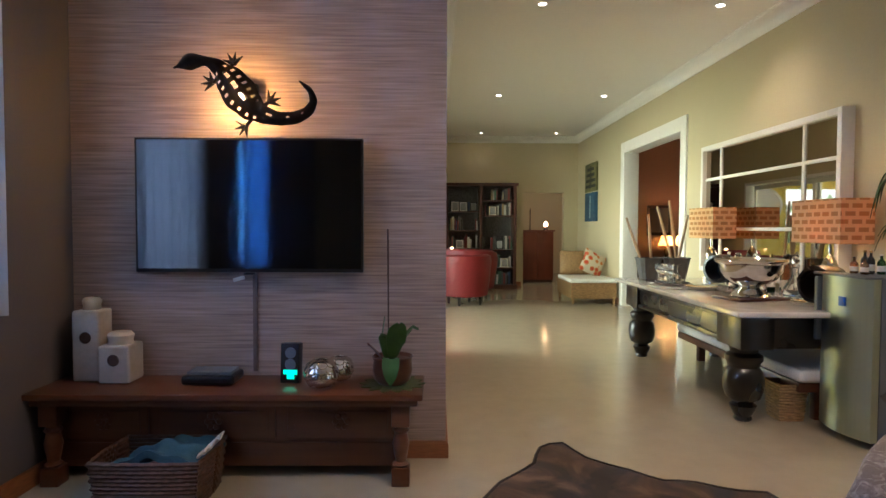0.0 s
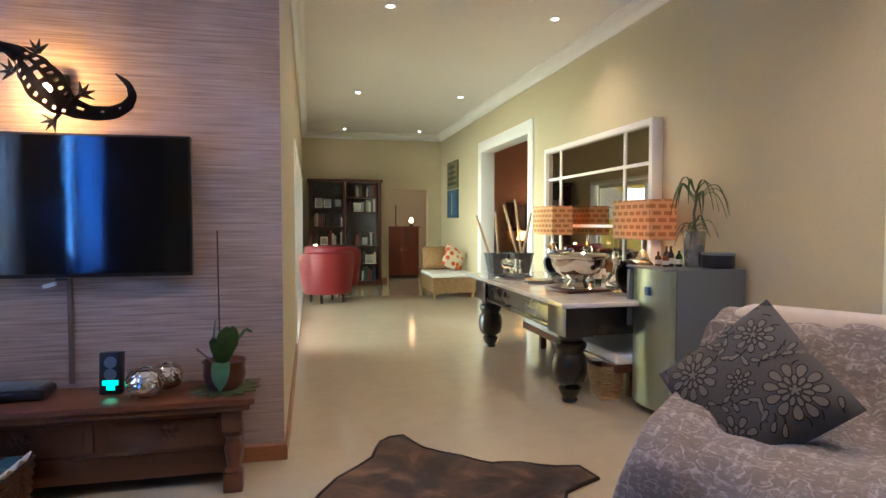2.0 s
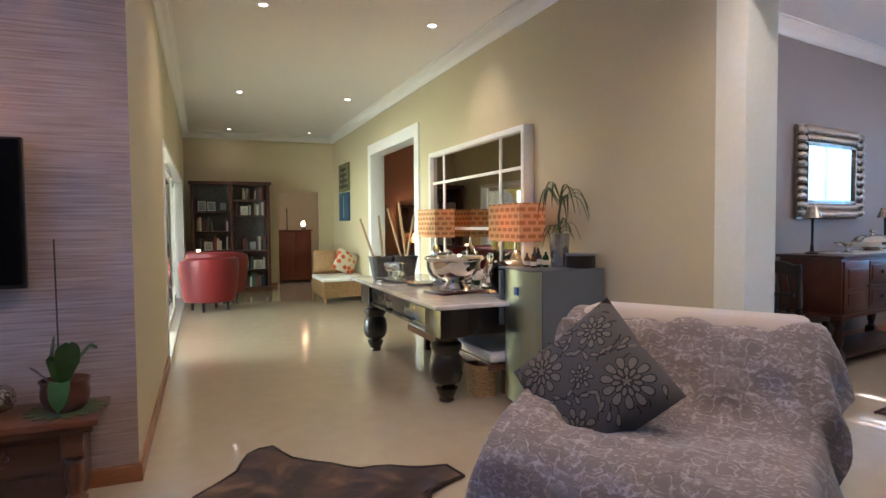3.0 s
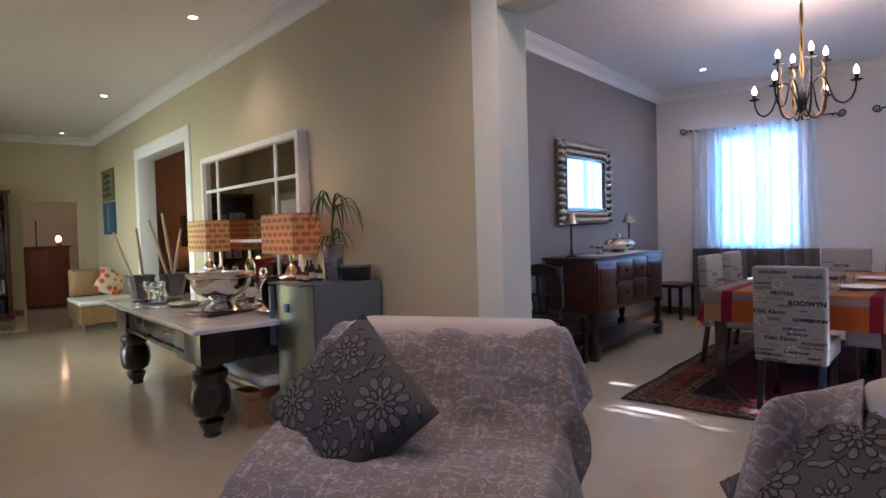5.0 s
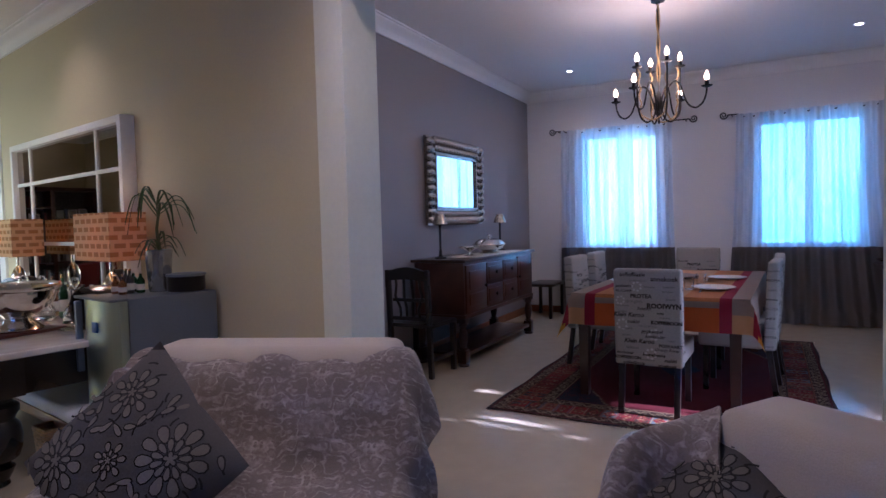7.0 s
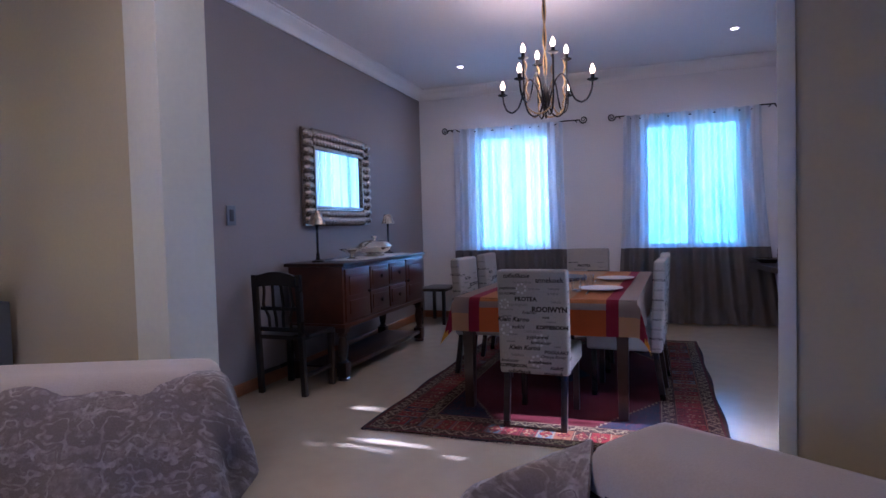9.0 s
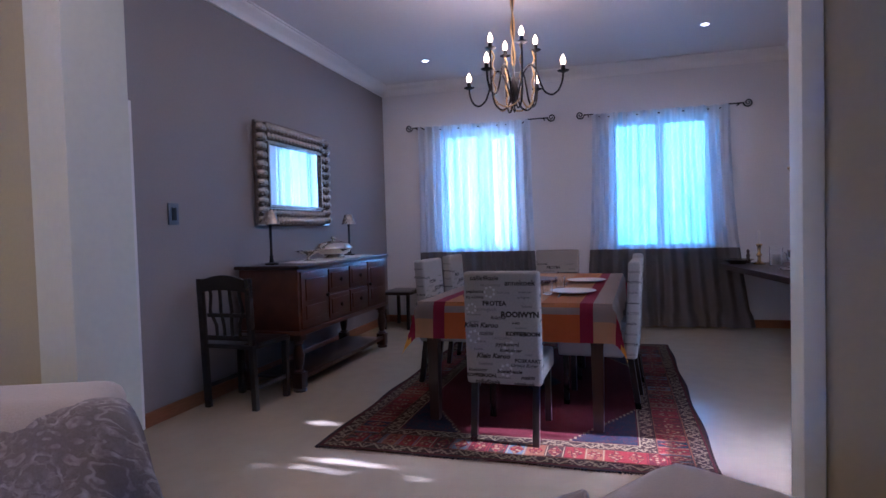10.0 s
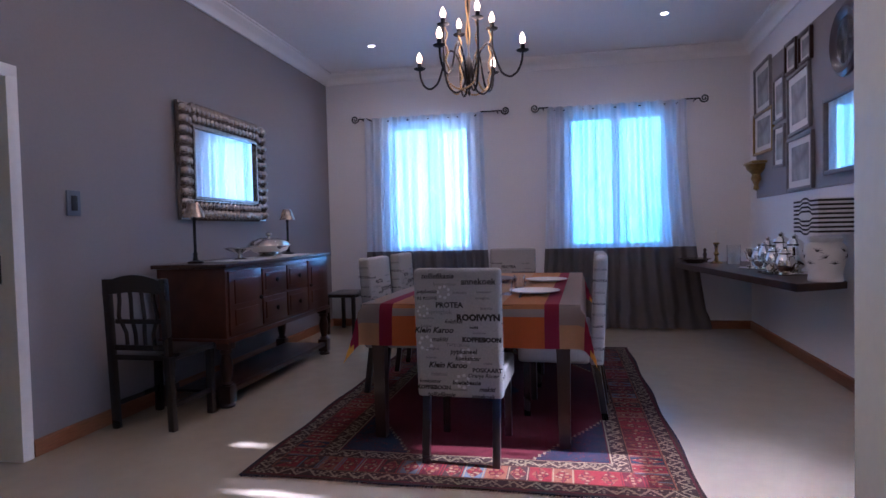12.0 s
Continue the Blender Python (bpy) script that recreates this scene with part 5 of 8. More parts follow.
def carved_chair():
    c = thing("carved_chair", DM @ pose(1.82, 1.14, 0), "dark wooden chair with a pierced slat back", "chair")
    for y in (-0.2, 0.2):
        bm = B()
        box(bm, -0.02, 0.02, y - 0.02, y + 0.02, 0, 0.93, 0.004)
        for v in bm.verts:
            v.co.x -= 0.08 * max(0, v.co.z - 0.45)
        part("back_post", bm, M["black_wood"], c)
        bm = B()
        box(bm, 0.36, 0.4, y - 0.022, y + 0.022, 0, 0.43, 0.004)
        part("front_leg", bm, M["black_wood"], c)
        bm = B()
        box(bm, 0.02, 0.36, y - 0.012, y + 0.012, 0.14, 0.17, 0.003)
        part("stretcher", bm, M["black_wood"], c)
    bm = B()
    box(bm, -0.02, 0.42, -0.22, 0.22, 0.43, 0.465, 0.008)
    part("seat", bm, M["black_wood"], c)
    bm = B()
    prism(bm, [(-0.22 + 0.44 * k / 12, 0.905 + 0.05 * math.sin(math.pi * k / 12)) for k in range(13)] + [(0.22 - 0.44 * k / 12, 0.83 + 0.02 * math.sin(math.pi * k / 12)) for k in range(13)], -0.055, -0.025)
    part("crest_rail", bm, M["black_wood"], c, m=pose(0, 0, 0, 0, 0, 90) @ pose(0, 0.08, 0))
    for y in (-0.12, -0.04, 0.04, 0.12):
        bm = B()
        tube(bm, [(-0.005, y * 0.8, 0.5), (-0.012, y * 0.8, 0.6), (-0.022, y * 1.15, 0.7), (-0.03, y, 0.8), (-0.035, y, 0.85)], 0.013, 6)
        part("slat", bm, M["black_wood"], c)
    bm = B()
    box(bm, -0.02, 0.006, -0.18, 0.18, 0.49, 0.525, 0.004)
    box(bm, -0.03, -0.006, -0.16, 0.16, 0.655, 0.685, 0.004)
    part("cross_rail", bm, M["black_wood"], c)


carved_chair()
st = thing("stool", DM @ pose(5.35, 1.26, 0), "small dark wooden stool beside the sideboard", "stool")
bm = B()
box(bm, -0.28, 0.28, -0.2, 0.2, 0.43, 0.47, 0.01)
part("seat", bm, M["black_wood"], st)
for x in (-0.23, 0.23):
    for y in (-0.16, 0.16):
        bm = B()
        box(bm, x - 0.02, x + 0.02, y - 0.02, y + 0.02, 0, 0.43, 0.004)
        part("leg", bm, M["black_wood"], st)


def silver_mirror():
    g = thing("beaded_mirror", DM @ pose(3.3, 1.508, 1.755, 0, 0, 2.6), "wall mirror in a thick beaded silver frame", "mirror")
    hw, hh = 0.66, 0.45
    bm = B()
    for a in ((-hw, hw, hh - 0.16, hh), (-hw, hw, -hh, -hh + 0.16), (-hw, -hw + 0.16, -hh + 0.16, hh - 0.16), (hw - 0.16, hw, -hh + 0.16, hh - 0.16)):
        box(bm, a[0], a[1], -0.03, -0.001, a[2], a[3])
    part("frame", bm, M["old_silver"], g)
    bm = B()
    for a in ((-hw + 0.16, hw - 0.16, hh - 0.185, hh - 0.16), (-hw + 0.16, hw - 0.16, -hh + 0.16, -hh + 0.185), (-hw + 0.16, -hw + 0.185, -hh + 0.185, hh - 0.185), (hw - 0.185, hw - 0.16, -hh + 0.185, hh - 0.185)):
        box(bm, a[0], a[1], -0.05, -0.001, a[2], a[3], 0.006)
    part("inner_moulding", bm, M["old_silver"], g)
    bm = B()
    box(bm, -hw + 0.18, hw - 0.18, -0.026, -0.018, -hh + 0.18, hh - 0.18)
    part("pane", bm, M["mirror"], g, smooth=0)
    bm = B()
    bmesh.ops.create_uvsphere(bm, u_segments=12, v_segments=8, radius=1.0)
    big = mesh_of("bead", bm, M["old_silver"])
    def bead(x, z, rx, rz, d):
        o = new("bead", big)
        o.parent = g
        o.matrix_basis = Matrix.Translation((x, -0.03, z)) @ Matrix.Diagonal((rx, d, rz, 1))
    n = 11
    for k in range(n):
        z = -hh + 0.055 + (2 * hh - 0.11) * k / (n - 1)
        for s in (-1, 1):
            bead(s * (hw - 0.045), z, 0.055, 0.043, 0.05)
            bead(s * (hw - 0.115), z, 0.04, 0.038, 0.032)
    n = 17
    for k in range(n):
        x = -hw + 0.17 + (2 * hw - 0.34) * k / (n - 1)
        for s in (-1, 1):
            bead(x, s * (hh - 0.04), 0.035, 0.05, 0.045)
            bead(x + 0.02, s * (hh - 0.11), 0.03, 0.04, 0.03)


silver_mirror()
sw = thing("light_switch", DM @ pose(1.66, 1.443, 1.39, 0, 0, 2.6), "flush grey light switch plate on the grey wall", "light switch")
bm = B()
box(bm, -0.05, 0.05, -0.012, -0.001, -0.075, 0.075, 0.004)
part("plate", bm, M["grey_metal"], sw)
bm = B()
box(bm, -0.022, 0.022, -0.017, -0.011, -0.045, 0.045, 0.003)
part("rocker", bm, M["black"], sw)
# doorway in the grey wall
fr = thing("door_frame_grey_wall", Matrix.Translation((L0[0], L0[1], 0)) @ Matrix.Rotation(math.atan2(L1[1] - L0[1], L1[0] - L0[0]), 4, "Z"), "white painted wooden door frame in the grey wall", "door frame", kind="structure")
for x0, x1, z0, z1 in ((0.23, 0.33, 0, 2.05), (1.10, 1.17, 0, 2.05), (0.23, 1.17, 2.03, 2.1)):
    bm = B()
    box(bm, x0, x1, -0.022, 0.215, z0, z1, 0.005)
    part("jamb" if z0 == 0 else "head", bm, M["trim"], fr)
bm = B()
box(bm, 1.092, 1.101, 0.06, 0.09, 0.95, 1.1, 0.002)
part("strike_plate", bm, M["iron"], fr)


# windows and curtains
WA = math.degrees(math.atan2(R1[1] - L1[1], R1[0] - L1[0]))
WM = Matrix.Translation((L1[0], L1[1], 0)) @ Matrix.Rotation(radians(WA), 4, "Z")


def casement(name, a0, a1, z0, z1, m, depth=0.12, open_leaf=False):
    w = thing(name, m, "white timber casement window with clear glass", "window", kind="structure")
    mid = (a0 + a1) / 2
    for i, (x0, x1) in enumerate(((a0, mid), (mid, a1))):
        bm = B()
        f = 0.045
        box(bm, x0 + 0.002, x0 + f, depth, depth + 0.05, z0 + 0.002, z1 - 0.002, 0.004)
        box(bm, x1 - f, x1 - 0.002, depth, depth + 0.05, z0 + 0.002, z1 - 0.002, 0.004)
        box(bm, x0 + f, x1 - f, depth, depth + 0.05, z0 + 0.002, z0 + f, 0.004)
        box(bm, x0 + f, x1 - f, depth, depth + 0.05, z1 - f, z1 - 0.002, 0.004)
        swing = Matrix.Translation((x1, depth + 0.05, 0)) @ Matrix.Rotation(radians(-38 if open_leaf and i else 0), 4, "Z") @ Matrix.Translation((-x1, -depth - 0.05, 0))
        bmesh.ops.transform(bm, matrix=swing, verts=bm.verts[:])
        fm = part("window_frame", bm, M["trim"], w)
        bm = B()
        box(bm, x0 + f - 0.005, x1 - f + 0.005, depth + 0.022, depth + 0.027, z0 + f - 0.005, z1 - f + 0.005)
        bmesh.ops.transform(bm, matrix=swing, verts=bm.verts[:])
        p = part("pane", bm, M["glass"], fm, smooth=0)
        p.visible_shadow = False
    bm = B()
    box(bm, a0 - 0.03, a1 + 0.03, -0.02, depth, z0 - 0.03, z0 + 0.001, 0.006)
    part("window_sill", bm, M["trim"], w)


casement("window_1", 0.80, 1.80, 0.93, 2.47, WM, open_leaf=True)
casement("window_2", 2.95, 4.05, 0.93, 2.47, WM)


def spiral(cx, cz, r, turns, s):
    return [(cx + s * r * (1 - 0.85 * k / 30) * math.cos(turns * 2 * math.pi * k / 30 + math.pi), 0, cz + r * (1 - 0.85 * k / 30) * math.sin(turns * 2 * math.pi * k / 30 + math.pi)) for k in range(31)]


def curtain(a0, a1, flare, seed, b0, b1):
    rnd = random.Random(seed)
    ph = [rnd.uniform(0, 6.28) for _ in range(6)]
    ct = thing("curtain", WM, "long curtain with a white sheer top and a grey linen hem", "curtain", "dining room curtains")
    zt, seam = 2.555, 0.93

    def pt(s, z, amp=1.0):
        f = (zt - z) / zt
        x = a0 + (a1 - a0) * s
        x += flare * f * f * (s - 0.35)
        y = -0.10 - 0.036 * amp * math.sin(2 * math.pi * (s * 13 + 0.35 * math.sin(5 * s + ph[0])) + ph[1]) - 0.016 * math.sin(2 * math.pi * s * 5.3 + ph[2] + f * 1.6) * (0.4 + f)
        return Vector((x, y, z))
    bm = B()
    sheet(bm, lambda s, t: pt(s, zt - (zt - seam) * t), 130, 12)
    part("sheer_panel", bm, M["sheer"], ct, "translucent white sheer")
    bm = B()
    sheet(bm, lambda s, t: pt(s, seam + 0.003 - (seam - 0.012) * t) + Vector((0.03 * t * t * math.sin(20 * s + ph[3]) * (t > 0.8), -0.06 * max(0, t - 0.93) * 8 * (0.5 + 0.5 * math.sin(23 * s)), 0)), 130, 14)
    part("linen_panel", bm, M["curtain_grey"], ct, "opaque grey linen lower panel")
    rod = thing("curtain_rod", WM, "black wrought iron curtain rod with spiral ends", "curtain rod", "curtain rods")
    bm = B()
    tube(bm, [(b0, -0.1, 2.555), (a0 + 0.03, -0.1, 2.555), (a0 + 0.1, -0.06, 2.52), (a1 - 0.1, -0.06, 2.52), (a1 - 0.03, -0.1, 2.555), (b1, -0.1, 2.555)], 0.008, 8)
    part("rod", bm, M["iron"], rod)
    for x, s in ((b0, 1), (b1, -1)):
        bm = B()
        pts = [(p[0], -0.1, p[2]) for p in spiral(x - s * 0.045, 2.555, 0.048, 1.7, -s)]
        tube(bm, pts, 0.009, 6, 0.7)
        part("finial", bm, M["iron"], rod)
        bm = B()
        tube(bm, [(x + s * 0.05, -0.1, 2.545), (x + s * 0.05, -0.002, 2.545)], 0.008, 6)
        part("bracket", bm, M["iron"], rod)


curtain(0.53, 1.98, 0.10, 1, 0.45, 2.2)
curtain(2.72, 4.24, 0.34, 2, 2.63, 4.38)


M["beads"] = mat("golden_beads", (0.62, 0.42, 0.17), 0.3, 0.2, grain=0.2, scale=60)


# chandelier
def chandelier():
    c = thing("chandelier", DM @ pose(2.83, -0.737, 2.10), "black iron candle chandelier with strings of beads, lit", "chandelier")
    bm = B()
    lathe(bm, [(0.0, 0.0), (0.012, 0.02), (0.006, 0.04), (0.014, 0.06), (0.01, 0.08), (0.03, 0.12), (0.034, 0.18), (0.022, 0.23), (0.018, 0.26), (0.007, 0.28), (0.007, 0.95)], 14)
    lathe(bm, [(0.055, CEIL - 2.10 - 0.03), (0.055, CEIL - 2.10 - 0.001)], 20)
    part("stem", bm, M["iron"], c)
    bm = B()
    z = 0.94
    k = 0
    while z < CEIL - 2.10 - 0.03:
        r = 0.012
        pts = [(r * math.cos(a) * (k % 2), r * math.cos(a) * (1 - k % 2), z + 0.018 * math.sin(a)) for a in [2 * math.pi * i / 10 for i in range(11)]]
        tube(bm, pts, 0.0028, 4)
        z += 0.028
        k += 1
    tagged(part("chain", bm, M["iron"], c), kind="stuff")
    arms = [(73.5 + 90 * k, 0.40, 0.245) for k in range(4)] + [(31.5 + 90 * k, 0.18, 0.475) for k in range(4)]
    for ang, r, zc in arms:
        a = radians(ang)
        ca, sa = math.cos(a), math.sin(a)
        if r > 0.3:
            prof = [(0.02, 0.08), (0.05, 0.2), (0.09, 0.30), (0.14, 0.345), (0.185, 0.30), (0.215, 0.2), (0.25, 0.12), (0.31, 0.085), (0.365, 0.115), (0.395, 0.18), (r, zc)]
        else:
            prof = [(0.02, 0.13), (0.05, 0.04), (0.10, 0.015), (0.15, 0.05), (0.175, 0.14), (0.18, 0.3), (r, zc)]
        pts = []
        for i in range(len(prof) - 1):
            for t in range(4):
                q = Vector(prof[i]).lerp(Vector(prof[i + 1]), t / 4)
                pts.append(q)
        pts.append(Vector(prof[-1]))
        for _ in range(2):
            pts = [pts[0]] + [(pts[i - 1] + 2 * pts[i] + pts[i + 1]) / 4 for i in range(1, len(pts) - 1)] + [pts[-1]]
        b2 = B()
        tube(b2, [(p.x * ca, p.x * sa, p.y) for p in pts], 0.0075, 7)
        arm = part("arm", b2, M["iron"], c)
        b2 = B()
        lathe(b2, [(0.008, -0.012), (0.04, 0.0), (0.043, 0.006), (0.012, 0.004), (0.016, 0.01), (0.016, 0.045), (0.0, 0.046)], 16, (r * ca, r * sa, zc))
        part("candle_cup", b2, M["iron"], arm)
        b2 = B()
        lathe(b2, [(0.01, 0.046), (0.018, 0.062), (0.02, 0.075), (0.013, 0.1), (0.004, 0.118), (0.0, 0.122)], 12, (r * ca, r * sa, zc))
        part("bulb", b2, M["bulb"], arm, "glowing candle bulb")
    runs = [[Vector((0.012 * math.cos(9 * t + q), 0.012 * math.sin(9 * t + q), 0.98 - 0.62 * t)) for t in [i / 44 for i in range(45)]] for q in (0.0, 3.1)]
    for k in range(4):
        a0, a1 = radians(31.5 + 90 * k), radians(121.5 + 90 * k)
        cup, foot = Vector((0.165 * math.cos(a0), 0.165 * math.sin(a0), 0.47)), Vector((0.15 * math.cos(a0), 0.15 * math.sin(a0), 0.09))
        nxt = Vector((0.15 * math.cos(a1), 0.15 * math.sin(a1), 0.09))
        runs.append([cup.lerp(foot, t) + Vector((0.008 * math.sin(20 * t), 0.008 * math.cos(20 * t), 0)) for t in [i / 26 for i in range(27)]])
        runs.append([foot.lerp(nxt, t) - Vector((0, 0, 0.06 * 4 * t * (1 - t))) for t in [i / 15 for i in range(16)]])
    for line in runs:
        b2 = B()
        for p in line:
            bmesh.ops.create_icosphere(b2, subdivisions=1, radius=0.0088, matrix=Matrix.Translation(p))
        tagged(part("bead_string", b2, M["beads"], c, "string of golden beads"), kind="stuff")


chandelier()
lamp("chandelier_light", "POINT", DM @ pose(2.83, -0.737, 2.5), 42, (1.0, 0.7, 0.42), 0.3)


# dining room side shelf and picture wall
SH = 0.757
bm = B()
pts = [(5.86, -3.268), (5.8, -2.47), (5.3, -2.53), (3.17, -2.88), (3.4, -3.268)]
lo = [bm.verts.new((x, y, SH - 0.055)) for x, y in pts]
hi = [bm.verts.new((x, y, SH)) for x, y in pts]
bm.faces.new(lo[::-1])
bm.faces.new(hi)
for k in range(5):
    bm.faces.new((lo[k], lo[(k + 1) % 5], hi[(k + 1) % 5], hi[k]))
bmesh.ops.bevel(bm, geom=bm.edges[:], offset=0.004, segments=2, affect="EDGES")
solid("wall_shelf", bm, M["dark_wood"], "dark wooden wall shelf across the white corner", "shelf", DM)
bm = B()
box(bm, 2.6, 5.66, -3.279, -3.272, 1.43, 2.75)
solid("wall_panel", bm, M["wall_grey"], "grey painted rectangle behind the pictures on the white wall", "wall panel", DM, "structure")


def framed(u0, u1, z0, z1, material, label, tilt=0.0, mount=0.3, art=None):
    p = thing("picture_frame", DM @ pose((u0 + u1) / 2, -3.271, (z0 + z1) / 2, 0, tilt, 0), label, "picture", "pictures on the grey panel")
    hw, hh, f = (u1 - u0) / 2, (z1 - z0) / 2, 0.028
    bm = B()
    box(bm, -hw, -hw + f, 0, 0.028, -hh, hh, 0.005)
    box(bm, hw - f, hw, 0, 0.028, -hh, hh, 0.005)
    box(bm, -hw + f, hw - f, 0, 0.028, -hh, -hh + f, 0.005)
    box(bm, -hw + f, hw - f, 0, 0.028, hh - f, hh, 0.005)
    part("frame", bm, material, p)
    bm = B()
    box(bm, -hw + f, hw - f, 0.002, 0.01, -hh + f, hh - f)
    part("mount", bm, M["paper"] if art is None else art, p)
    if art is None:
        bm = B()
        box(bm, -hw * (1 - mount) + f * 0.5, hw * (1 - mount) - f * 0.5, 0.01, 0.0115, -hh * (1 - mount) + f * 0.5, hh * (1 - mount) - f * 0.5)
        part("print", bm, M["etching"], p, "faded grey print")


M["etching"] = mat("grey_etching", (0.42, 0.42, 0.40), 0.8, grain=0.3, scale=7, colour2=(0.16, 0.16, 0.16), big=4)
M["frame_grey"] = mat("grey_wood_frame", (0.22, 0.20, 0.19), 0.5, grain=0.15, scale=20)
framed(5.08, 5.64, 2.27, 2.78, M["frame_grey"], "grey framed print tilted on the panel", 2)
framed(5.02, 5.68, 1.87, 2.30, M["gilt"], "print in a gilt wooden frame", -1)
framed(4.68, 5.0, 2.1, 2.52, M["frame_grey"], "narrow silver framed print", 1)
framed(4.68, 5.0, 1.68, 2.07, M["frame_grey"], "narrow grey framed portrait print", -2)
framed(4.06, 4.6, 1.92, 2.45, M["frame_grey"], "large silver framed grey print", 2)
framed(4.0, 4.62, 1.44, 1.9, M["frame_grey"], "wide grey framed print with a broad mount", 0)
framed(4.36, 4.66, 2.46, 2.74, M["dark_wood"], "small print in a thick dark frame", -1, 0.35)
framed(4.02, 4.31, 2.46, 2.72, M["dark_wood"], "small print in a thick dark frame", 1, 0.35)
framed(3.12, 3.78, 1.52, 2.08, M["frame_grey"], "grey framed mirror among the pictures", 0, 0.3, M["mirror"])
rm = thing("round_mirror", DM @ pose(3.4, -3.271, 2.42, -90, 0, 0), "round mirror in a dark wooden frame", "mirror")
bm = B()
lathe(bm, [(0.16, 0.0), (0.25, 0.0), (0.25, 0.02), (0.22, 0.035), (0.17, 0.02), (0.16, 0.012)], 40)
part("frame", bm, M["dark_wood"], rm)
bm = B()
lathe(bm, [(0.0, 0.006), (0.165, 0.006), (0.165, 0.012), (0.0, 0.012)], 40)
part("pane", bm, M["mirror"], rm)
sc = thing("gilt_bracket", DM @ pose(5.42, -3.268, 1.5), "carved gilded wall bracket below the pictures", "wall bracket")
bm = B()
box(bm, -0.17, 0.17, 0.0, 0.14, 0.27, 0.295, 0.006)
part("ledge", bm, M["gilt"], sc)
bm = B()
lathe(bm, [(0.0, 0.0), (0.03, 0.02), (0.02, 0.06), (0.05, 0.12), (0.04, 0.17), (0.09, 0.22), (0.11, 0.27)], 14, (0, 0.06, 0))
part("scroll", bm, M["gilt"], sc)


def turned(name, profile, material, label, category, u, v, z, seg=20, group=""):
    bm = B()
    lathe(bm, profile, seg)
    return solid(name, bm, material, label, category, DM @ pose(u, v, z), group=group)


def teapot(u, v, s, rz):
    t = thing("silver_teapot", DM @ pose(u, v, SH + 0.012, 0, 0, rz), "polished silver teapot on a tray", "teapot", "silver tea things")
    bm = B()
    lathe(bm, [(r * s, z * s) for r, z in ((0.05, 0), (0.055, 0.01), (0.035, 0.025), (0.075, 0.06), (0.085, 0.1), (0.07, 0.15), (0.05, 0.19), (0.055, 0.2), (0.04, 0.225), (0.015, 0.24), (0.02, 0.255), (0.0, 0.27))], 20)
    part("body", bm, M["silver"], t)
    bm = B()
    tube(bm, [(0.07 * s, 0, 0.07 * s), (0.12 * s, 0, 0.1 * s), (0.135 * s, 0, 0.17 * s), (0.16 * s, 0, 0.19 * s)], 0.013 * s, 8, 0.6)
    part("spout", bm, M["silver"], t)
    bm = B()
    tube(bm, [(-0.06 * s, 0, 0.17 * s), (-0.12 * s, 0, 0.18 * s), (-0.135 * s, 0, 0.12 * s), (-0.08 * s, 0, 0.07 * s)], 0.007 * s, 8)
    part("handle", bm, M["silver"], t)


for u, v, s, rz in ((4.55, -3.08, 1.05, 200), (4.32, -3.12, 1.2, 30), (3.98, -3.12, 1.15, 160), (4.72, -3.05, 0.8, 80), (3.74, -2.98, 0.85, 20), (4.16, -3.02, 0.85, 120)):
    teapot(u, v, s, rz)
TRAY = [(0.0, 0.003), (0.16, 0.003), (0.2, 0.012), (0.2, 0.016), (0.16, 0.008), (0.0, 0.008)]
turned("silver_tray", TRAY, M["silver"], "round silver tray on the shelf", "tray", 4.6, -3.05, SH, 28, "silver tea things")
turned("silver_tray", TRAY, M["silver"], "round silver tray on the shelf", "tray", 4.02, -3.06, SH, 28, "silver tea things")
for u, v in ((4.45, -2.98), (3.88, -3.0), (4.1, -2.97)):
    turned("sugar_bowl", [(0.03, 0.0), (0.02, 0.01), (0.045, 0.04), (0.05, 0.07), (0.046, 0.07), (0.0, 0.02)], M["silver"], "small silver sugar bowl on a tray", "bowl", u, v, SH + 0.012, 18, "silver tea things")
turned("candlestick", [(0.06, 0), (0.06, 0.01), (0.02, 0.03), (0.015, 0.08), (0.03, 0.1), (0.014, 0.13), (0.02, 0.19), (0.035, 0.21), (0.03, 0.22), (0.0, 0.22)], M["brass"], "brass candlestick on the dark shelf", "candlestick", 5.5, -2.84, SH)
turned("candle", [(0.0, 0.0), (0.012, 0.0), (0.011, 0.13), (0.0, 0.135)], M["ceramic"], "white candle in the brass candlestick", "candle", 5.5, -2.84, SH + 0.22)
turned("shallow_bowl", [(0.08, 0.0), (0.1, 0.02), (0.17, 0.05), (0.165, 0.052), (0.09, 0.02), (0.0, 0.015)], M["old_silver"], "shallow woven silver bowl on the shelf", "bowl", 5.58, -2.64, SH)
turned("pepper_mill", [(0.025, 0), (0.028, 0.02), (0.015, 0.06), (0.022, 0.09), (0.012, 0.11), (0.018, 0.14), (0.0, 0.16)], M["dark_wood"], "small dark turned pepper mill", "pepper mill", 5.68, -2.76, SH)
turned("hurricane_glass", [(0.06, 0.0), (0.065, 0.01), (0.065, 0.2), (0.062, 0.2), (0.062, 0.012), (0.0, 0.012)], M["glass"], "clear glass candle holder", "candle holder", 5.28, -2.96, SH)
turned("pillar_candle", [(0.0, 0.013), (0.04, 0.013), (0.04, 0.12), (0.0, 0.12)], M["ceramic"], "cream pillar candle inside the glass", "candle", 5.28, -2.96, SH)
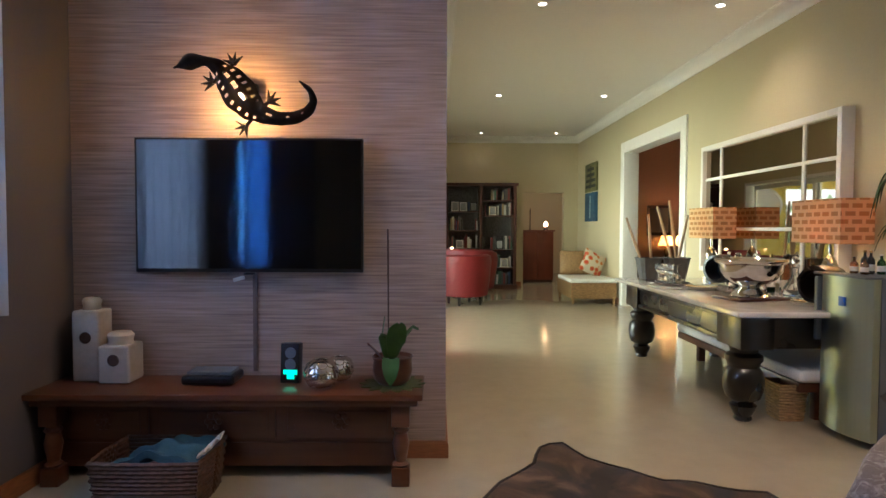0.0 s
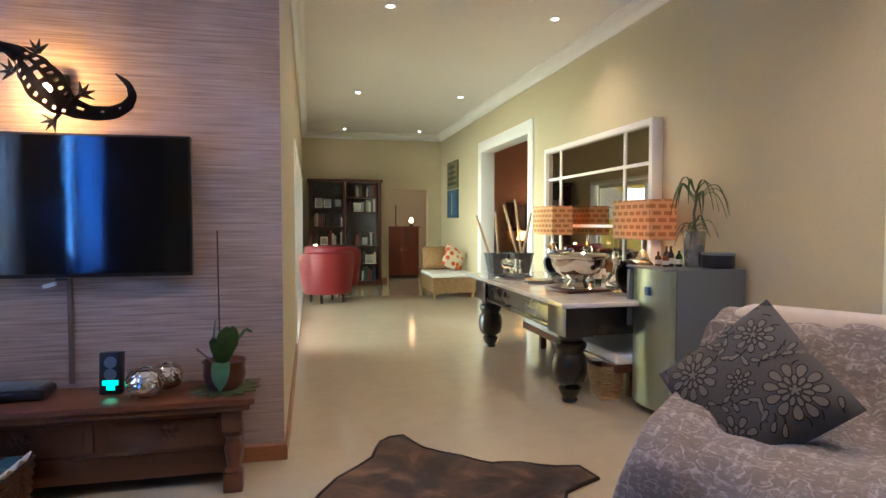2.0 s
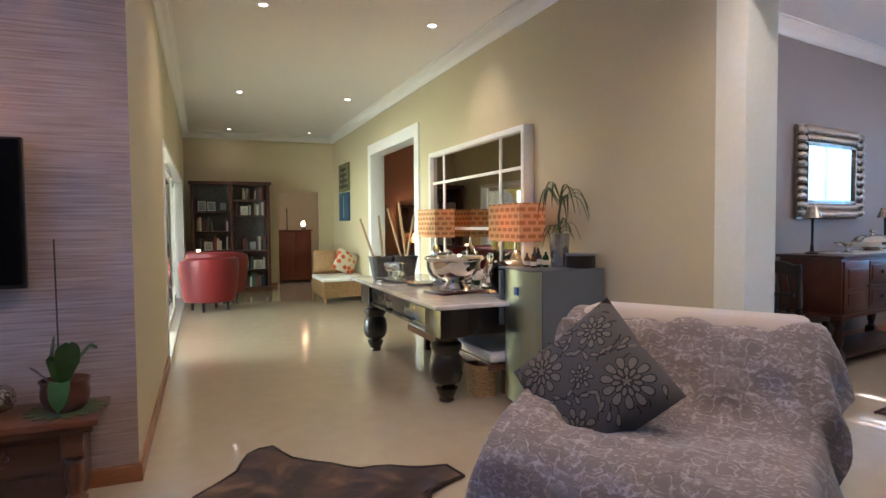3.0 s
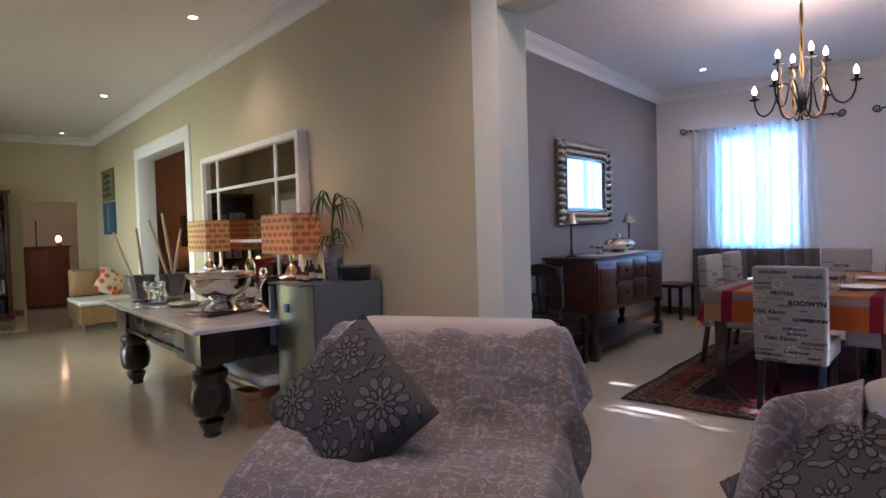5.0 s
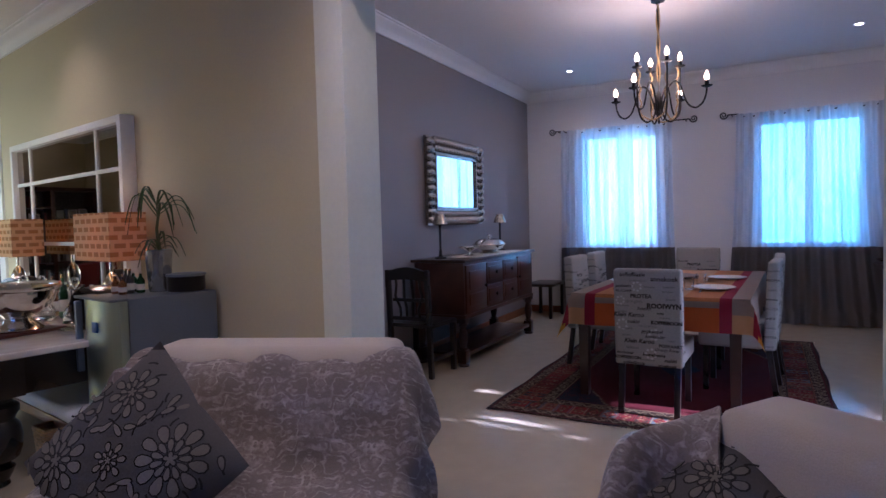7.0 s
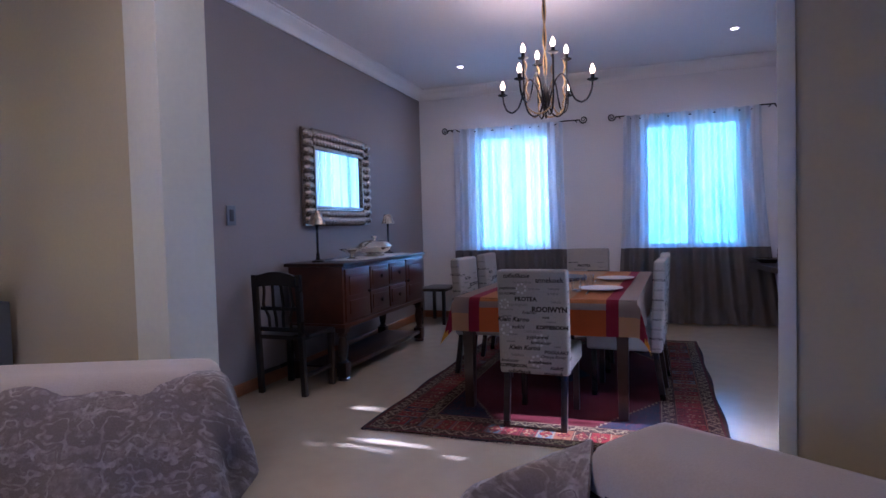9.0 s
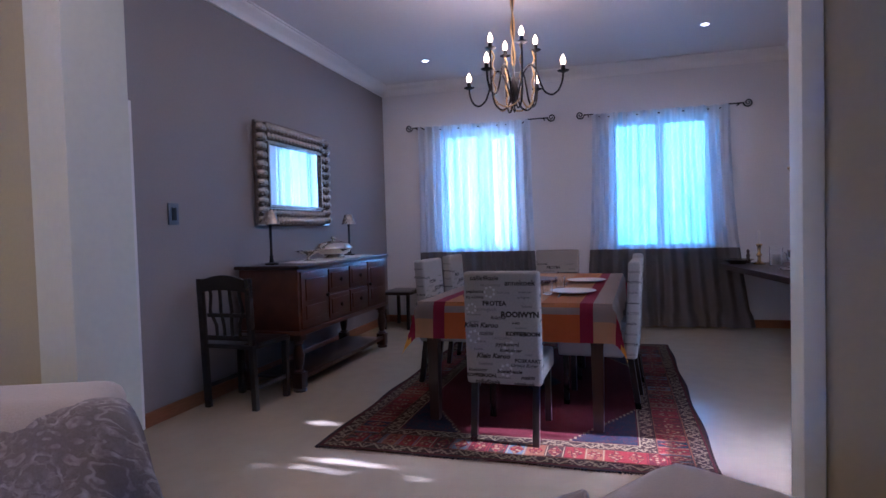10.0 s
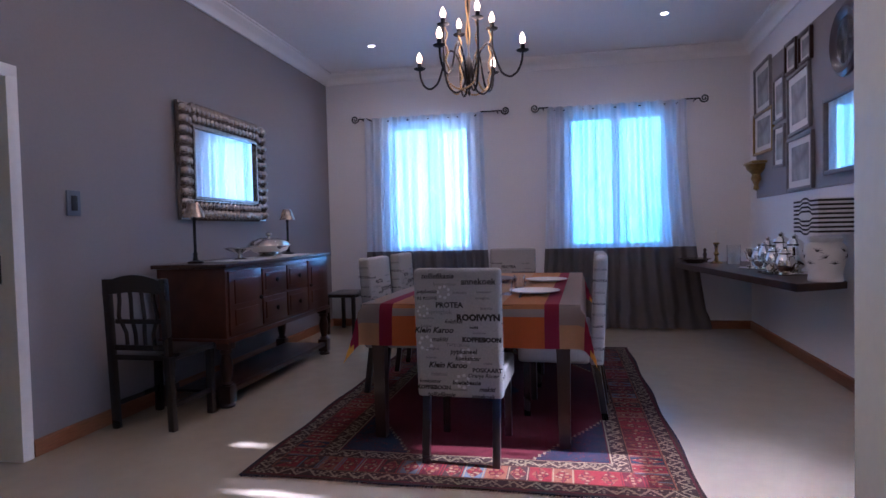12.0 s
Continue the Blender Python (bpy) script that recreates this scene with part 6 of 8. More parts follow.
turned("goblet", [(0.04, 0), (0.01, 0.01), (0.008, 0.08), (0.035, 0.11), (0.04, 0.17), (0.037, 0.17), (0.0, 0.1)], M["silver"], "silver goblet on the shelf", "goblet", 5.02, -3.05, SH)

M["maze"] = mat("maze_print", (0.75, 0.74, 0.72), 0.9, grain=0.03)
jl = thing("jar_lamp", DM @ pose(3.4, -3.13, SH) @ Matrix.Scale(0.88, 4), "white ginger jar lamp with a black and white shade", "table lamp")
bm = B()
JAR = [(0.12, 0.0), (0.125, 0.01), (0.122, 0.03), (0.118, 0.04), (0.122, 0.09), (0.145, 0.18), (0.154, 0.24), (0.145, 0.275), (0.112, 0.305), (0.108, 0.312), (0.12, 0.318), (0.12, 0.345), (0.1, 0.355), (0.02, 0.362), (0.012, 0.366), (0.012, 0.39)]
lathe(bm, JAR, 32)
jar = part("jar", bm, M["ceramic"], jl, "white glazed ginger jar with dark painted leaves")
for k in range(9):
    a, zc, ln, tilt = 0.7 + 0.43 * k, 0.14 + 0.05 * ((k * 5) % 3), 0.05, 0.6 * math.sin(k * 2.1)
    bm = B()
    for q in range(5):
        g = tilt + (q - 2) * 0.5
        pts = []
        for t in (0.0, 0.35, 0.7, 1.0):
            z, b = zc + ln * t * math.cos(g) - 0.02 * t * t, a + ln * t * math.sin(g) / 0.14
            r = next(r0 + (r1 - r0) * (z - h0) / (h1 - h0) for (r0, h0), (r1, h1) in zip(JAR, JAR[1:]) if h0 <= z <= h1)
            pts.append((r * math.cos(b), r * math.sin(b), z))
        tube(bm, pts, 0.0035, 5, 0.3)
    part("painted_leaf", bm, M["ink"], jar, "dark grey painted leaf spray")
bm = B()
sx, sy, z0, z1 = 0.27, 0.14, 0.375, 0.65
for a in ((-sx, sx, -sy, -sy + 0.004), (-sx, sx, sy - 0.004, sy), (-sx, -sx + 0.004, -sy, sy), (sx - 0.004, sx, -sy, sy)):
    box(bm, *a, z0, z1)
shade = part("shade", bm, M["maze"], jl, "rectangular white shade with black maze lines")
for s in (-1, 1):
    for k in range(8):
        z = z0 + 0.022 + k * 0.034
        off = 0.06 * (1 - abs(k - 3.5) / 3.5)
        if s < 0:
            bm = B()
            box(bm, -sx - 0.0025, -sx - 0.0005, -sy, sy, z - 0.008, z + 0.008)
            part("black_line", bm, M["ink"], shade)
        else:
            bm = B()
            box(bm, -(0.04 + off), 0.04 + off, sy + 0.0005, sy + 0.0025, z + (0.014 if k > 3 else -0.03), z + (0.03 if k > 3 else -0.014))
            part("black_line", bm, M["ink"], shade)
            for q in (-1, 1):
                bm = B()
                e = sorted((q * sx, q * (0.10 + off)))
                box(bm, e[0], e[1], sy + 0.0005, sy + 0.0025, z - 0.008, z + 0.008)
                part("black_line", bm, M["ink"], shade)
                bm = B()
                lo = [bm.verts.new(p) for p in ((q * (0.10 + off), sy + 0.002, z - 0.008), (q * (0.10 + off), sy + 0.002, z + 0.008), (q * (0.04 + off), sy + 0.002, z + (0.03 if k > 3 else -0.014)), (q * (0.04 + off), sy + 0.002, z + (0.014 if k > 3 else -0.03)))]
                bm.faces.new(lo)
                part("black_line", bm, M["ink"], shade)

# ---- lounge: on the bench ----
# jar white lowered to grey, for the shade the jars stand in
M["shaded_jar"] = mat("shaded_white_ceramic", (0.48, 0.45, 0.41), 0.6, grain=0.08, scale=30, bump=0.05)


def canister(x, y, w, h, neck, label):
    c = thing("ceramic_jar", pose(x, y, 0.4555), label, "jar", "white jars on the bench")
    bm = B()
    box(bm, -w / 2, w / 2, -w / 2, w / 2, 0, h, 0.014, 3)
    part("body", bm, M["shaded_jar"], c)
    bm = B()
    lathe(bm, [(neck * 1.0, h - 0.004), (neck * 0.92, h + 0.02), (neck, h + 0.035), (neck * 1.02, h + 0.045), (neck * 0.8, h + 0.06), (0.0, h + 0.066)], 24)
    part("lid", bm, M["shaded_jar"], c)
    bm = B()
    lathe(bm, [(0.0, 0.004), (0.026, 0.004), (0.03, 0.0)], 20, m=pose(0, -w / 2, h * 0.62, 90))
    part("medallion", bm, M["dark_wood"], c, "round dark medallion")


canister(-1.7, 3.2, 0.135, 0.36, 0.045, "tall white ceramic jar with a dark round medallion")
canister(-1.54, 3.17, 0.155, 0.19, 0.062, "low white ceramic jar with a dark round medallion")
db = thing("decoder_box", pose(-1.06, 3.13, 0.4555), "black and silver set-top box on the bench", "set-top box")
bm = B()
box(bm, -0.13, 0.13, -0.08, 0.09, 0.004, 0.05, 0.018, 3)
part("casing", bm, M["black"], db)
bm = B()
box(bm, -0.11, 0.11, -0.055, 0.07, 0.05, 0.066, 0.006)
part("lid", bm, M["grey_metal"], db, "ribbed silver lid")
sp = thing("portable_speaker", pose(-0.665, 3.13, 0.4555, -4, 0, -6), "black upright speaker with a glowing green display", "speaker")
bm = B()
box(bm, -0.048, 0.048, -0.03, 0.03, 0, 0.2, 0.008)
part("casing", bm, M["black"], sp)
for z, r in ((0.152, 0.028), (0.095, 0.028)):
    bm = B()
    lathe(bm, [(r, 0.0), (r, 0.003), (r * 0.8, 0.004), (0.0, 0.001)], 18, m=pose(0.004, -0.03, z, 90))
    part("cone", bm, M["grey_metal"], sp)
bm = B()
box(bm, -0.03, 0.04, -0.0335, -0.03, 0.045, 0.068)
box(bm, -0.012, 0.025, -0.0335, -0.03, 0.022, 0.045)
part("display", bm, M["green_glow"], sp, "glowing green display")


def petal_ball(x, y, r, seed):
    b = thing("petal_candle_holder", pose(x, y, 0.4555), "silver ball candle holder made of metal petals", "candle holder", "silver petal balls")
    bm = B()
    lathe(bm, [(r * 0.35, 0.0), (r * 0.8, r * 0.4), (r * 0.8, r * 1.1), (r * 0.55, r * 1.5), (r * 0.5, r * 1.4), (0.0, r * 0.7)], 18)
    part("core", bm, M["silver"], b)
    rnd = random.Random(seed)
    bm = B()
    bmesh.ops.create_uvsphere(bm, u_segments=8, v_segments=5, radius=1.0)
    me = mesh_of("petal", bm, M["silver"])
    for row, (n, lat) in enumerate(((8, -0.45), (9, -0.05), (9, 0.35), (7, 0.75))):
        for k in range(n):
            a = 2 * math.pi * (k + 0.5 * row) / n
            o = new("petal", me)
            o.parent = b
            p = Vector((math.cos(a) * math.cos(lat), math.sin(a) * math.cos(lat), math.sin(lat))) * r * 0.92 + Vector((0, 0, r * 0.92))
            q = Vector((math.cos(a) * math.cos(lat), math.sin(a) * math.cos(lat), math.sin(lat) + 0.35)).to_track_quat("Z", "Y")
            o.matrix_basis = Matrix.Translation(p) @ q.to_matrix().to_4x4() @ Matrix.Diagonal((r * 0.4, r * 0.4, r * 0.12, 1))


petal_ball(-0.495, 3.04, 0.078, 1)
petal_ball(-0.43, 3.17, 0.07, 2)
mt = thing("felt_leaf_mat", pose(-0.15, 3.1, 0.4555), "green felt mat cut as a sunflower", "place mat")
bm = B()
lathe(bm, [(0.0, 0.0), (0.11, 0.0), (0.11, 0.005), (0.0, 0.005)], 28)
part("disc", bm, M["leaf_pale"], mt)
for k in range(14):
    a = 2 * math.pi * k / 14
    bm = B()
    ring = [(0.1, -0.022), (0.125, -0.026), (0.155, -0.012), (0.165, 0.0), (0.155, 0.012), (0.125, 0.026), (0.1, 0.022)]
    lo = [bm.verts.new((x, y, 0.0005)) for x, y in ring]
    hi = [bm.verts.new((x, y, 0.006)) for x, y in ring]
    bm.faces.new(lo[::-1])
    bm.faces.new(hi)
    for i in range(7):
        bm.faces.new((lo[i], lo[(i + 1) % 7], hi[(i + 1) % 7], hi[i]))
    part("petal", bm, M["leaf_pale"], mt, m=pose(0, 0, 0, 0, 0, math.degrees(a)))
orchid = thing("orchid", pose(-0.15, 3.1, 0.462), "orchid with thick green leaves in a copper pot", "potted plant")
bm = B()
lathe(bm, [(0.07, 0), (0.09, 0.02), (0.1, 0.07), (0.095, 0.12), (0.105, 0.135), (0.1, 0.137), (0.088, 0.12), (0.0, 0.1)], 28)
part("pot", bm, M["copper"], orchid, "rounded brown copper pot")


def blade(pts, w, curl=0.01):
    bm = B()
    n = len(pts) - 1

    def f(s, t):
        i = min(int(s * n), n - 1)
        p = Vector(pts[i]).lerp(Vector(pts[i + 1]), s * n - i)
        d = Vector(pts[i + 1]) - Vector(pts[i])
        side = d.cross(Vector((0, 0, 1)))
        side = side.normalized() if side.length > 1e-4 else Vector((1, 0, 0))
        ww = w * (math.sin(math.pi * (0.08 + 0.9 * s)) ** 0.6)
        return p + side * (t * 2 - 1) * ww + Vector((0, 0, curl * (t * 2 - 1) ** 2))
    sheet(bm, f, 12, 4, 0.003)
    return bm


for pts, w in (([(0.0, -0.02, 0.12), (0.02, -0.05, 0.2), (0.03, -0.08, 0.28), (0.04, -0.1, 0.31)], 0.05), ([(0.02, 0, 0.12), (0.06, 0.01, 0.22), (0.1, 0.02, 0.27), (0.13, 0.02, 0.26)], 0.03), ([(0, -0.04, 0.12), (0.0, -0.11, 0.14), (0.0, -0.14, 0.08), (0.0, -0.15, 0.02)], 0.042), ([(-0.03, 0, 0.12), (-0.05, 0.02, 0.24), (-0.04, 0.02, 0.32)], 0.035)):
    part("leaf", blade(pts, w), M["leaf"], orchid)
part("dry_leaf", blade([(-0.04, -0.02, 0.11), (-0.09, -0.04, 0.17), (-0.12, -0.05, 0.2)], 0.04), M["copper"], orchid, "curled brown leaf")
bm = B()
tube(bm, [(-0.02, 0, 0.12), (-0.022, 0.0, 0.4), (-0.025, 0.005, 0.77)], 0.004, 6)
part("support_stick", bm, M["dark_wood"], orchid)


def wicker_basket(name, m, w, d, h, label, material, taper=0.9):
    b = thing(name, m, label, "basket")
    rows = max(6, int(h / 0.018))
    for k in range(rows):
        z = h * (k + 0.5) / rows
        f = taper + (1 - taper) * k / rows
        bm = B()
        pts = []
        n = 64
        for i in range(n + 1):
            a = 2 * math.pi * i / n
            c, s = math.cos(a), math.sin(a)
            q = 1 / max(abs(c), abs(s)) ** 0.85
            wob = 1 + 0.014 * (1 if (i + k) % 2 else -1)
            pts.append((w / 2 * f * c * q * wob, d / 2 * f * s * q * wob, z))
        tube(bm, pts, h / rows * 0.62, 5)
        part("woven_strand" if k < rows - 1 else "rim", bm, material, b)
    bm = B()
    box(bm, -w / 2 * taper * 0.95, w / 2 * taper * 0.95, -d / 2 * taper * 0.95, d / 2 * taper * 0.95, 0.004, 0.02)
    part("bottom", bm, material, b)
    return b


wicker_basket("storage_basket", pose(-1.2, 2.86, 0), 0.5, 0.36, 0.22, "dark woven wicker basket on the floor under the bench", M["dark_wicker"])
bm = B()
sheet(bm, lambda s, t: Vector(((s * 2 - 1) * 0.2 + 0.04 * t, (t * 2 - 1) * 0.13, 0.14 + 0.05 * math.sin(math.pi * min(1, s * 1.1)) + 0.045 * s + 0.016 * math.sin(11 * t + 3 * s) + 0.01 * math.sin(17 * s))), 30, 20, 0.03)
solid("folded_blanket", bm, M["teal_cloth"], "crumpled teal blanket lying in the wicker basket", "blanket", pose(-1.19, 2.86, 0.02))
bm = B()
sheet(bm, lambda s, t: Vector((0.2 + 0.035 * s, (t * 2 - 1) * 0.12, 0.2 + 0.03 * s + 0.01 * math.sin(14 * t))), 6, 18, 0.008)
solid("white_liner", bm, M["white_cloth"], "white cloth edge hanging over the basket rim", "cloth", pose(-1.19, 2.86, 0.02))

# hide on the floor
out = [(0.76, 3.53), (0.82, 3.585), (0.90, 3.60), (0.94, 3.48), (0.98, 3.38), (1.07, 3.29), (1.16, 3.22), (1.23, 3.14), (1.29, 3.09), (1.36, 3.09), (1.44, 3.07), (1.53, 3.01), (1.60, 2.98), (1.72, 2.96), (1.75, 2.81), (1.63, 2.76), (1.53, 2.70), (1.44, 2.5), (1.42, 2.2), (1.46, 1.95), (1.4, 1.75), (1.3, 1.6), (1.1, 1.66), (0.9, 1.6), (0.7, 1.65), (0.45, 1.5), (0.22, 1.55), (0.18, 1.75), (0.3, 2.0), (0.36, 2.4), (0.33, 2.7), (0.40, 2.91), (0.49, 3.08), (0.61, 3.21), (0.69, 3.31), (0.72, 3.42)]
M["hide"] = mat("brown_hide", (0.34, 0.20, 0.10), 0.5, grain=0.2, scale=9, colour2=(0.06, 0.028, 0.016), bump=0.25, big=2.6, sheen=0.3, stretch=(1.0, 0.35, 1.0))
ht = M["hide"].node_tree
tc, nz, rp = (ht.nodes.new(k) for k in ("ShaderNodeTexCoord", "ShaderNodeTexNoise", "ShaderNodeValToRGB"))
nz.inputs["Scale"].default_value, nz.inputs["Detail"].default_value, nz.inputs["Distortion"].default_value = 3.2, 7, 1.4
ht.links.new(tc.outputs["Object"], nz.inputs["Vector"])
ht.links.new(nz.outputs[0], rp.inputs[0])
e = rp.color_ramp.elements
e[0].position, e[0].color, e[1].position, e[1].color = 0.40, (0.045, 0.02, 0.011, 1), 0.68, (0.40, 0.24, 0.12, 1)
q = e.new(0.52)
q.color = (0.15, 0.075, 0.036, 1)
ht.links.new(rp.outputs[0], ht.nodes["Principled BSDF"].inputs["Base Color"])
M["hide_edge"] = mat("dark_hide_binding", (0.022, 0.012, 0.009), 0.7, grain=0.1)
hd = thing("hide_rug", pose(-0.11, -0.12, 0.001), "brown animal hide rug with a dark bound edge", "rug")
cx, cy = 0.9, 2.55
bm = B()
prev = None
rings = []
for k, f in enumerate((1.0, 0.93, 0.75, 0.5, 0.25)):
    rings.append([bm.verts.new((cx + (x - cx) * f, cy + (y - cy) * f, 0.009 + 0.004 * math.sin(9 * x * f + 7 * y) * (f < 0.95) + (0.012 if f == 0.93 else 0.004))) for x, y in out])
for a, b in zip(rings, rings[1:]):
    for i in range(len(out)):
        j = (i + 1) % len(out)
        bm.faces.new((a[i], a[j], b[j], b[i]))
bm.faces.new(rings[-1])
bmesh.ops.solidify(bm, geom=bm.faces[:], thickness=0.004)
part("hide", bm, M["hide"], hd)
bm = B()
tube(bm, [(x, y, 0.010) for x, y in out] + [(out[0][0], out[0][1], 0.010)], 0.011, 6)
part("binding", bm, M["hide_edge"], hd, "dark stitched edge")

# ---- on and round the bar table ----
TT = 0.741
sb = M["silver"]
bowl = thing("punch_bowl", pose(2.29, 4.31, TT + 0.02), "large polished silver punch bowl on a foot", "bowl")
bm = B()
lathe(bm, [(0.13, 0), (0.136, 0.006), (0.118, 0.028), (0.08, 0.055), (0.072, 0.072), (0.082, 0.082), (0.115, 0.093), (0.168, 0.128), (0.2, 0.178), (0.212, 0.23), (0.232, 0.24), (0.24, 0.256), (0.23, 0.268), (0.21, 0.254), (0.195, 0.19), (0.15, 0.13), (0.0, 0.1)], 56)
part("body", bm, M["silver"], bowl)
bm = B()
box(bm, -0.2, 0.2, -0.15, 0.15, 0.0, 0.018, 0.004)
solid("leather_album", bm, M["mahogany"], "flat leather album under the punch bowl", "book", pose(2.29, 4.31, TT + 0.0005, 0, 0, 12))


def sided(name, profile, material, label, category, x, y, z, seg=20, group="", square=0.0):
    bm = B()
    lathe(bm, profile, seg, square=square)
    return solid(name, bm, material, label, category, pose(x, y, z), group=group)


for x, y, poles in ((2.15, 5.95, ((0.0, 0.05, 0.62, -12, -16), (0.03, -0.03, 0.62, 4, -6))), (2.44, 5.98, ((0.0, 0.0, 0.72, -6, -14), (0.03, 0.03, 0.76, -4, -6), (-0.03, -0.03, 0.62, 8, 8)))):
    b = sided("zinc_planter", [(0.075, 0.0), (0.11, 0.2), (0.115, 0.2), (0.115, 0.21), (0.105, 0.21), (0.07, 0.01), (0.0, 0.01)], M["zinc"], "square grey zinc planter on the marble top", "planter", x, y, TT + 0.0005, 16, "zinc planters", 0.85)
    for px, py, ln, rx, ry in poles:
        bm = B()
        lathe(bm, [(0.014, 0.0), (0.013, ln * 0.5), (0.015, ln * 0.51), (0.011, ln), (0.0, ln)], 10)
        solid("wooden_pole", bm, M["bamboo"], "pale wooden pole standing in the zinc planter", "pole", pose(x + px, y + py, TT + 0.02, rx, ry, 0), group="poles in the planters")


def table_lamp(y, group):
    l = thing("box_lamp", pose(2.79, y, TT + 0.0005), "table lamp with a rectangular orange block-printed shade, lit", "table lamp", group)
    bm = B()
    lathe(bm, [(0.08, 0), (0.08, 0.012), (0.025, 0.022), (0.02, 0.1), (0.05, 0.16), (0.055, 0.24), (0.03, 0.3), (0.012, 0.32), (0.012, 0.45)], 24)
    part("base", bm, M["silver"], l)
    bm = B()
    box(bm, -0.112, -0.109, -0.265, 0.265, 0.4, 0.7)
    box(bm, 0.109, 0.112, -0.265, 0.265, 0.4, 0.7)
    box(bm, -0.109, 0.109, -0.265, -0.262, 0.4, 0.7)
    box(bm, -0.109, 0.109, 0.262, 0.265, 0.4, 0.7)
    part("shade", bm, M["block_shade"], l, "orange block-printed cloth shade")
    bm = B()
    lathe(bm, [(0.0, 0.47), (0.025, 0.49), (0.03, 0.53), (0.02, 0.57), (0.0, 0.58)], 14)
    part("bulb", bm, M["bulb"], l, "glowing bulb")
    return l


def block_shade():
    m = cloth("block_print", (0.60, 0.26, 0.10), 0.0, 0.32, grain=0.08, scale=60)
    nt = m.node_tree
    b = nt.nodes["Principled BSDF"]
    tl = [n for n in nt.nodes if n.bl_idname == "ShaderNodeBsdfTranslucent"][0]
    tc, sep, add, comb, br = (nt.nodes.new(k) for k in ("ShaderNodeTexCoord", "ShaderNodeSeparateXYZ", "ShaderNodeMath", "ShaderNodeCombineXYZ", "ShaderNodeTexBrick"))
    nt.links.new(tc.outputs["Object"], sep.inputs[0])
    nt.links.new(sep.outputs[0], add.inputs[0])
    nt.links.new(sep.outputs[1], add.inputs[1])
    nt.links.new(add.outputs[0], comb.inputs[0])
    nt.links.new(sep.outputs[2], comb.inputs[1])
    nt.links.new(comb.outputs[0], br.inputs["Vector"])
    br.inputs["Color1"].default_value, br.inputs["Color2"].default_value, br.inputs["Mortar"].default_value = (0.54, 0.31, 0.10, 1), (0.45, 0.31, 0.13, 1), (0.78, 0.64, 0.33, 1)
    br.inputs["Scale"].default_value, br.inputs["Mortar Size"].default_value, br.inputs["Brick Width"].default_value, br.inputs["Row Height"].default_value, br.inputs["Mortar Smooth"].default_value = 1.0, 0.0135, 0.09, 0.052, 0.25
    nt.links.new(br.outputs[0], b.inputs["Base Color"])
    dye = nt.nodes.new("ShaderNodeMixRGB")
    dye.blend_type = "MULTIPLY"
    dye.inputs[0].default_value, dye.inputs[2].default_value = 1.0, (1.0, 0.54, 0.22, 1)
    nt.links.new(br.outputs[0], dye.inputs[1])
    nt.links.new(dye.outputs[0], tl.inputs[0])
    return m


M["block_shade"] = block_shade()
l1 = table_lamp(4.22, "bar table lamps")
copy_thing(l1, pose(2.79, 6.0, TT + 0.0005))
for y in (4.2, 6.0):
    lamp("table_lamp_light", "POINT", pose(2.79, y, TT + 0.53), 5, (1.0, 0.72, 0.42), 0.05)


def drum(x, y, rz):
    d = thing("wooden_drum", pose(x, y, TT + 0.132, 90, 0, rz), "dark round wooden ring lying on its side", "wine holder", "dark wooden rings")
    bm = B()
    lathe(bm, [(0.1, -0.09), (0.125, -0.085), (0.132, 0.0), (0.125, 0.085), (0.1, 0.09), (0.095, 0.0), (0.1, -0.09)], 32)
    part("ring", bm, M["black_wood"], d)


drum(2.66, 5.52, -62)
drum(2.62, 4.02, -70)
rnd = random.Random(12)


def wine_glass(x, y, s, flip):
    bm = B()
    pr = [(0.035, 0), (0.034, 0.003), (0.005, 0.008), (0.004, 0.07), (0.02, 0.085), (0.036, 0.12), (0.032, 0.165), (0.030, 0.165), (0.033, 0.12), (0.0, 0.09)]
    if flip:
        pr = [(r, 0.165 - z) for r, z in pr]
    lathe(bm, [(r * s, z * s) for r, z in pr], 20)
    solid("wine_glass", bm, M["glass"], "clear stemmed wine glass on the bar table", "glass", pose(x, y, TT + 0.012), group="bar glasses")


for k in range(8):
    wine_glass(2.12 + 0.07 * (k % 2) + rnd.uniform(-0.01, 0.01), 5.35 + 0.075 * (k // 2), 1.0, k % 2)
sided("glass_tray", [(0.0, 0.002), (0.17, 0.002), (0.19, 0.01), (0.19, 0.013), (0.17, 0.007), (0.0, 0.007)], M["silver"], "oval silver tray holding glasses", "tray", 2.16, 5.47, TT, 32)
sided("ash_tray", [(0.0, 0.002), (0.1, 0.002), (0.13, 0.025), (0.128, 0.028), (0.09, 0.01), (0.0, 0.01)], M["silver"], "low silver dish on the marble top", "dish", 2.24, 4.98, TT, 28)
sided("ash_tray", [(0.0, 0.002), (0.07, 0.002), (0.09, 0.02), (0.088, 0.023), (0.06, 0.01), (0.0, 0.01)], M["silver"], "low silver dish on the marble top", "dish", 2.5, 4.02, TT, 28)


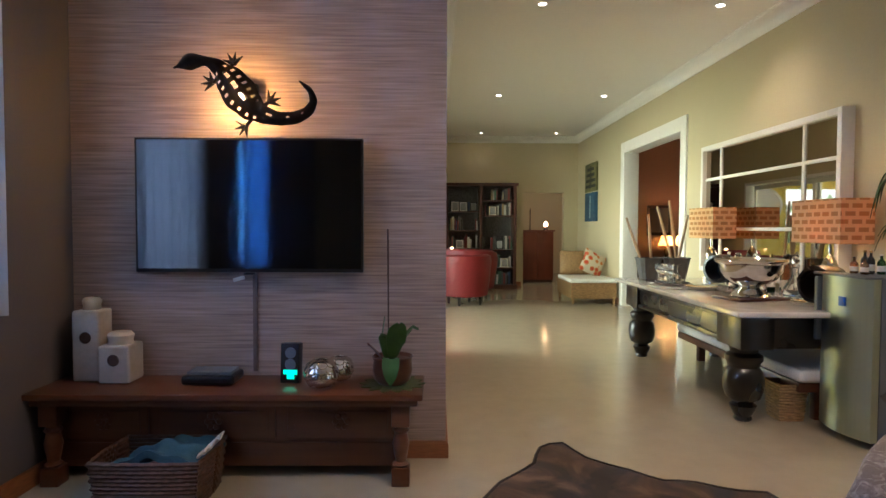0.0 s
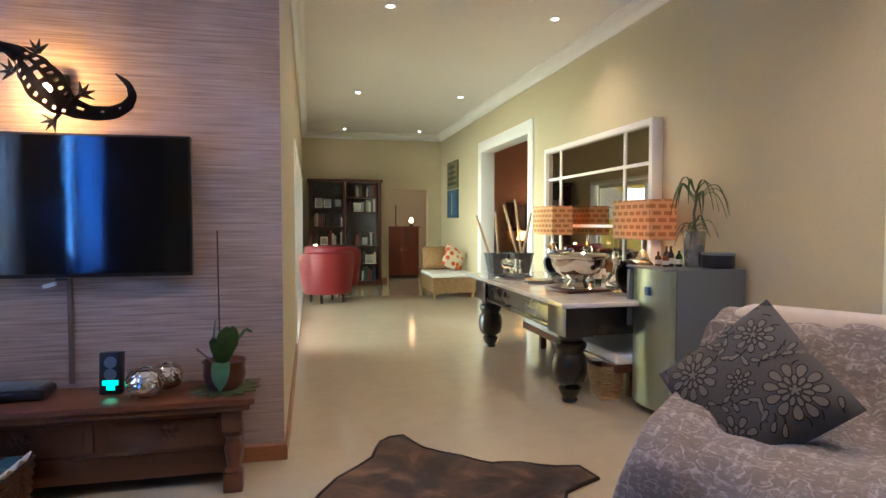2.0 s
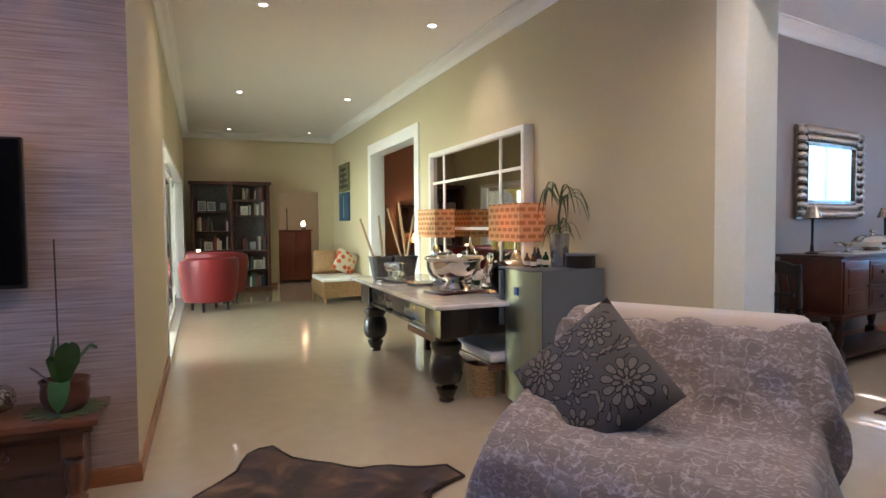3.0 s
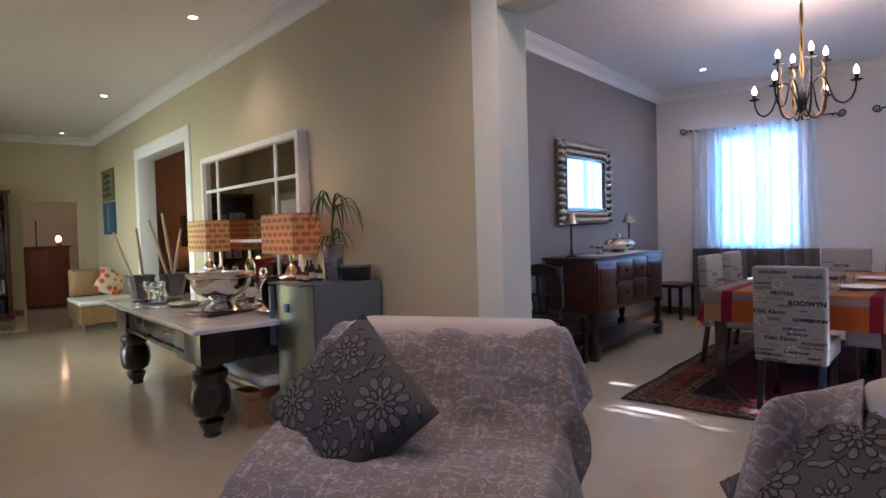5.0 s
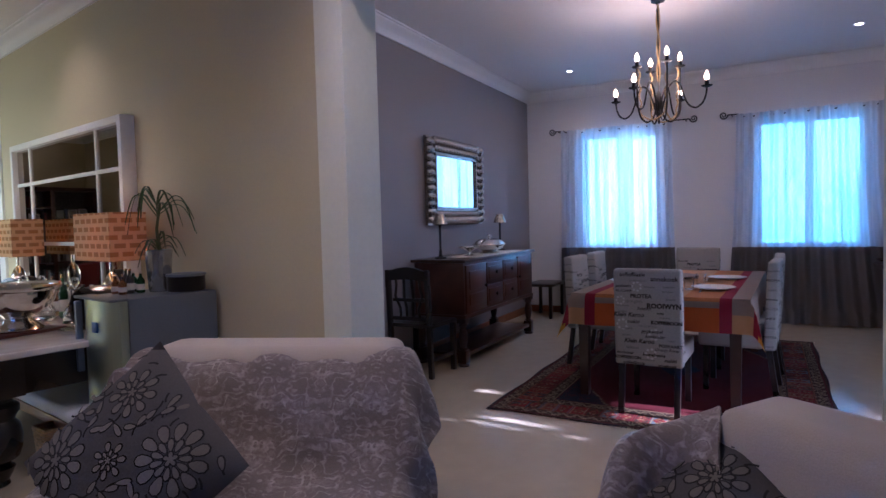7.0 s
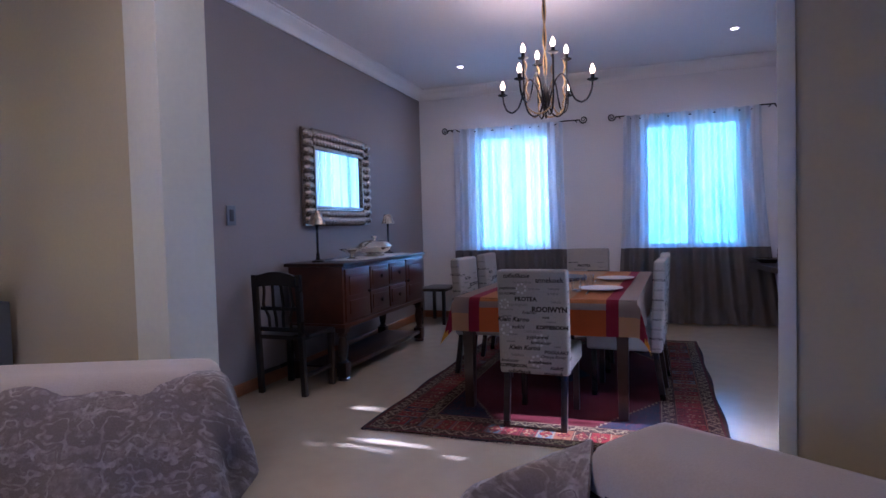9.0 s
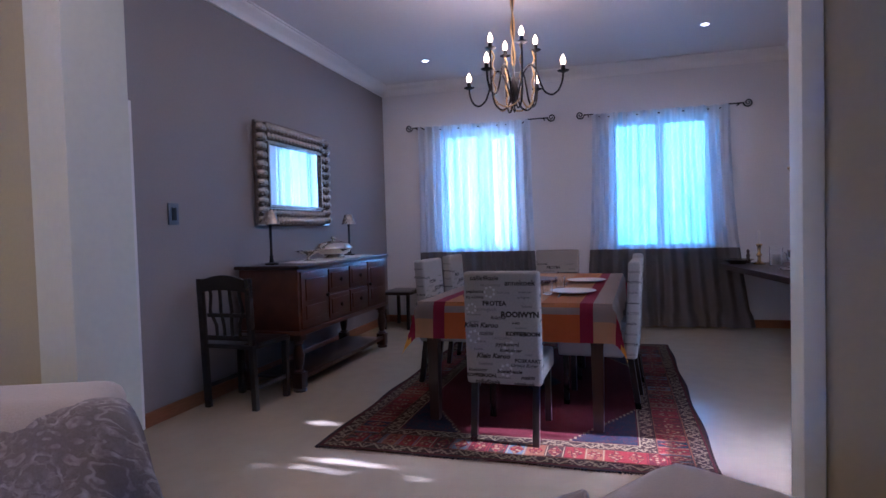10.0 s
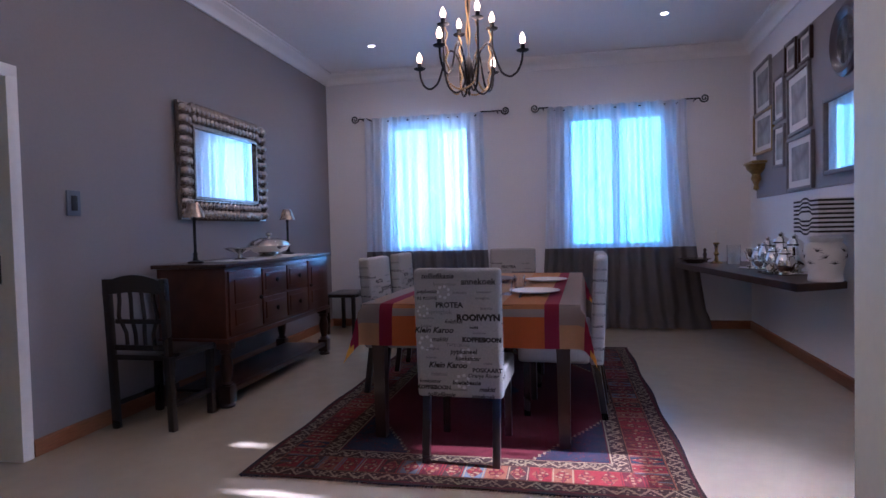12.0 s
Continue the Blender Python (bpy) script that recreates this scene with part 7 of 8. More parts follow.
def bottle(x, y, z, h, r, material, capm, label):
    b = thing("bottle", pose(x, y, z), label, "bottle", "bottles on the bar")
    bm = B()
    lathe(bm, [(r * 0.9, 0), (r, 0.01), (r, h * 0.58), (r * 0.8, h * 0.66), (r * 0.36, h * 0.76), (r * 0.33, h * 0.94)], 18)
    part("glass_body", bm, material, b)
    bm = B()
    lathe(bm, [(r * 0.38, h * 0.92), (r * 0.38, h), (0.0, h)], 14)
    part("cap", bm, capm, b)
    bm = B()
    lathe(bm, [(r * 1.015, h * 0.15), (r * 1.015, h * 0.42)], 18)
    part("paper_label", bm, M["paper"], b, "plain paper label")


kinds = (("amber", "amber glass bottle with a paper label"), ("bottle_green", "green glass bottle with a paper label"), ("glass", "clear glass bottle with a paper label"))
for k in range(11):
    mk, lb = kinds[(k * 2 + k // 3) % 3]
    bottle(2.7 + 0.13 * (k % 2) + rnd.uniform(-0.02, 0.02), 4.58 + 0.085 * k, TT + 0.0005, rnd.uniform(0.2, 0.31), rnd.uniform(0.028, 0.038), M[mk], (M["black"], M["ceramic"], M["brass"])[k % 3], lb)


def decanter(x, y):
    d = thing("decanter", pose(x, y, TT + 0.0005), "clear cut-glass decanter with a stopper", "decanter", "decanters")
    bm = B()
    lathe(bm, [(0.05, 0), (0.075, 0.02), (0.07, 0.08), (0.025, 0.16), (0.02, 0.22), (0.035, 0.24), (0.03, 0.24), (0.015, 0.2), (0.02, 0.15), (0.06, 0.07), (0.0, 0.02)], 20)
    part("body", bm, M["glass"], d)
    bm = B()
    lathe(bm, [(0.0, 0.22), (0.014, 0.23), (0.03, 0.27), (0.02, 0.3), (0.0, 0.305)], 14)
    part("stopper", bm, M["glass"], d)


for x, y in ((2.55, 4.72), (2.5, 4.9), (2.6, 4.3)):
    decanter(x, y)

# bench and small basket under the table
wb = thing("low_bench", pose(2.72, 4.85, 0), "low wooden bench with a white cushion under the bar table", "bench")
bm = B()
box(bm, -0.35, 0.3, -1.0, 0.9, 0.2, 0.26, 0.008)
part("seat_board", bm, M["teak"], wb)
bm = B()
box(bm, -0.36, 0.3, -1.02, 0.9, 0.262, 0.34, 0.035, 3)
part("cushion", bm, M["white_cloth"], wb, "flat white cushion")
for x in (-0.17, 0.24):
    for y in (-0.9, 0.8):
        bm = B()
        box(bm, x - 0.03, x + 0.03, y - 0.03, y + 0.03, 0, 0.2, 0.004)
        part("leg", bm, M["teak"], wb)
wicker_basket("waste_basket", pose(2.36, 3.98, 0), 0.19, 0.19, 0.24, "small woven basket on the floor beside the fridge", M["wicker"], 0.8)

# on the fridge
FT = 0.972
pv = thing("spider_plant", pose(2.80, 3.6, FT), "spiky plant with arching leaves in a glass vase", "potted plant")
bm = B()
lathe(bm, [(0.055, 0), (0.06, 0.01), (0.075, 0.24), (0.072, 0.24), (0.056, 0.02), (0.0, 0.02)], 28)
# mottled grey metal stands in for reflections in clear glass
part("vase", bm, mat("vase_reflections", (0.55, 0.58, 0.60), 0.12, 0.75, grain=0.25, scale=14), pv, "glass vase, its reflections put into a silvery finish")
rnd = random.Random(7)
bm = B()
tube(bm, [(0, 0, 0.03), (0.01, 0, 0.2), (0.0, 0.01, 0.36), (0.02, 0, 0.5)], 0.012, 8, 0.6)
part("stem", bm, M["leaf_pale"], pv)
for k in range(22):
    a = k * 2.4 + rnd.uniform(-0.3, 0.3)
    high = k < 13
    zb = rnd.uniform(0.42, 0.5) if high else rnd.uniform(0.22, 0.3)
    ln, up, droop = (rnd.uniform(0.15, 0.25), rnd.uniform(0.08, 0.15), rnd.uniform(0.06, 0.2)) if high else (rnd.uniform(0.08, 0.15), rnd.uniform(0.03, 0.07), rnd.uniform(0.05, 0.12))
    turn = rnd.uniform(-0.5, 0.5)
    pts = [(math.cos(a + turn * t) * ln * t ** 0.8, math.sin(a + turn * t) * ln * t ** 0.8, zb + up * math.sin(math.pi * min(1, t * 0.9)) - droop * t ** 3) for t in [q / 9 for q in range(10)]]
    part("leaf", blade(pts, 0.0075, 0.002), M["leaf_pale"] if k % 2 else M["leaf"], pv)
for k in range(6):
    bottle(2.6 + 0.05 * (k % 3), 3.62 + 0.07 * (k // 3) + 0.02 * (k % 2), FT, (0.1, 0.14, 0.12)[k % 3], 0.022, M[("amber", "black", "bottle_green")[k % 3]], M[("black", "brass", "ceramic")[k % 3]], "small dark bottle on top of the fridge")
tin = thing("black_tin", pose(2.9, 3.49, FT), "low round black tin with a pale lid on the fridge", "tin")
bm = B()
lathe(bm, [(0.1, 0), (0.104, 0.01), (0.104, 0.085)], 32)
part("body", bm, M["black"], tin)
bm = B()
lathe(bm, [(0.104, 0.085), (0.109, 0.088), (0.109, 0.1), (0.0, 0.102)], 32)
part("lid", bm, M["grey_metal"], tin)

# ---- corridor end ----
M["bookcase_wood"] = mat("bookcase_mahogany", (0.085, 0.028, 0.018), 0.35, grain=0.22, scale=9, stretch=(1, 1, 0.12), bump=0.08, coat=0.15)


def bookcase():
    x0, x1, y0, y1, h = 0.24, 1.66, 11.95, 12.38, 2.12
    b = thing("bookcase", pose(x0, y0, 0), "tall dark wooden bookcase filled with books and framed photographs", "bookcase")
    w, d = x1 - x0, y1 - y0
    for x in (0, w / 2 - 0.03, w - 0.06):
        bm = B()
        box(bm, x, x + 0.06, 0.0, d, 0.1, h - 0.06, 0.005)
        part("upright", bm, M["bookcase_wood"], b)
    bm = B()
    box(bm, -0.03, w + 0.03, -0.03, d, h - 0.06, h, 0.01)
    part("cornice", bm, M["bookcase_wood"], b)
    bm = B()
    box(bm, -0.02, w + 0.02, -0.02, d, 0.0, 0.1, 0.008)
    part("plinth", bm, M["bookcase_wood"], b)
    bm = B()
    box(bm, 0.02, w - 0.02, d - 0.02, d - 0.002, 0.1, h - 0.06)
    part("back_panel", bm, mat("patterned_back_paper", (0.19, 0.18, 0.165), 0.9, grain=0.4, scale=32, colour2=(0.07, 0.06, 0.06)), b, "grey patterned paper back")
    levels = {0: (0.1, 0.44, 0.82, 1.18, 1.56), 1: (0.1, 0.44, 0.80, 1.48, 1.78)}
    rnd = random.Random(21)
    cols = [(0.5, 0.47, 0.4), (0.25, 0.06, 0.05), (0.06, 0.09, 0.16), (0.12, 0.12, 0.11), (0.35, 0.26, 0.15), (0.08, 0.14, 0.09), (0.6, 0.58, 0.54), (0.03, 0.03, 0.03)]
    mats = [mat("book_cloth", c, 0.7, grain=0.1) for c in cols]
    for side, zs in levels.items():
        a0, a1 = (0.06, w / 2 - 0.03) if side == 0 else (w / 2 + 0.03, w - 0.06)
        for z in zs[1:]:
            bm = B()
            box(bm, a0, a1, 0.01, d - 0.02, z - 0.025, z, 0.003)
            part("shelf", bm, M["bookcase_wood"], b)
        for k, z in enumerate(zs):
            hmax = (zs[k + 1] if k + 1 < len(zs) else h - 0.06) - z - 0.05
            x = a0 + rnd.uniform(0.01, 0.08)
            while x < a1 - 0.05:
                if rnd.random() < 0.05:
                    x += rnd.uniform(0.06, 0.16)
                    continue
                if rnd.random() < 0.13 and x < a1 - 0.18:
                    p = thing("photo_frame", pose(x0 + x + 0.08, y0 + 0.1, z + 0.003, -10, 0, rnd.uniform(-12, 12)), "small framed photograph standing on the bookcase", "photo frame", "photographs on the bookcase")
                    hh = min(hmax, rnd.uniform(0.14, 0.2))
                    bm = B()
                    for q in ((-0.07, -0.055, 0, hh), (0.055, 0.07, 0, hh), (-0.055, 0.055, 0, 0.015), (-0.055, 0.055, hh - 0.015, hh)):
                        box(bm, q[0], q[1], 0, 0.012, q[2], q[3])
                    part("frame", bm, (M["black"], M["silver"], M["paper"])[rnd.randrange(3)], p)
                    bm = B()
                    box(bm, -0.055, 0.055, 0.004, 0.009, 0.015, hh - 0.015)
                    part("picture", bm, M["etching"], p)
                    x += 0.17
                    continue
                bw, bh = rnd.uniform(0.018, 0.045), min(hmax, rnd.uniform(0.17, 0.27))
                bm = B()
                box(bm, 0, bw - 0.002, 0, 0.16, 0, bh, 0.003, 1)
                bk = solid("book", bm, mats[rnd.randrange(8)], "upright book on the dark bookcase", "book", pose(x0 + x, y0 + 0.06 + rnd.uniform(0, 0.04), z + 0.003, 0, rnd.choice((0, 0, 0, 0, 4)), 0), group="books on the bookcase")
                x += bw


bookcase()


def tub_chair():
    c = thing("tub_chair", pose(0.52, 9.7, 0, 0, 0, 205) @ Matrix.Diagonal((1.16, 1.16, 1.06, 1)), "red leather tub armchair on short dark legs", "armchair")
    R0, R1 = 0.27, 0.37

    def shell(s, t):
        a = radians(-130 + 260 * s) + math.pi / 2
        prof = ((R0, 0.40), (R0 + 0.005, 0.60), (R0 + 0.015, 0.72), (R0 + 0.05, 0.765), (R1 - 0.01, 0.74), (R1, 0.66), (R1 - 0.02, 0.4), (R1 - 0.05, 0.16))
        f = t * 7
        i = min(int(f), 6)
        r = prof[i][0] + (prof[i + 1][0] - prof[i][0]) * (f - i)
        z = prof[i][1] + (prof[i + 1][1] - prof[i][1]) * (f - i)
        low = 0.1 * (abs(s - 0.5) * 2) ** 4
        return Vector((r * math.cos(a), r * math.sin(a), z - (low if z > 0.5 else 0)))
    bm = B()
    sheet(bm, shell, 44, 28, 0.004)
    part("backrest", bm, M["leather_red"], c)
    bm = B()
    lathe(bm, [(0.3, 0.14), (0.315, 0.16), (0.315, 0.3), (0.0, 0.3)], 36)
    part("base", bm, M["leather_red"], c)
    bm = B()
    lathe(bm, [(0.255, 0.3), (0.262, 0.33), (0.262, 0.39), (0.24, 0.42), (0.0, 0.43)], 36)
    part("seat", bm, M["leather_red"], c)
    for k in range(4):
        a = math.pi / 4 + k * math.pi / 2
        bm = B()
        lathe(bm, [(0.018, 0), (0.027, 0.145)], 10, (0.23 * math.cos(a), 0.23 * math.sin(a), 0))
        part("leg", bm, M["black_wood"], c)
    return c


tc1 = tub_chair()
copy_thing(tc1, pose(0.66, 10.75, 0, 0, 0, 150) @ Matrix.Diagonal((1.16, 1.16, 1.06, 1)))
cb = sided("lit_candle", [(0.0, 0.0), (0.03, 0.0), (0.03, 0.05), (0.0, 0.05)], M["candle_glow"], "small glowing candle on the side table", "candle", 0.36, 11.5, 0.803)
stb = thing("side_table", pose(0.36, 11.5, 0), "small dark side table behind the red chair", "side table")
bm = B()
lathe(bm, [(0.0, 0.775), (0.18, 0.775), (0.185, 0.79), (0.18, 0.8), (0.0, 0.8)], 28)
part("tabletop", bm, M["dark_wood"], stb)
bm = B()
lathe(bm, [(0.12, 0), (0.12, 0.02), (0.025, 0.05), (0.025, 0.775)], 18)
part("pedestal", bm, M["dark_wood"], stb)


def wicker_chair():
    c = thing("wicker_chair", pose(2.62, 10.2, 0), "woven wicker lounge chair with a white seat cushion", "chair")
    x0, x1, y0, y1 = -0.36, 0.36, -0.48, 0.62
    for k in range(13):
        z = 0.1 + 0.018 * k
        bm = B()
        pts = []
        for (xa, ya), (xb, yb) in (((x0, y0), (x1, y0)), ((x1, y0), (x1, y1)), ((x1, y1), (x0, y1)), ((x0, y1), (x0, y0))):
            for i in range(18):
                t = i / 18
                arch = 0.0
                pts.append((xa + (xb - xa) * t, ya + (yb - ya) * t + 0.004 * (1 if (i + k) % 2 else -1), z))
        pts.append(pts[0])
        tube(bm, pts, 0.011, 5)
        part("woven_strand", bm, M["wicker"], c)
    for x in (x0 + 0.03, x1 - 0.03):
        for y in (y0 + 0.03, y1 - 0.03):
            bm = B()
            lathe(bm, [(0.02, 0), (0.025, 0.33)], 10, (x, y, 0))
            part("leg", bm, M["wicker"], c)
    bm = B()
    box(bm, x0, x1, y0, y1, 0.325, 0.345, 0.005)
    part("seat_frame", bm, M["wicker"], c)
    bm = B()
    box(bm, x0 - 0.03, x1 + 0.02, y0 - 0.03, y1 - 0.12, 0.346, 0.41, 0.028, 3)
    part("seat_cushion", bm, M["white_cloth"], c, "flat white seat cushion")
    for k in range(20):
        z = 0.36 + 0.02 * k
        bm = B()
        tube(bm, [(x0 + 0.02 + (x1 - x0 - 0.04) * i / 20, y1 - 0.06 + 0.12 * (z - 0.36) + 0.005 * (1 if (i + k) % 2 else -1), z) for i in range(21)], 0.012, 5)
        part("back_strand", bm, M["wicker"], c)


wicker_chair()


def floral():
    m = mat("floral_print", (0.62, 0.55, 0.42), 0.9, grain=0.08, scale=150, bump=0.2)
    nt = m.node_tree
    b = nt.nodes["Principled BSDF"]
    tc, v, r = (nt.nodes.new(k) for k in ("ShaderNodeTexCoord", "ShaderNodeTexVoronoi", "ShaderNodeValToRGB"))
    v.inputs["Scale"].default_value = 9
    nt.links.new(tc.outputs["Object"], v.inputs["Vector"])
    r.color_ramp.interpolation = "CONSTANT"
    e = r.color_ramp.elements
    e[0].color, e[1].color = (0.5, 0.07, 0.03, 1), (0.62, 0.55, 0.42, 1)
    e[1].position = 0.42
    x = e.new(0.3)
    x.color = (0.55, 0.22, 0.07, 1)
    nt.links.new(v.outputs["Distance"], r.inputs[0])
    nt.links.new(r.outputs[0], b.inputs["Base Color"])
    return m


M["floral"] = floral()
for m, material, lb in ((pose(2.78, 10.42, 0.62, -16, 28, 10), M["floral"], "cream cushion with orange and red flowers on the wicker chair"), (pose(2.46, 10.62, 0.63, -14, 0, -6), M["wicker"], "plain straw-coloured cushion on the wicker chair")):
    bm = B()
    puff(bm, 0.42, 0.42, 0.15, Matrix.Identity(4))
    solid("scatter_cushion", bm, material, lb, "cushion", m, group="wicker chair cushions")

for z0, z1, cols, lb in ((1.93, 2.47, ((0.03, 0.03, 0.02), (0.24, 0.22, 0.08)), "upper canvas with a dark dragonfly on pale bands"), (1.36, 1.91, ((0.012, 0.035, 0.08), (0.045, 0.11, 0.18)), "lower canvas painted in deep blue water tones")):
    p = thing("canvas_picture", pose(WX, 11.55, 0), lb, "painting", "canvas pair")
    bm = B()
    box(bm, -0.035, -0.001, -0.42, 0.42, z0, z1, 0.004)
    part("canvas", bm, mat("canvas_paint", cols[1], 0.7, grain=0.3, scale=3, colour2=cols[0], big=2), p)
    for k in range(4):
        bm = B()
        zz = z0 + (z1 - z0) * (0.2 + 0.2 * k)
        box(bm, -0.038, -0.0345, -0.36 + 0.04 * k, 0.36 - 0.04 * k, zz - 0.035, zz + 0.02)
        part("painted_band", bm, mat("band_paint", cols[0] if z0 > 1.5 else cols[1], 0.7, grain=0.2, scale=8), p)
    bm = B()
    box(bm, -0.0395, -0.037, -0.03, 0.03, z0 + 0.06, z1 - 0.06)
    part("painted_body", bm, mat("body_paint", cols[0] if z0 > 1.5 else (0.3, 0.42, 0.45), 0.7), p)

M["cherry"] = mat("cherry_wood", (0.22, 0.055, 0.026), 0.35, grain=0.2, scale=9, stretch=(1, 1, 0.15), bump=0.06, coat=0.2)

# far room
cab = thing("cabinet", pose(2.28, 13.75, 0), "red-brown wooden cabinet seen through the far doorway", "cabinet")
bm = B()
box(bm, -0.3, 0.42, -0.25, 0.25, 0.06, 1.15, 0.008)
part("body", bm, M["cherry"], cab)
bm = B()
box(bm, -0.33, 0.45, -0.28, 0.27, 1.15, 1.18, 0.006)
part("top", bm, M["cherry"], cab)
for x0, x1 in ((-0.28, 0.05), (0.07, 0.4)):
    bm = B()
    box(bm, x0, x1, -0.268, -0.25, 0.1, 1.12, 0.006)
    d = part("door", bm, M["cherry"], cab)
    bm = B()
    lathe(bm, [(0.012, 0), (0.016, 0.015), (0.0, 0.022)], 10, m=pose(x1 - 0.04 if x0 < 0 else x0 + 0.04, -0.268, 0.65, 90))
    part("knob", bm, M["brass"], d)
bm = B()
box(bm, -0.28, 0.4, -0.24, 0.24, 0, 0.06)
part("plinth", bm, M["dark_wood"], cab)
ol = thing("oil_lamp", pose(2.55, 13.65, 1.1805), "small glowing lamp with a glass chimney on the cabinet", "lamp")
bm = B()
lathe(bm, [(0.05, 0), (0.055, 0.02), (0.03, 0.05), (0.03, 0.07)], 18)
part("base", bm, M["dark_wood"], ol)
bm = B()
lathe(bm, [(0.0, 0.07), (0.04, 0.09), (0.05, 0.13), (0.03, 0.18), (0.0, 0.2)], 16)
part("glow", bm, M["candle_glow"], ol, "glowing glass")
bm = B()
lathe(bm, [(0.03, 0), (0.012, 0.02), (0.01, 0.35), (0.016, 0.45), (0.0, 0.5)], 12)
solid("wooden_figure", bm, M["dark_wood"], "slim dark wooden carving on the cabinet", "carving", pose(2.2, 13.7, 1.1805))
# added fill that brightens the far room, no fitting belongs to it
lamp("far_room_fill", "POINT", pose(2.5, 13.15, 2.5), 26, (1.0, 0.82, 0.6), 0.3)

# brown room past the wide opening
dl = thing("dresser", pose(4.9, 12.5, 0, 0, 0, 90) @ Matrix.Diagonal((1, 1, 0.7, 1)), "dark wooden dresser against the brown wall", "dresser")
bm = B()
box(bm, -0.25, 0.33, -0.9, 0.9, 0.08, 0.85, 0.008)
part("body", bm, M["dark_wood"], dl)
bm = B()
box(bm, -0.28, 0.34, -0.93, 0.93, 0.85, 0.88, 0.006)
part("top", bm, M["dark_wood"], dl)
for y0, y1 in ((-0.86, -0.02), (0.02, 0.86)):
    for z0, z1 in ((0.12, 0.45), (0.48, 0.82)):
        bm = B()
        box(bm, -0.266, -0.25, y0, y1, z0, z1, 0.005)
        part("drawer", bm, M["dark_wood"], dl)
fm = thing("framed_mirror", pose(4.82, 12.854, 1.08, 0, 0, 90) @ Matrix.Diagonal((1, 0.5, 0.8, 1)), "dark framed mirror hanging on the brown wall", "mirror")
bm = B()
for a in ((-0.5, -0.42, 0, 0.8), (0.42, 0.5, 0, 0.8), (-0.42, 0.42, 0, 0.08), (-0.42, 0.42, 0.72, 0.8)):
    box(bm, -0.03, 0.0, a[0], a[1], a[2], a[3], 0.004)
part("frame", bm, M["dark_wood"], fm)
bm = B()
box(bm, -0.018, -0.012, -0.42, 0.42, 0.08, 0.72)
part("pane", bm, M["mirror"], fm)
for x in (4.84, 5.16):
    l = thing("bedside_lamp", pose(x, 12.42, 0.6165), "lit table lamp with a cream cone shade", "table lamp", "lamps in the brown room")
    bm = B()
    lathe(bm, [(0.07, 0), (0.07, 0.015), (0.03, 0.04), (0.05, 0.14), (0.02, 0.24), (0.01, 0.3)], 18)
    part("base", bm, M["brass"], l)
    bm = B()
    lathe(bm, [(0.17, 0.26), (0.1, 0.46), (0.097, 0.46), (0.167, 0.26)], 26)
    part("shade", bm, M["lamp_shade"] if "lamp_shade" in M else M.setdefault("lamp_shade", cloth("cream_shade", (0.8, 0.66, 0.42), 0.0, 0.6)), l)
    lamp("bedside_light", "POINT", pose(x, 12.42, 0.95), 22, (1.0, 0.6, 0.28), 0.05)

# sliding door and veranda
sdr = thing("door_1", pose(0, 0, 0), "white framed sliding glass door to the veranda, partly open", "sliding door", kind="structure")
for y0, y1, z0, z1 in ((6.0, 6.05, 0, 2.08), (11.25, 11.3, 0, 2.08), (6.05, 11.25, 2.03, 2.08), (6.05, 11.25, 0.0, 0.03)):
    bm = B()
    box(bm, -0.06, 0.135, y0, y1, z0, z1, 0.004)
    part("frame", bm, M["trim"], sdr)
for y0, y1, x in ((7.7, 9.4, 0.03), (9.3, 11.2, -0.02)):
    bm = B()
    for a in ((y0, y0 + 0.07, 0.035, 2.025), (y1 - 0.07, y1, 0.035, 2.025), (y0 + 0.07, y1 - 0.07, 0.035, 0.12), (y0 + 0.07, y1 - 0.07, 1.95, 2.025)):
        box(bm, x - 0.018, x + 0.018, a[0], a[1], a[2], a[3], 0.003)
    leaf = part("sliding_leaf", bm, M["trim"], sdr)
    bm = B()
    box(bm, x - 0.003, x + 0.003, y0 + 0.065, y1 - 0.065, 0.115, 1.955)
    p = part("pane", bm, M["glass"], leaf, smooth=0)
    p.visible_shadow = False
    bm = B()
    box(bm, x + 0.018, x + 0.04, y0 + 0.02, y0 + 0.05, 0.92, 1.08, 0.004)
    part("handle", bm, M["black"], leaf)
bm = B()
box(bm, -5.0, -0.131, 3.58, 15.0, -0.12, -0.01)
solid("veranda_floor", bm, M["floor"], "smooth veranda floor slab outside the sliding door", "floor", None, "structure", smooth=0)
wall("wall_veranda_end", (-0.131, 14.0), (-5.0, 14.0), -0.01, 2.9, 0.2, [(1.0, 1.01, 1.3, 1.31), (2.0, 3.3, 0.9, 2.15)], M["wall_yellow"], "bright yellow veranda wall with a window opening", 1)
rw = thing("window_round", pose(-1.62, 13.797, 1.76, 90, 0, 0), "round porthole window in the yellow veranda wall", "window", kind="structure")
bm = B()
lathe(bm, [(0.33, 0.0), (0.42, 0.0), (0.42, 0.03), (0.36, 0.04), (0.33, 0.02)], 40)
part("frame", bm, M["trim"], rw)
bm = B()
lathe(bm, [(0.0, 0.004), (0.335, 0.004), (0.335, 0.012), (0.0, 0.012)], 40)
part("pane", bm, mat("green_garden_glass", (0.22, 0.42, 0.24), 0.2, grain=0.35, scale=9), rw, "green garden seen in the pane")
bm = B()
box(bm, -3.4, -0.131, 3.58, 14.2, 2.75, 2.9)
solid("veranda_roof", bm, M["ceiling"], "plastered veranda roof slab", "roof", None, "structure", smooth=0)
ped = thing("plant_table", pose(-0.7, 11.9, 0), "brown side table on the veranda with a white pot", "side table")
bm = B()
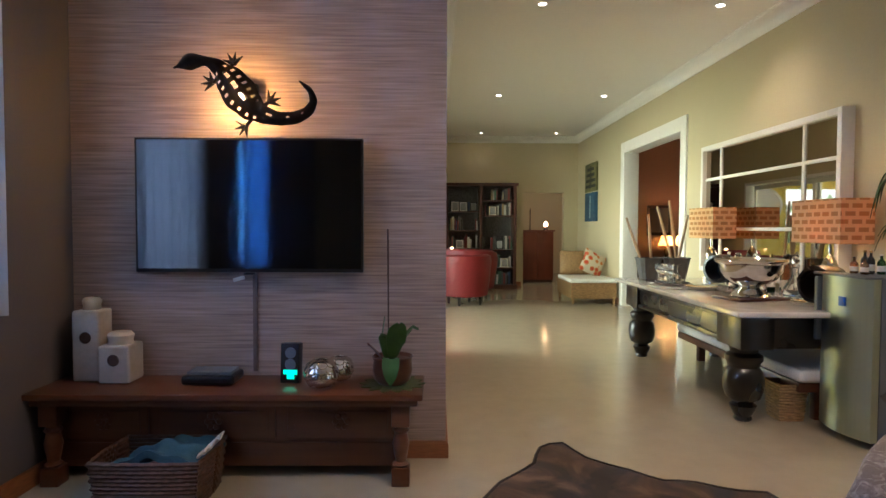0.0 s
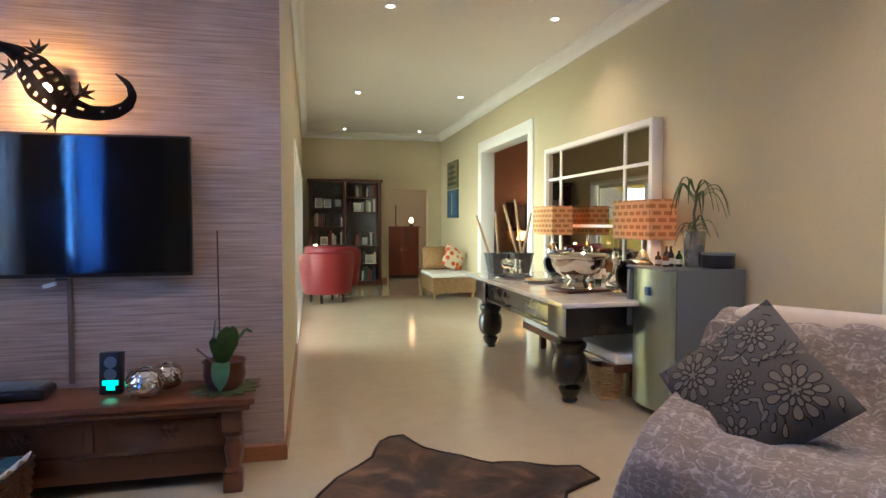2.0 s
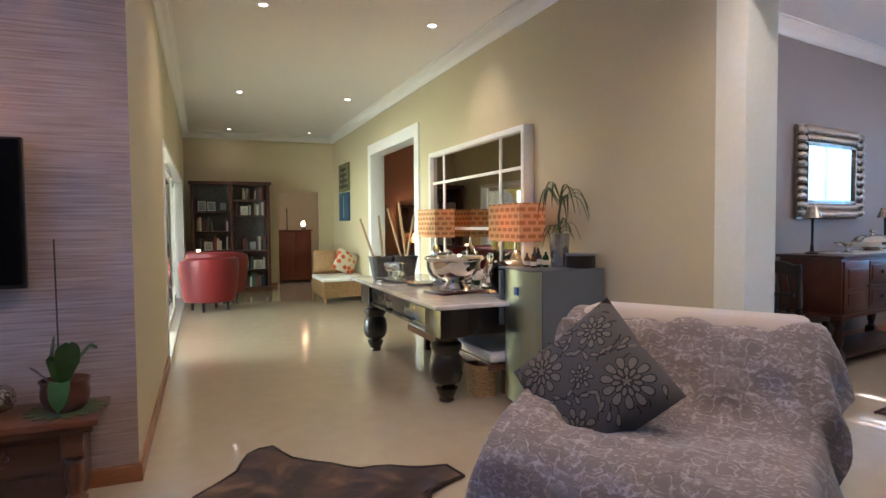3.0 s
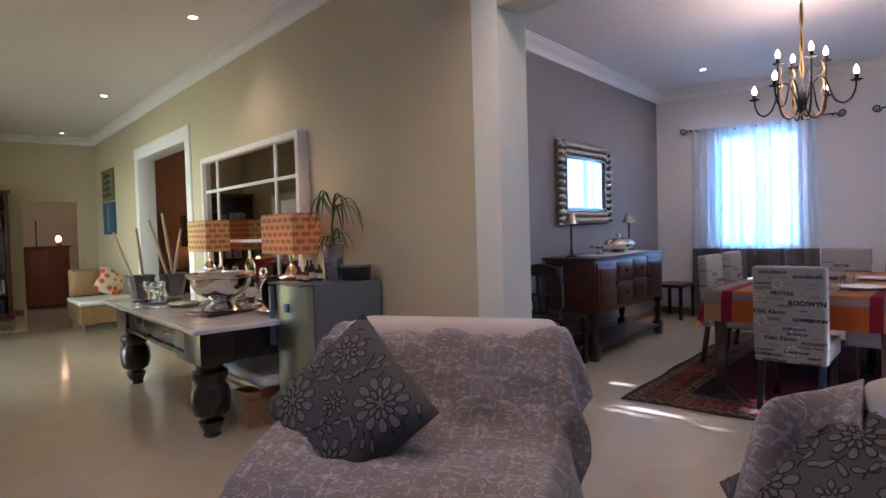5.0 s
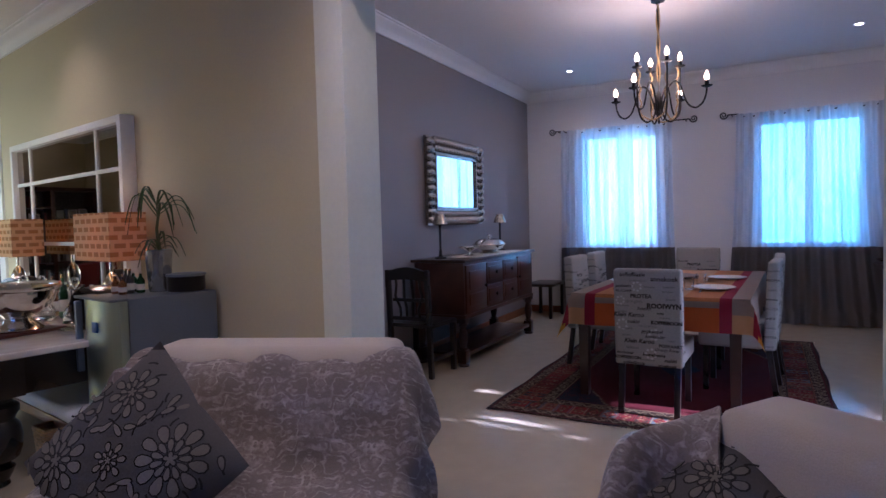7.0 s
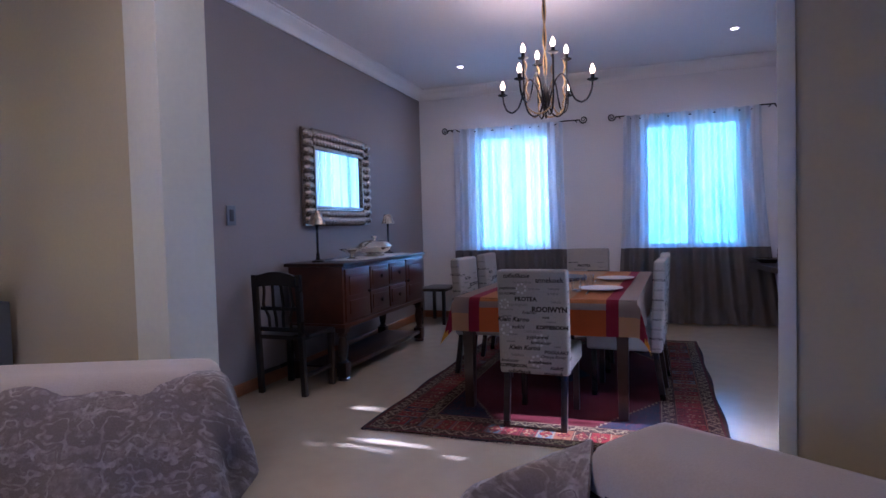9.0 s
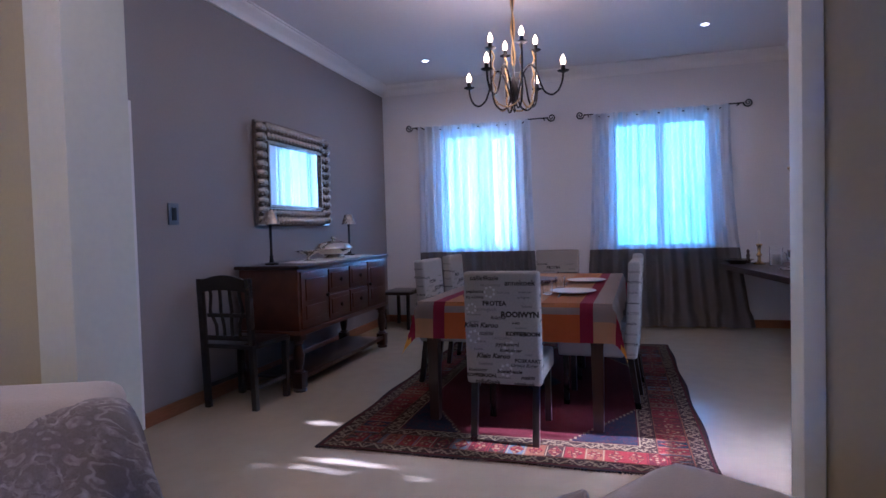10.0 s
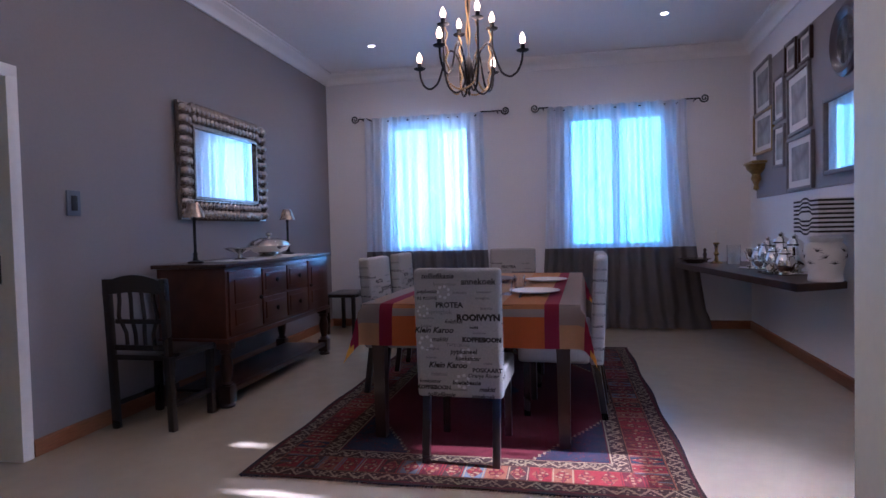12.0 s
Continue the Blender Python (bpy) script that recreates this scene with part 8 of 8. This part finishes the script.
box(bm, -0.25, 0.25, -0.25, 0.25, 0.66, 0.7, 0.006)
part("tabletop", bm, M["teak"], ped)
for x in (-0.2, 0.2):
    for y in (-0.2, 0.2):
        bm = B()
        box(bm, x - 0.025, x + 0.025, y - 0.025, y + 0.025, -0.01, 0.66, 0.004)
        part("leg", bm, M["teak"], ped)

# outside
bm = B()
box(bm, -300, 300, -300, 300, -0.6, -0.13)
solid("ground", bm, M["grass"], "garden lawn round the house", "ground", None, "structure", smooth=0)
rnd = random.Random(3)
for m, n, lb in ((DM @ pose(13.0, -0.5, 0), 1500, "leafy garden hedge behind the dining room windows"), (pose(-9.5, 9, 0, 0, 0, 0), 1500, "leafy garden hedge beyond the veranda"), (pose(-3, 19.5, 0, 0, 0, 90), 1200, "leafy garden hedge past the yellow wall")):
    bm = B()
    for k in range(n):
        x, y, z = rnd.uniform(-0.9, 0.9), rnd.uniform(-7.5, 7.5), rnd.uniform(-0.1, 1.9) + 0.35 * math.sin(k)
        r = rnd.uniform(0.1, 0.24)
        mm = Matrix.Translation((x, y, z)) @ Euler((rnd.uniform(0, 6), rnd.uniform(0, 6), rnd.uniform(0, 6))).to_matrix().to_4x4()
        vs = [bm.verts.new(mm @ Vector(p)) for p in ((-r, 0, 0), (0, -r * 0.5, 0.03), (r, 0, 0), (0, r * 0.5, -0.03))]
        bm.faces.new(vs)
    solid("hedge", bm, M["hedge"], lb, "hedge", m, "stuff")

# unseen tree, added to cut the sun into patches on rug and floor
tree = thing("sun_shaping_tree", DM @ pose(1.5, -5.6, -0.13), "added unseen tree outside the side window, its leaf gaps shaping the sun patches", "tree")
bm = B()
tube(bm, [(-1.3, -0.2, 0), (-1.25, -0.1, 1.0), (-1.1, 0.0, 2.0), (-0.9, 0.0, 3.6)], 0.11, 10, 0.4)
tube(bm, [(-1.2, -0.05, 1.4), (-0.6, -0.1, 3.2), (0.3, 0.0, 3.75), (1.1, 0.0, 3.8)], 0.05, 8, 0.4)
part("trunk", bm, M["dark_wood"], tree)
bm = B()
# gaps left in the leaves where sun should reach the floor: u from, to, low, high
SUN_GAPS = [(1.54, 1.80, 1.95, 2.78), (1.84, 2.06, 1.95, 2.80), (1.87, 1.91, 3.2, 3.45), (1.21, 1.22, 2.95, 3.3), (1.328, 1.342, 2.85, 3.15)]
for k in range(8500):
    x, y, z = rnd.uniform(-1.1, 1.1), rnd.uniform(-0.35, 0.35), rnd.uniform(1.4, 4.0)
    r, w = rnd.uniform(0.07, 0.13), rnd.uniform(0.014, 0.026)
    u, h = 1.5 + x - 0.035 * y, z - 0.13 + 0.554 * y
    if any(a - w < u < b + w and c < h < d for a, b, c, d in SUN_GAPS) and rnd.random() < 0.985:
        continue
    mm = Matrix.Translation((x, y, z)) @ Euler((rnd.uniform(-0.3, 0.3), rnd.uniform(-0.12, 0.12), rnd.uniform(-0.6, 0.6))).to_matrix().to_4x4()
    bm.faces.new([bm.verts.new(mm @ Vector(p)) for p in ((0, 0, -r), (-w, 0.01, 0), (0, 0, r), (w, -0.01, 0))])
tagged(part("crown", bm, M["hedge"], tree), kind="stuff")

# lounge windows and curtains behind the walk
LM = pose(-1.862, -3.2, 0, 0, 0, 90)
casement("window_3", 3.1, 3.62, 0.9, 2.2, LM)
casement("window_4", 4.9, 5.75, 0.9, 2.2, LM)
casement("window_6", 3.95, 4.9, 0.85, 2.2, Matrix.Translation((R1[0], R1[1], 0)) @ Matrix.Rotation(math.atan2(R0[1] - R1[1], R0[0] - R1[0]), 4, "Z"))


def plain_curtain(m, a0, a1, z0, z1, material, label, folds):
    bm = B()
    sheet(bm, lambda s, t: Vector((a0 + (a1 - a0) * s, -0.09 - 0.03 * math.sin(2 * math.pi * s * folds + math.sin(7 * s)), z1 - (z1 - z0) * t)), int(folds * 10), 6)
    solid("lounge_curtain", bm, material, label, "curtain", m, group="lounge curtains")


plain_curtain(LM, 2.95, 3.75, 0.8, 2.4, M["curtain_blue"], "blue curtain drawn over the narrow lounge window", 5)
plain_curtain(LM, 4.75, 5.88, 0.86, 2.4, M["sheer"], "white sheer curtain over the lounge window", 9)


# ---- ceiling downlights ----
def downlight(m):
    d = thing("downlight", m, "small round recessed ceiling downlight, lit", "ceiling light", "downlights")
    bm = B()
    lathe(bm, [(0.029, -0.002), (0.042, -0.008), (0.046, -0.001)], 24)
    part("trim_ring", bm, M["trim"], d)
    bm = B()
    lathe(bm, [(0.0, -0.004), (0.03, -0.004), (0.03, -0.002), (0.0, -0.002)], 20)
    part("lens", bm, M["down_glow"], d, "glowing lens")
    return d


# the y 1.75 pair and the u 1.2 pair are unseen lamps, added as fill
SPOTS = [pose(x, y, CEIL) for y in (5.25, 8.77, 12.2, 1.75) for x in (0.96, 2.48)] + [DM @ pose(4.75, 0.66, CEIL), DM @ pose(4.67, -2.25, CEIL), DM @ pose(1.2, 0.66, CEIL), DM @ pose(1.2, -2.25, CEIL)]
first = downlight(SPOTS[0])
for m in SPOTS[1:]:
    copy_thing(first, m)
for k, m in enumerate(SPOTS):
    lamp("downlight_beam", "SPOT", m @ pose(0, 0, -0.02), (42, 34, 12, 10, 4, 3, 90, 68, 30, 30, 10, 10)[k], (1.0, 0.74, 0.46), 0.03, spot=165 if k % 2 == 0 or k >= 8 else 128, blend=1.0)
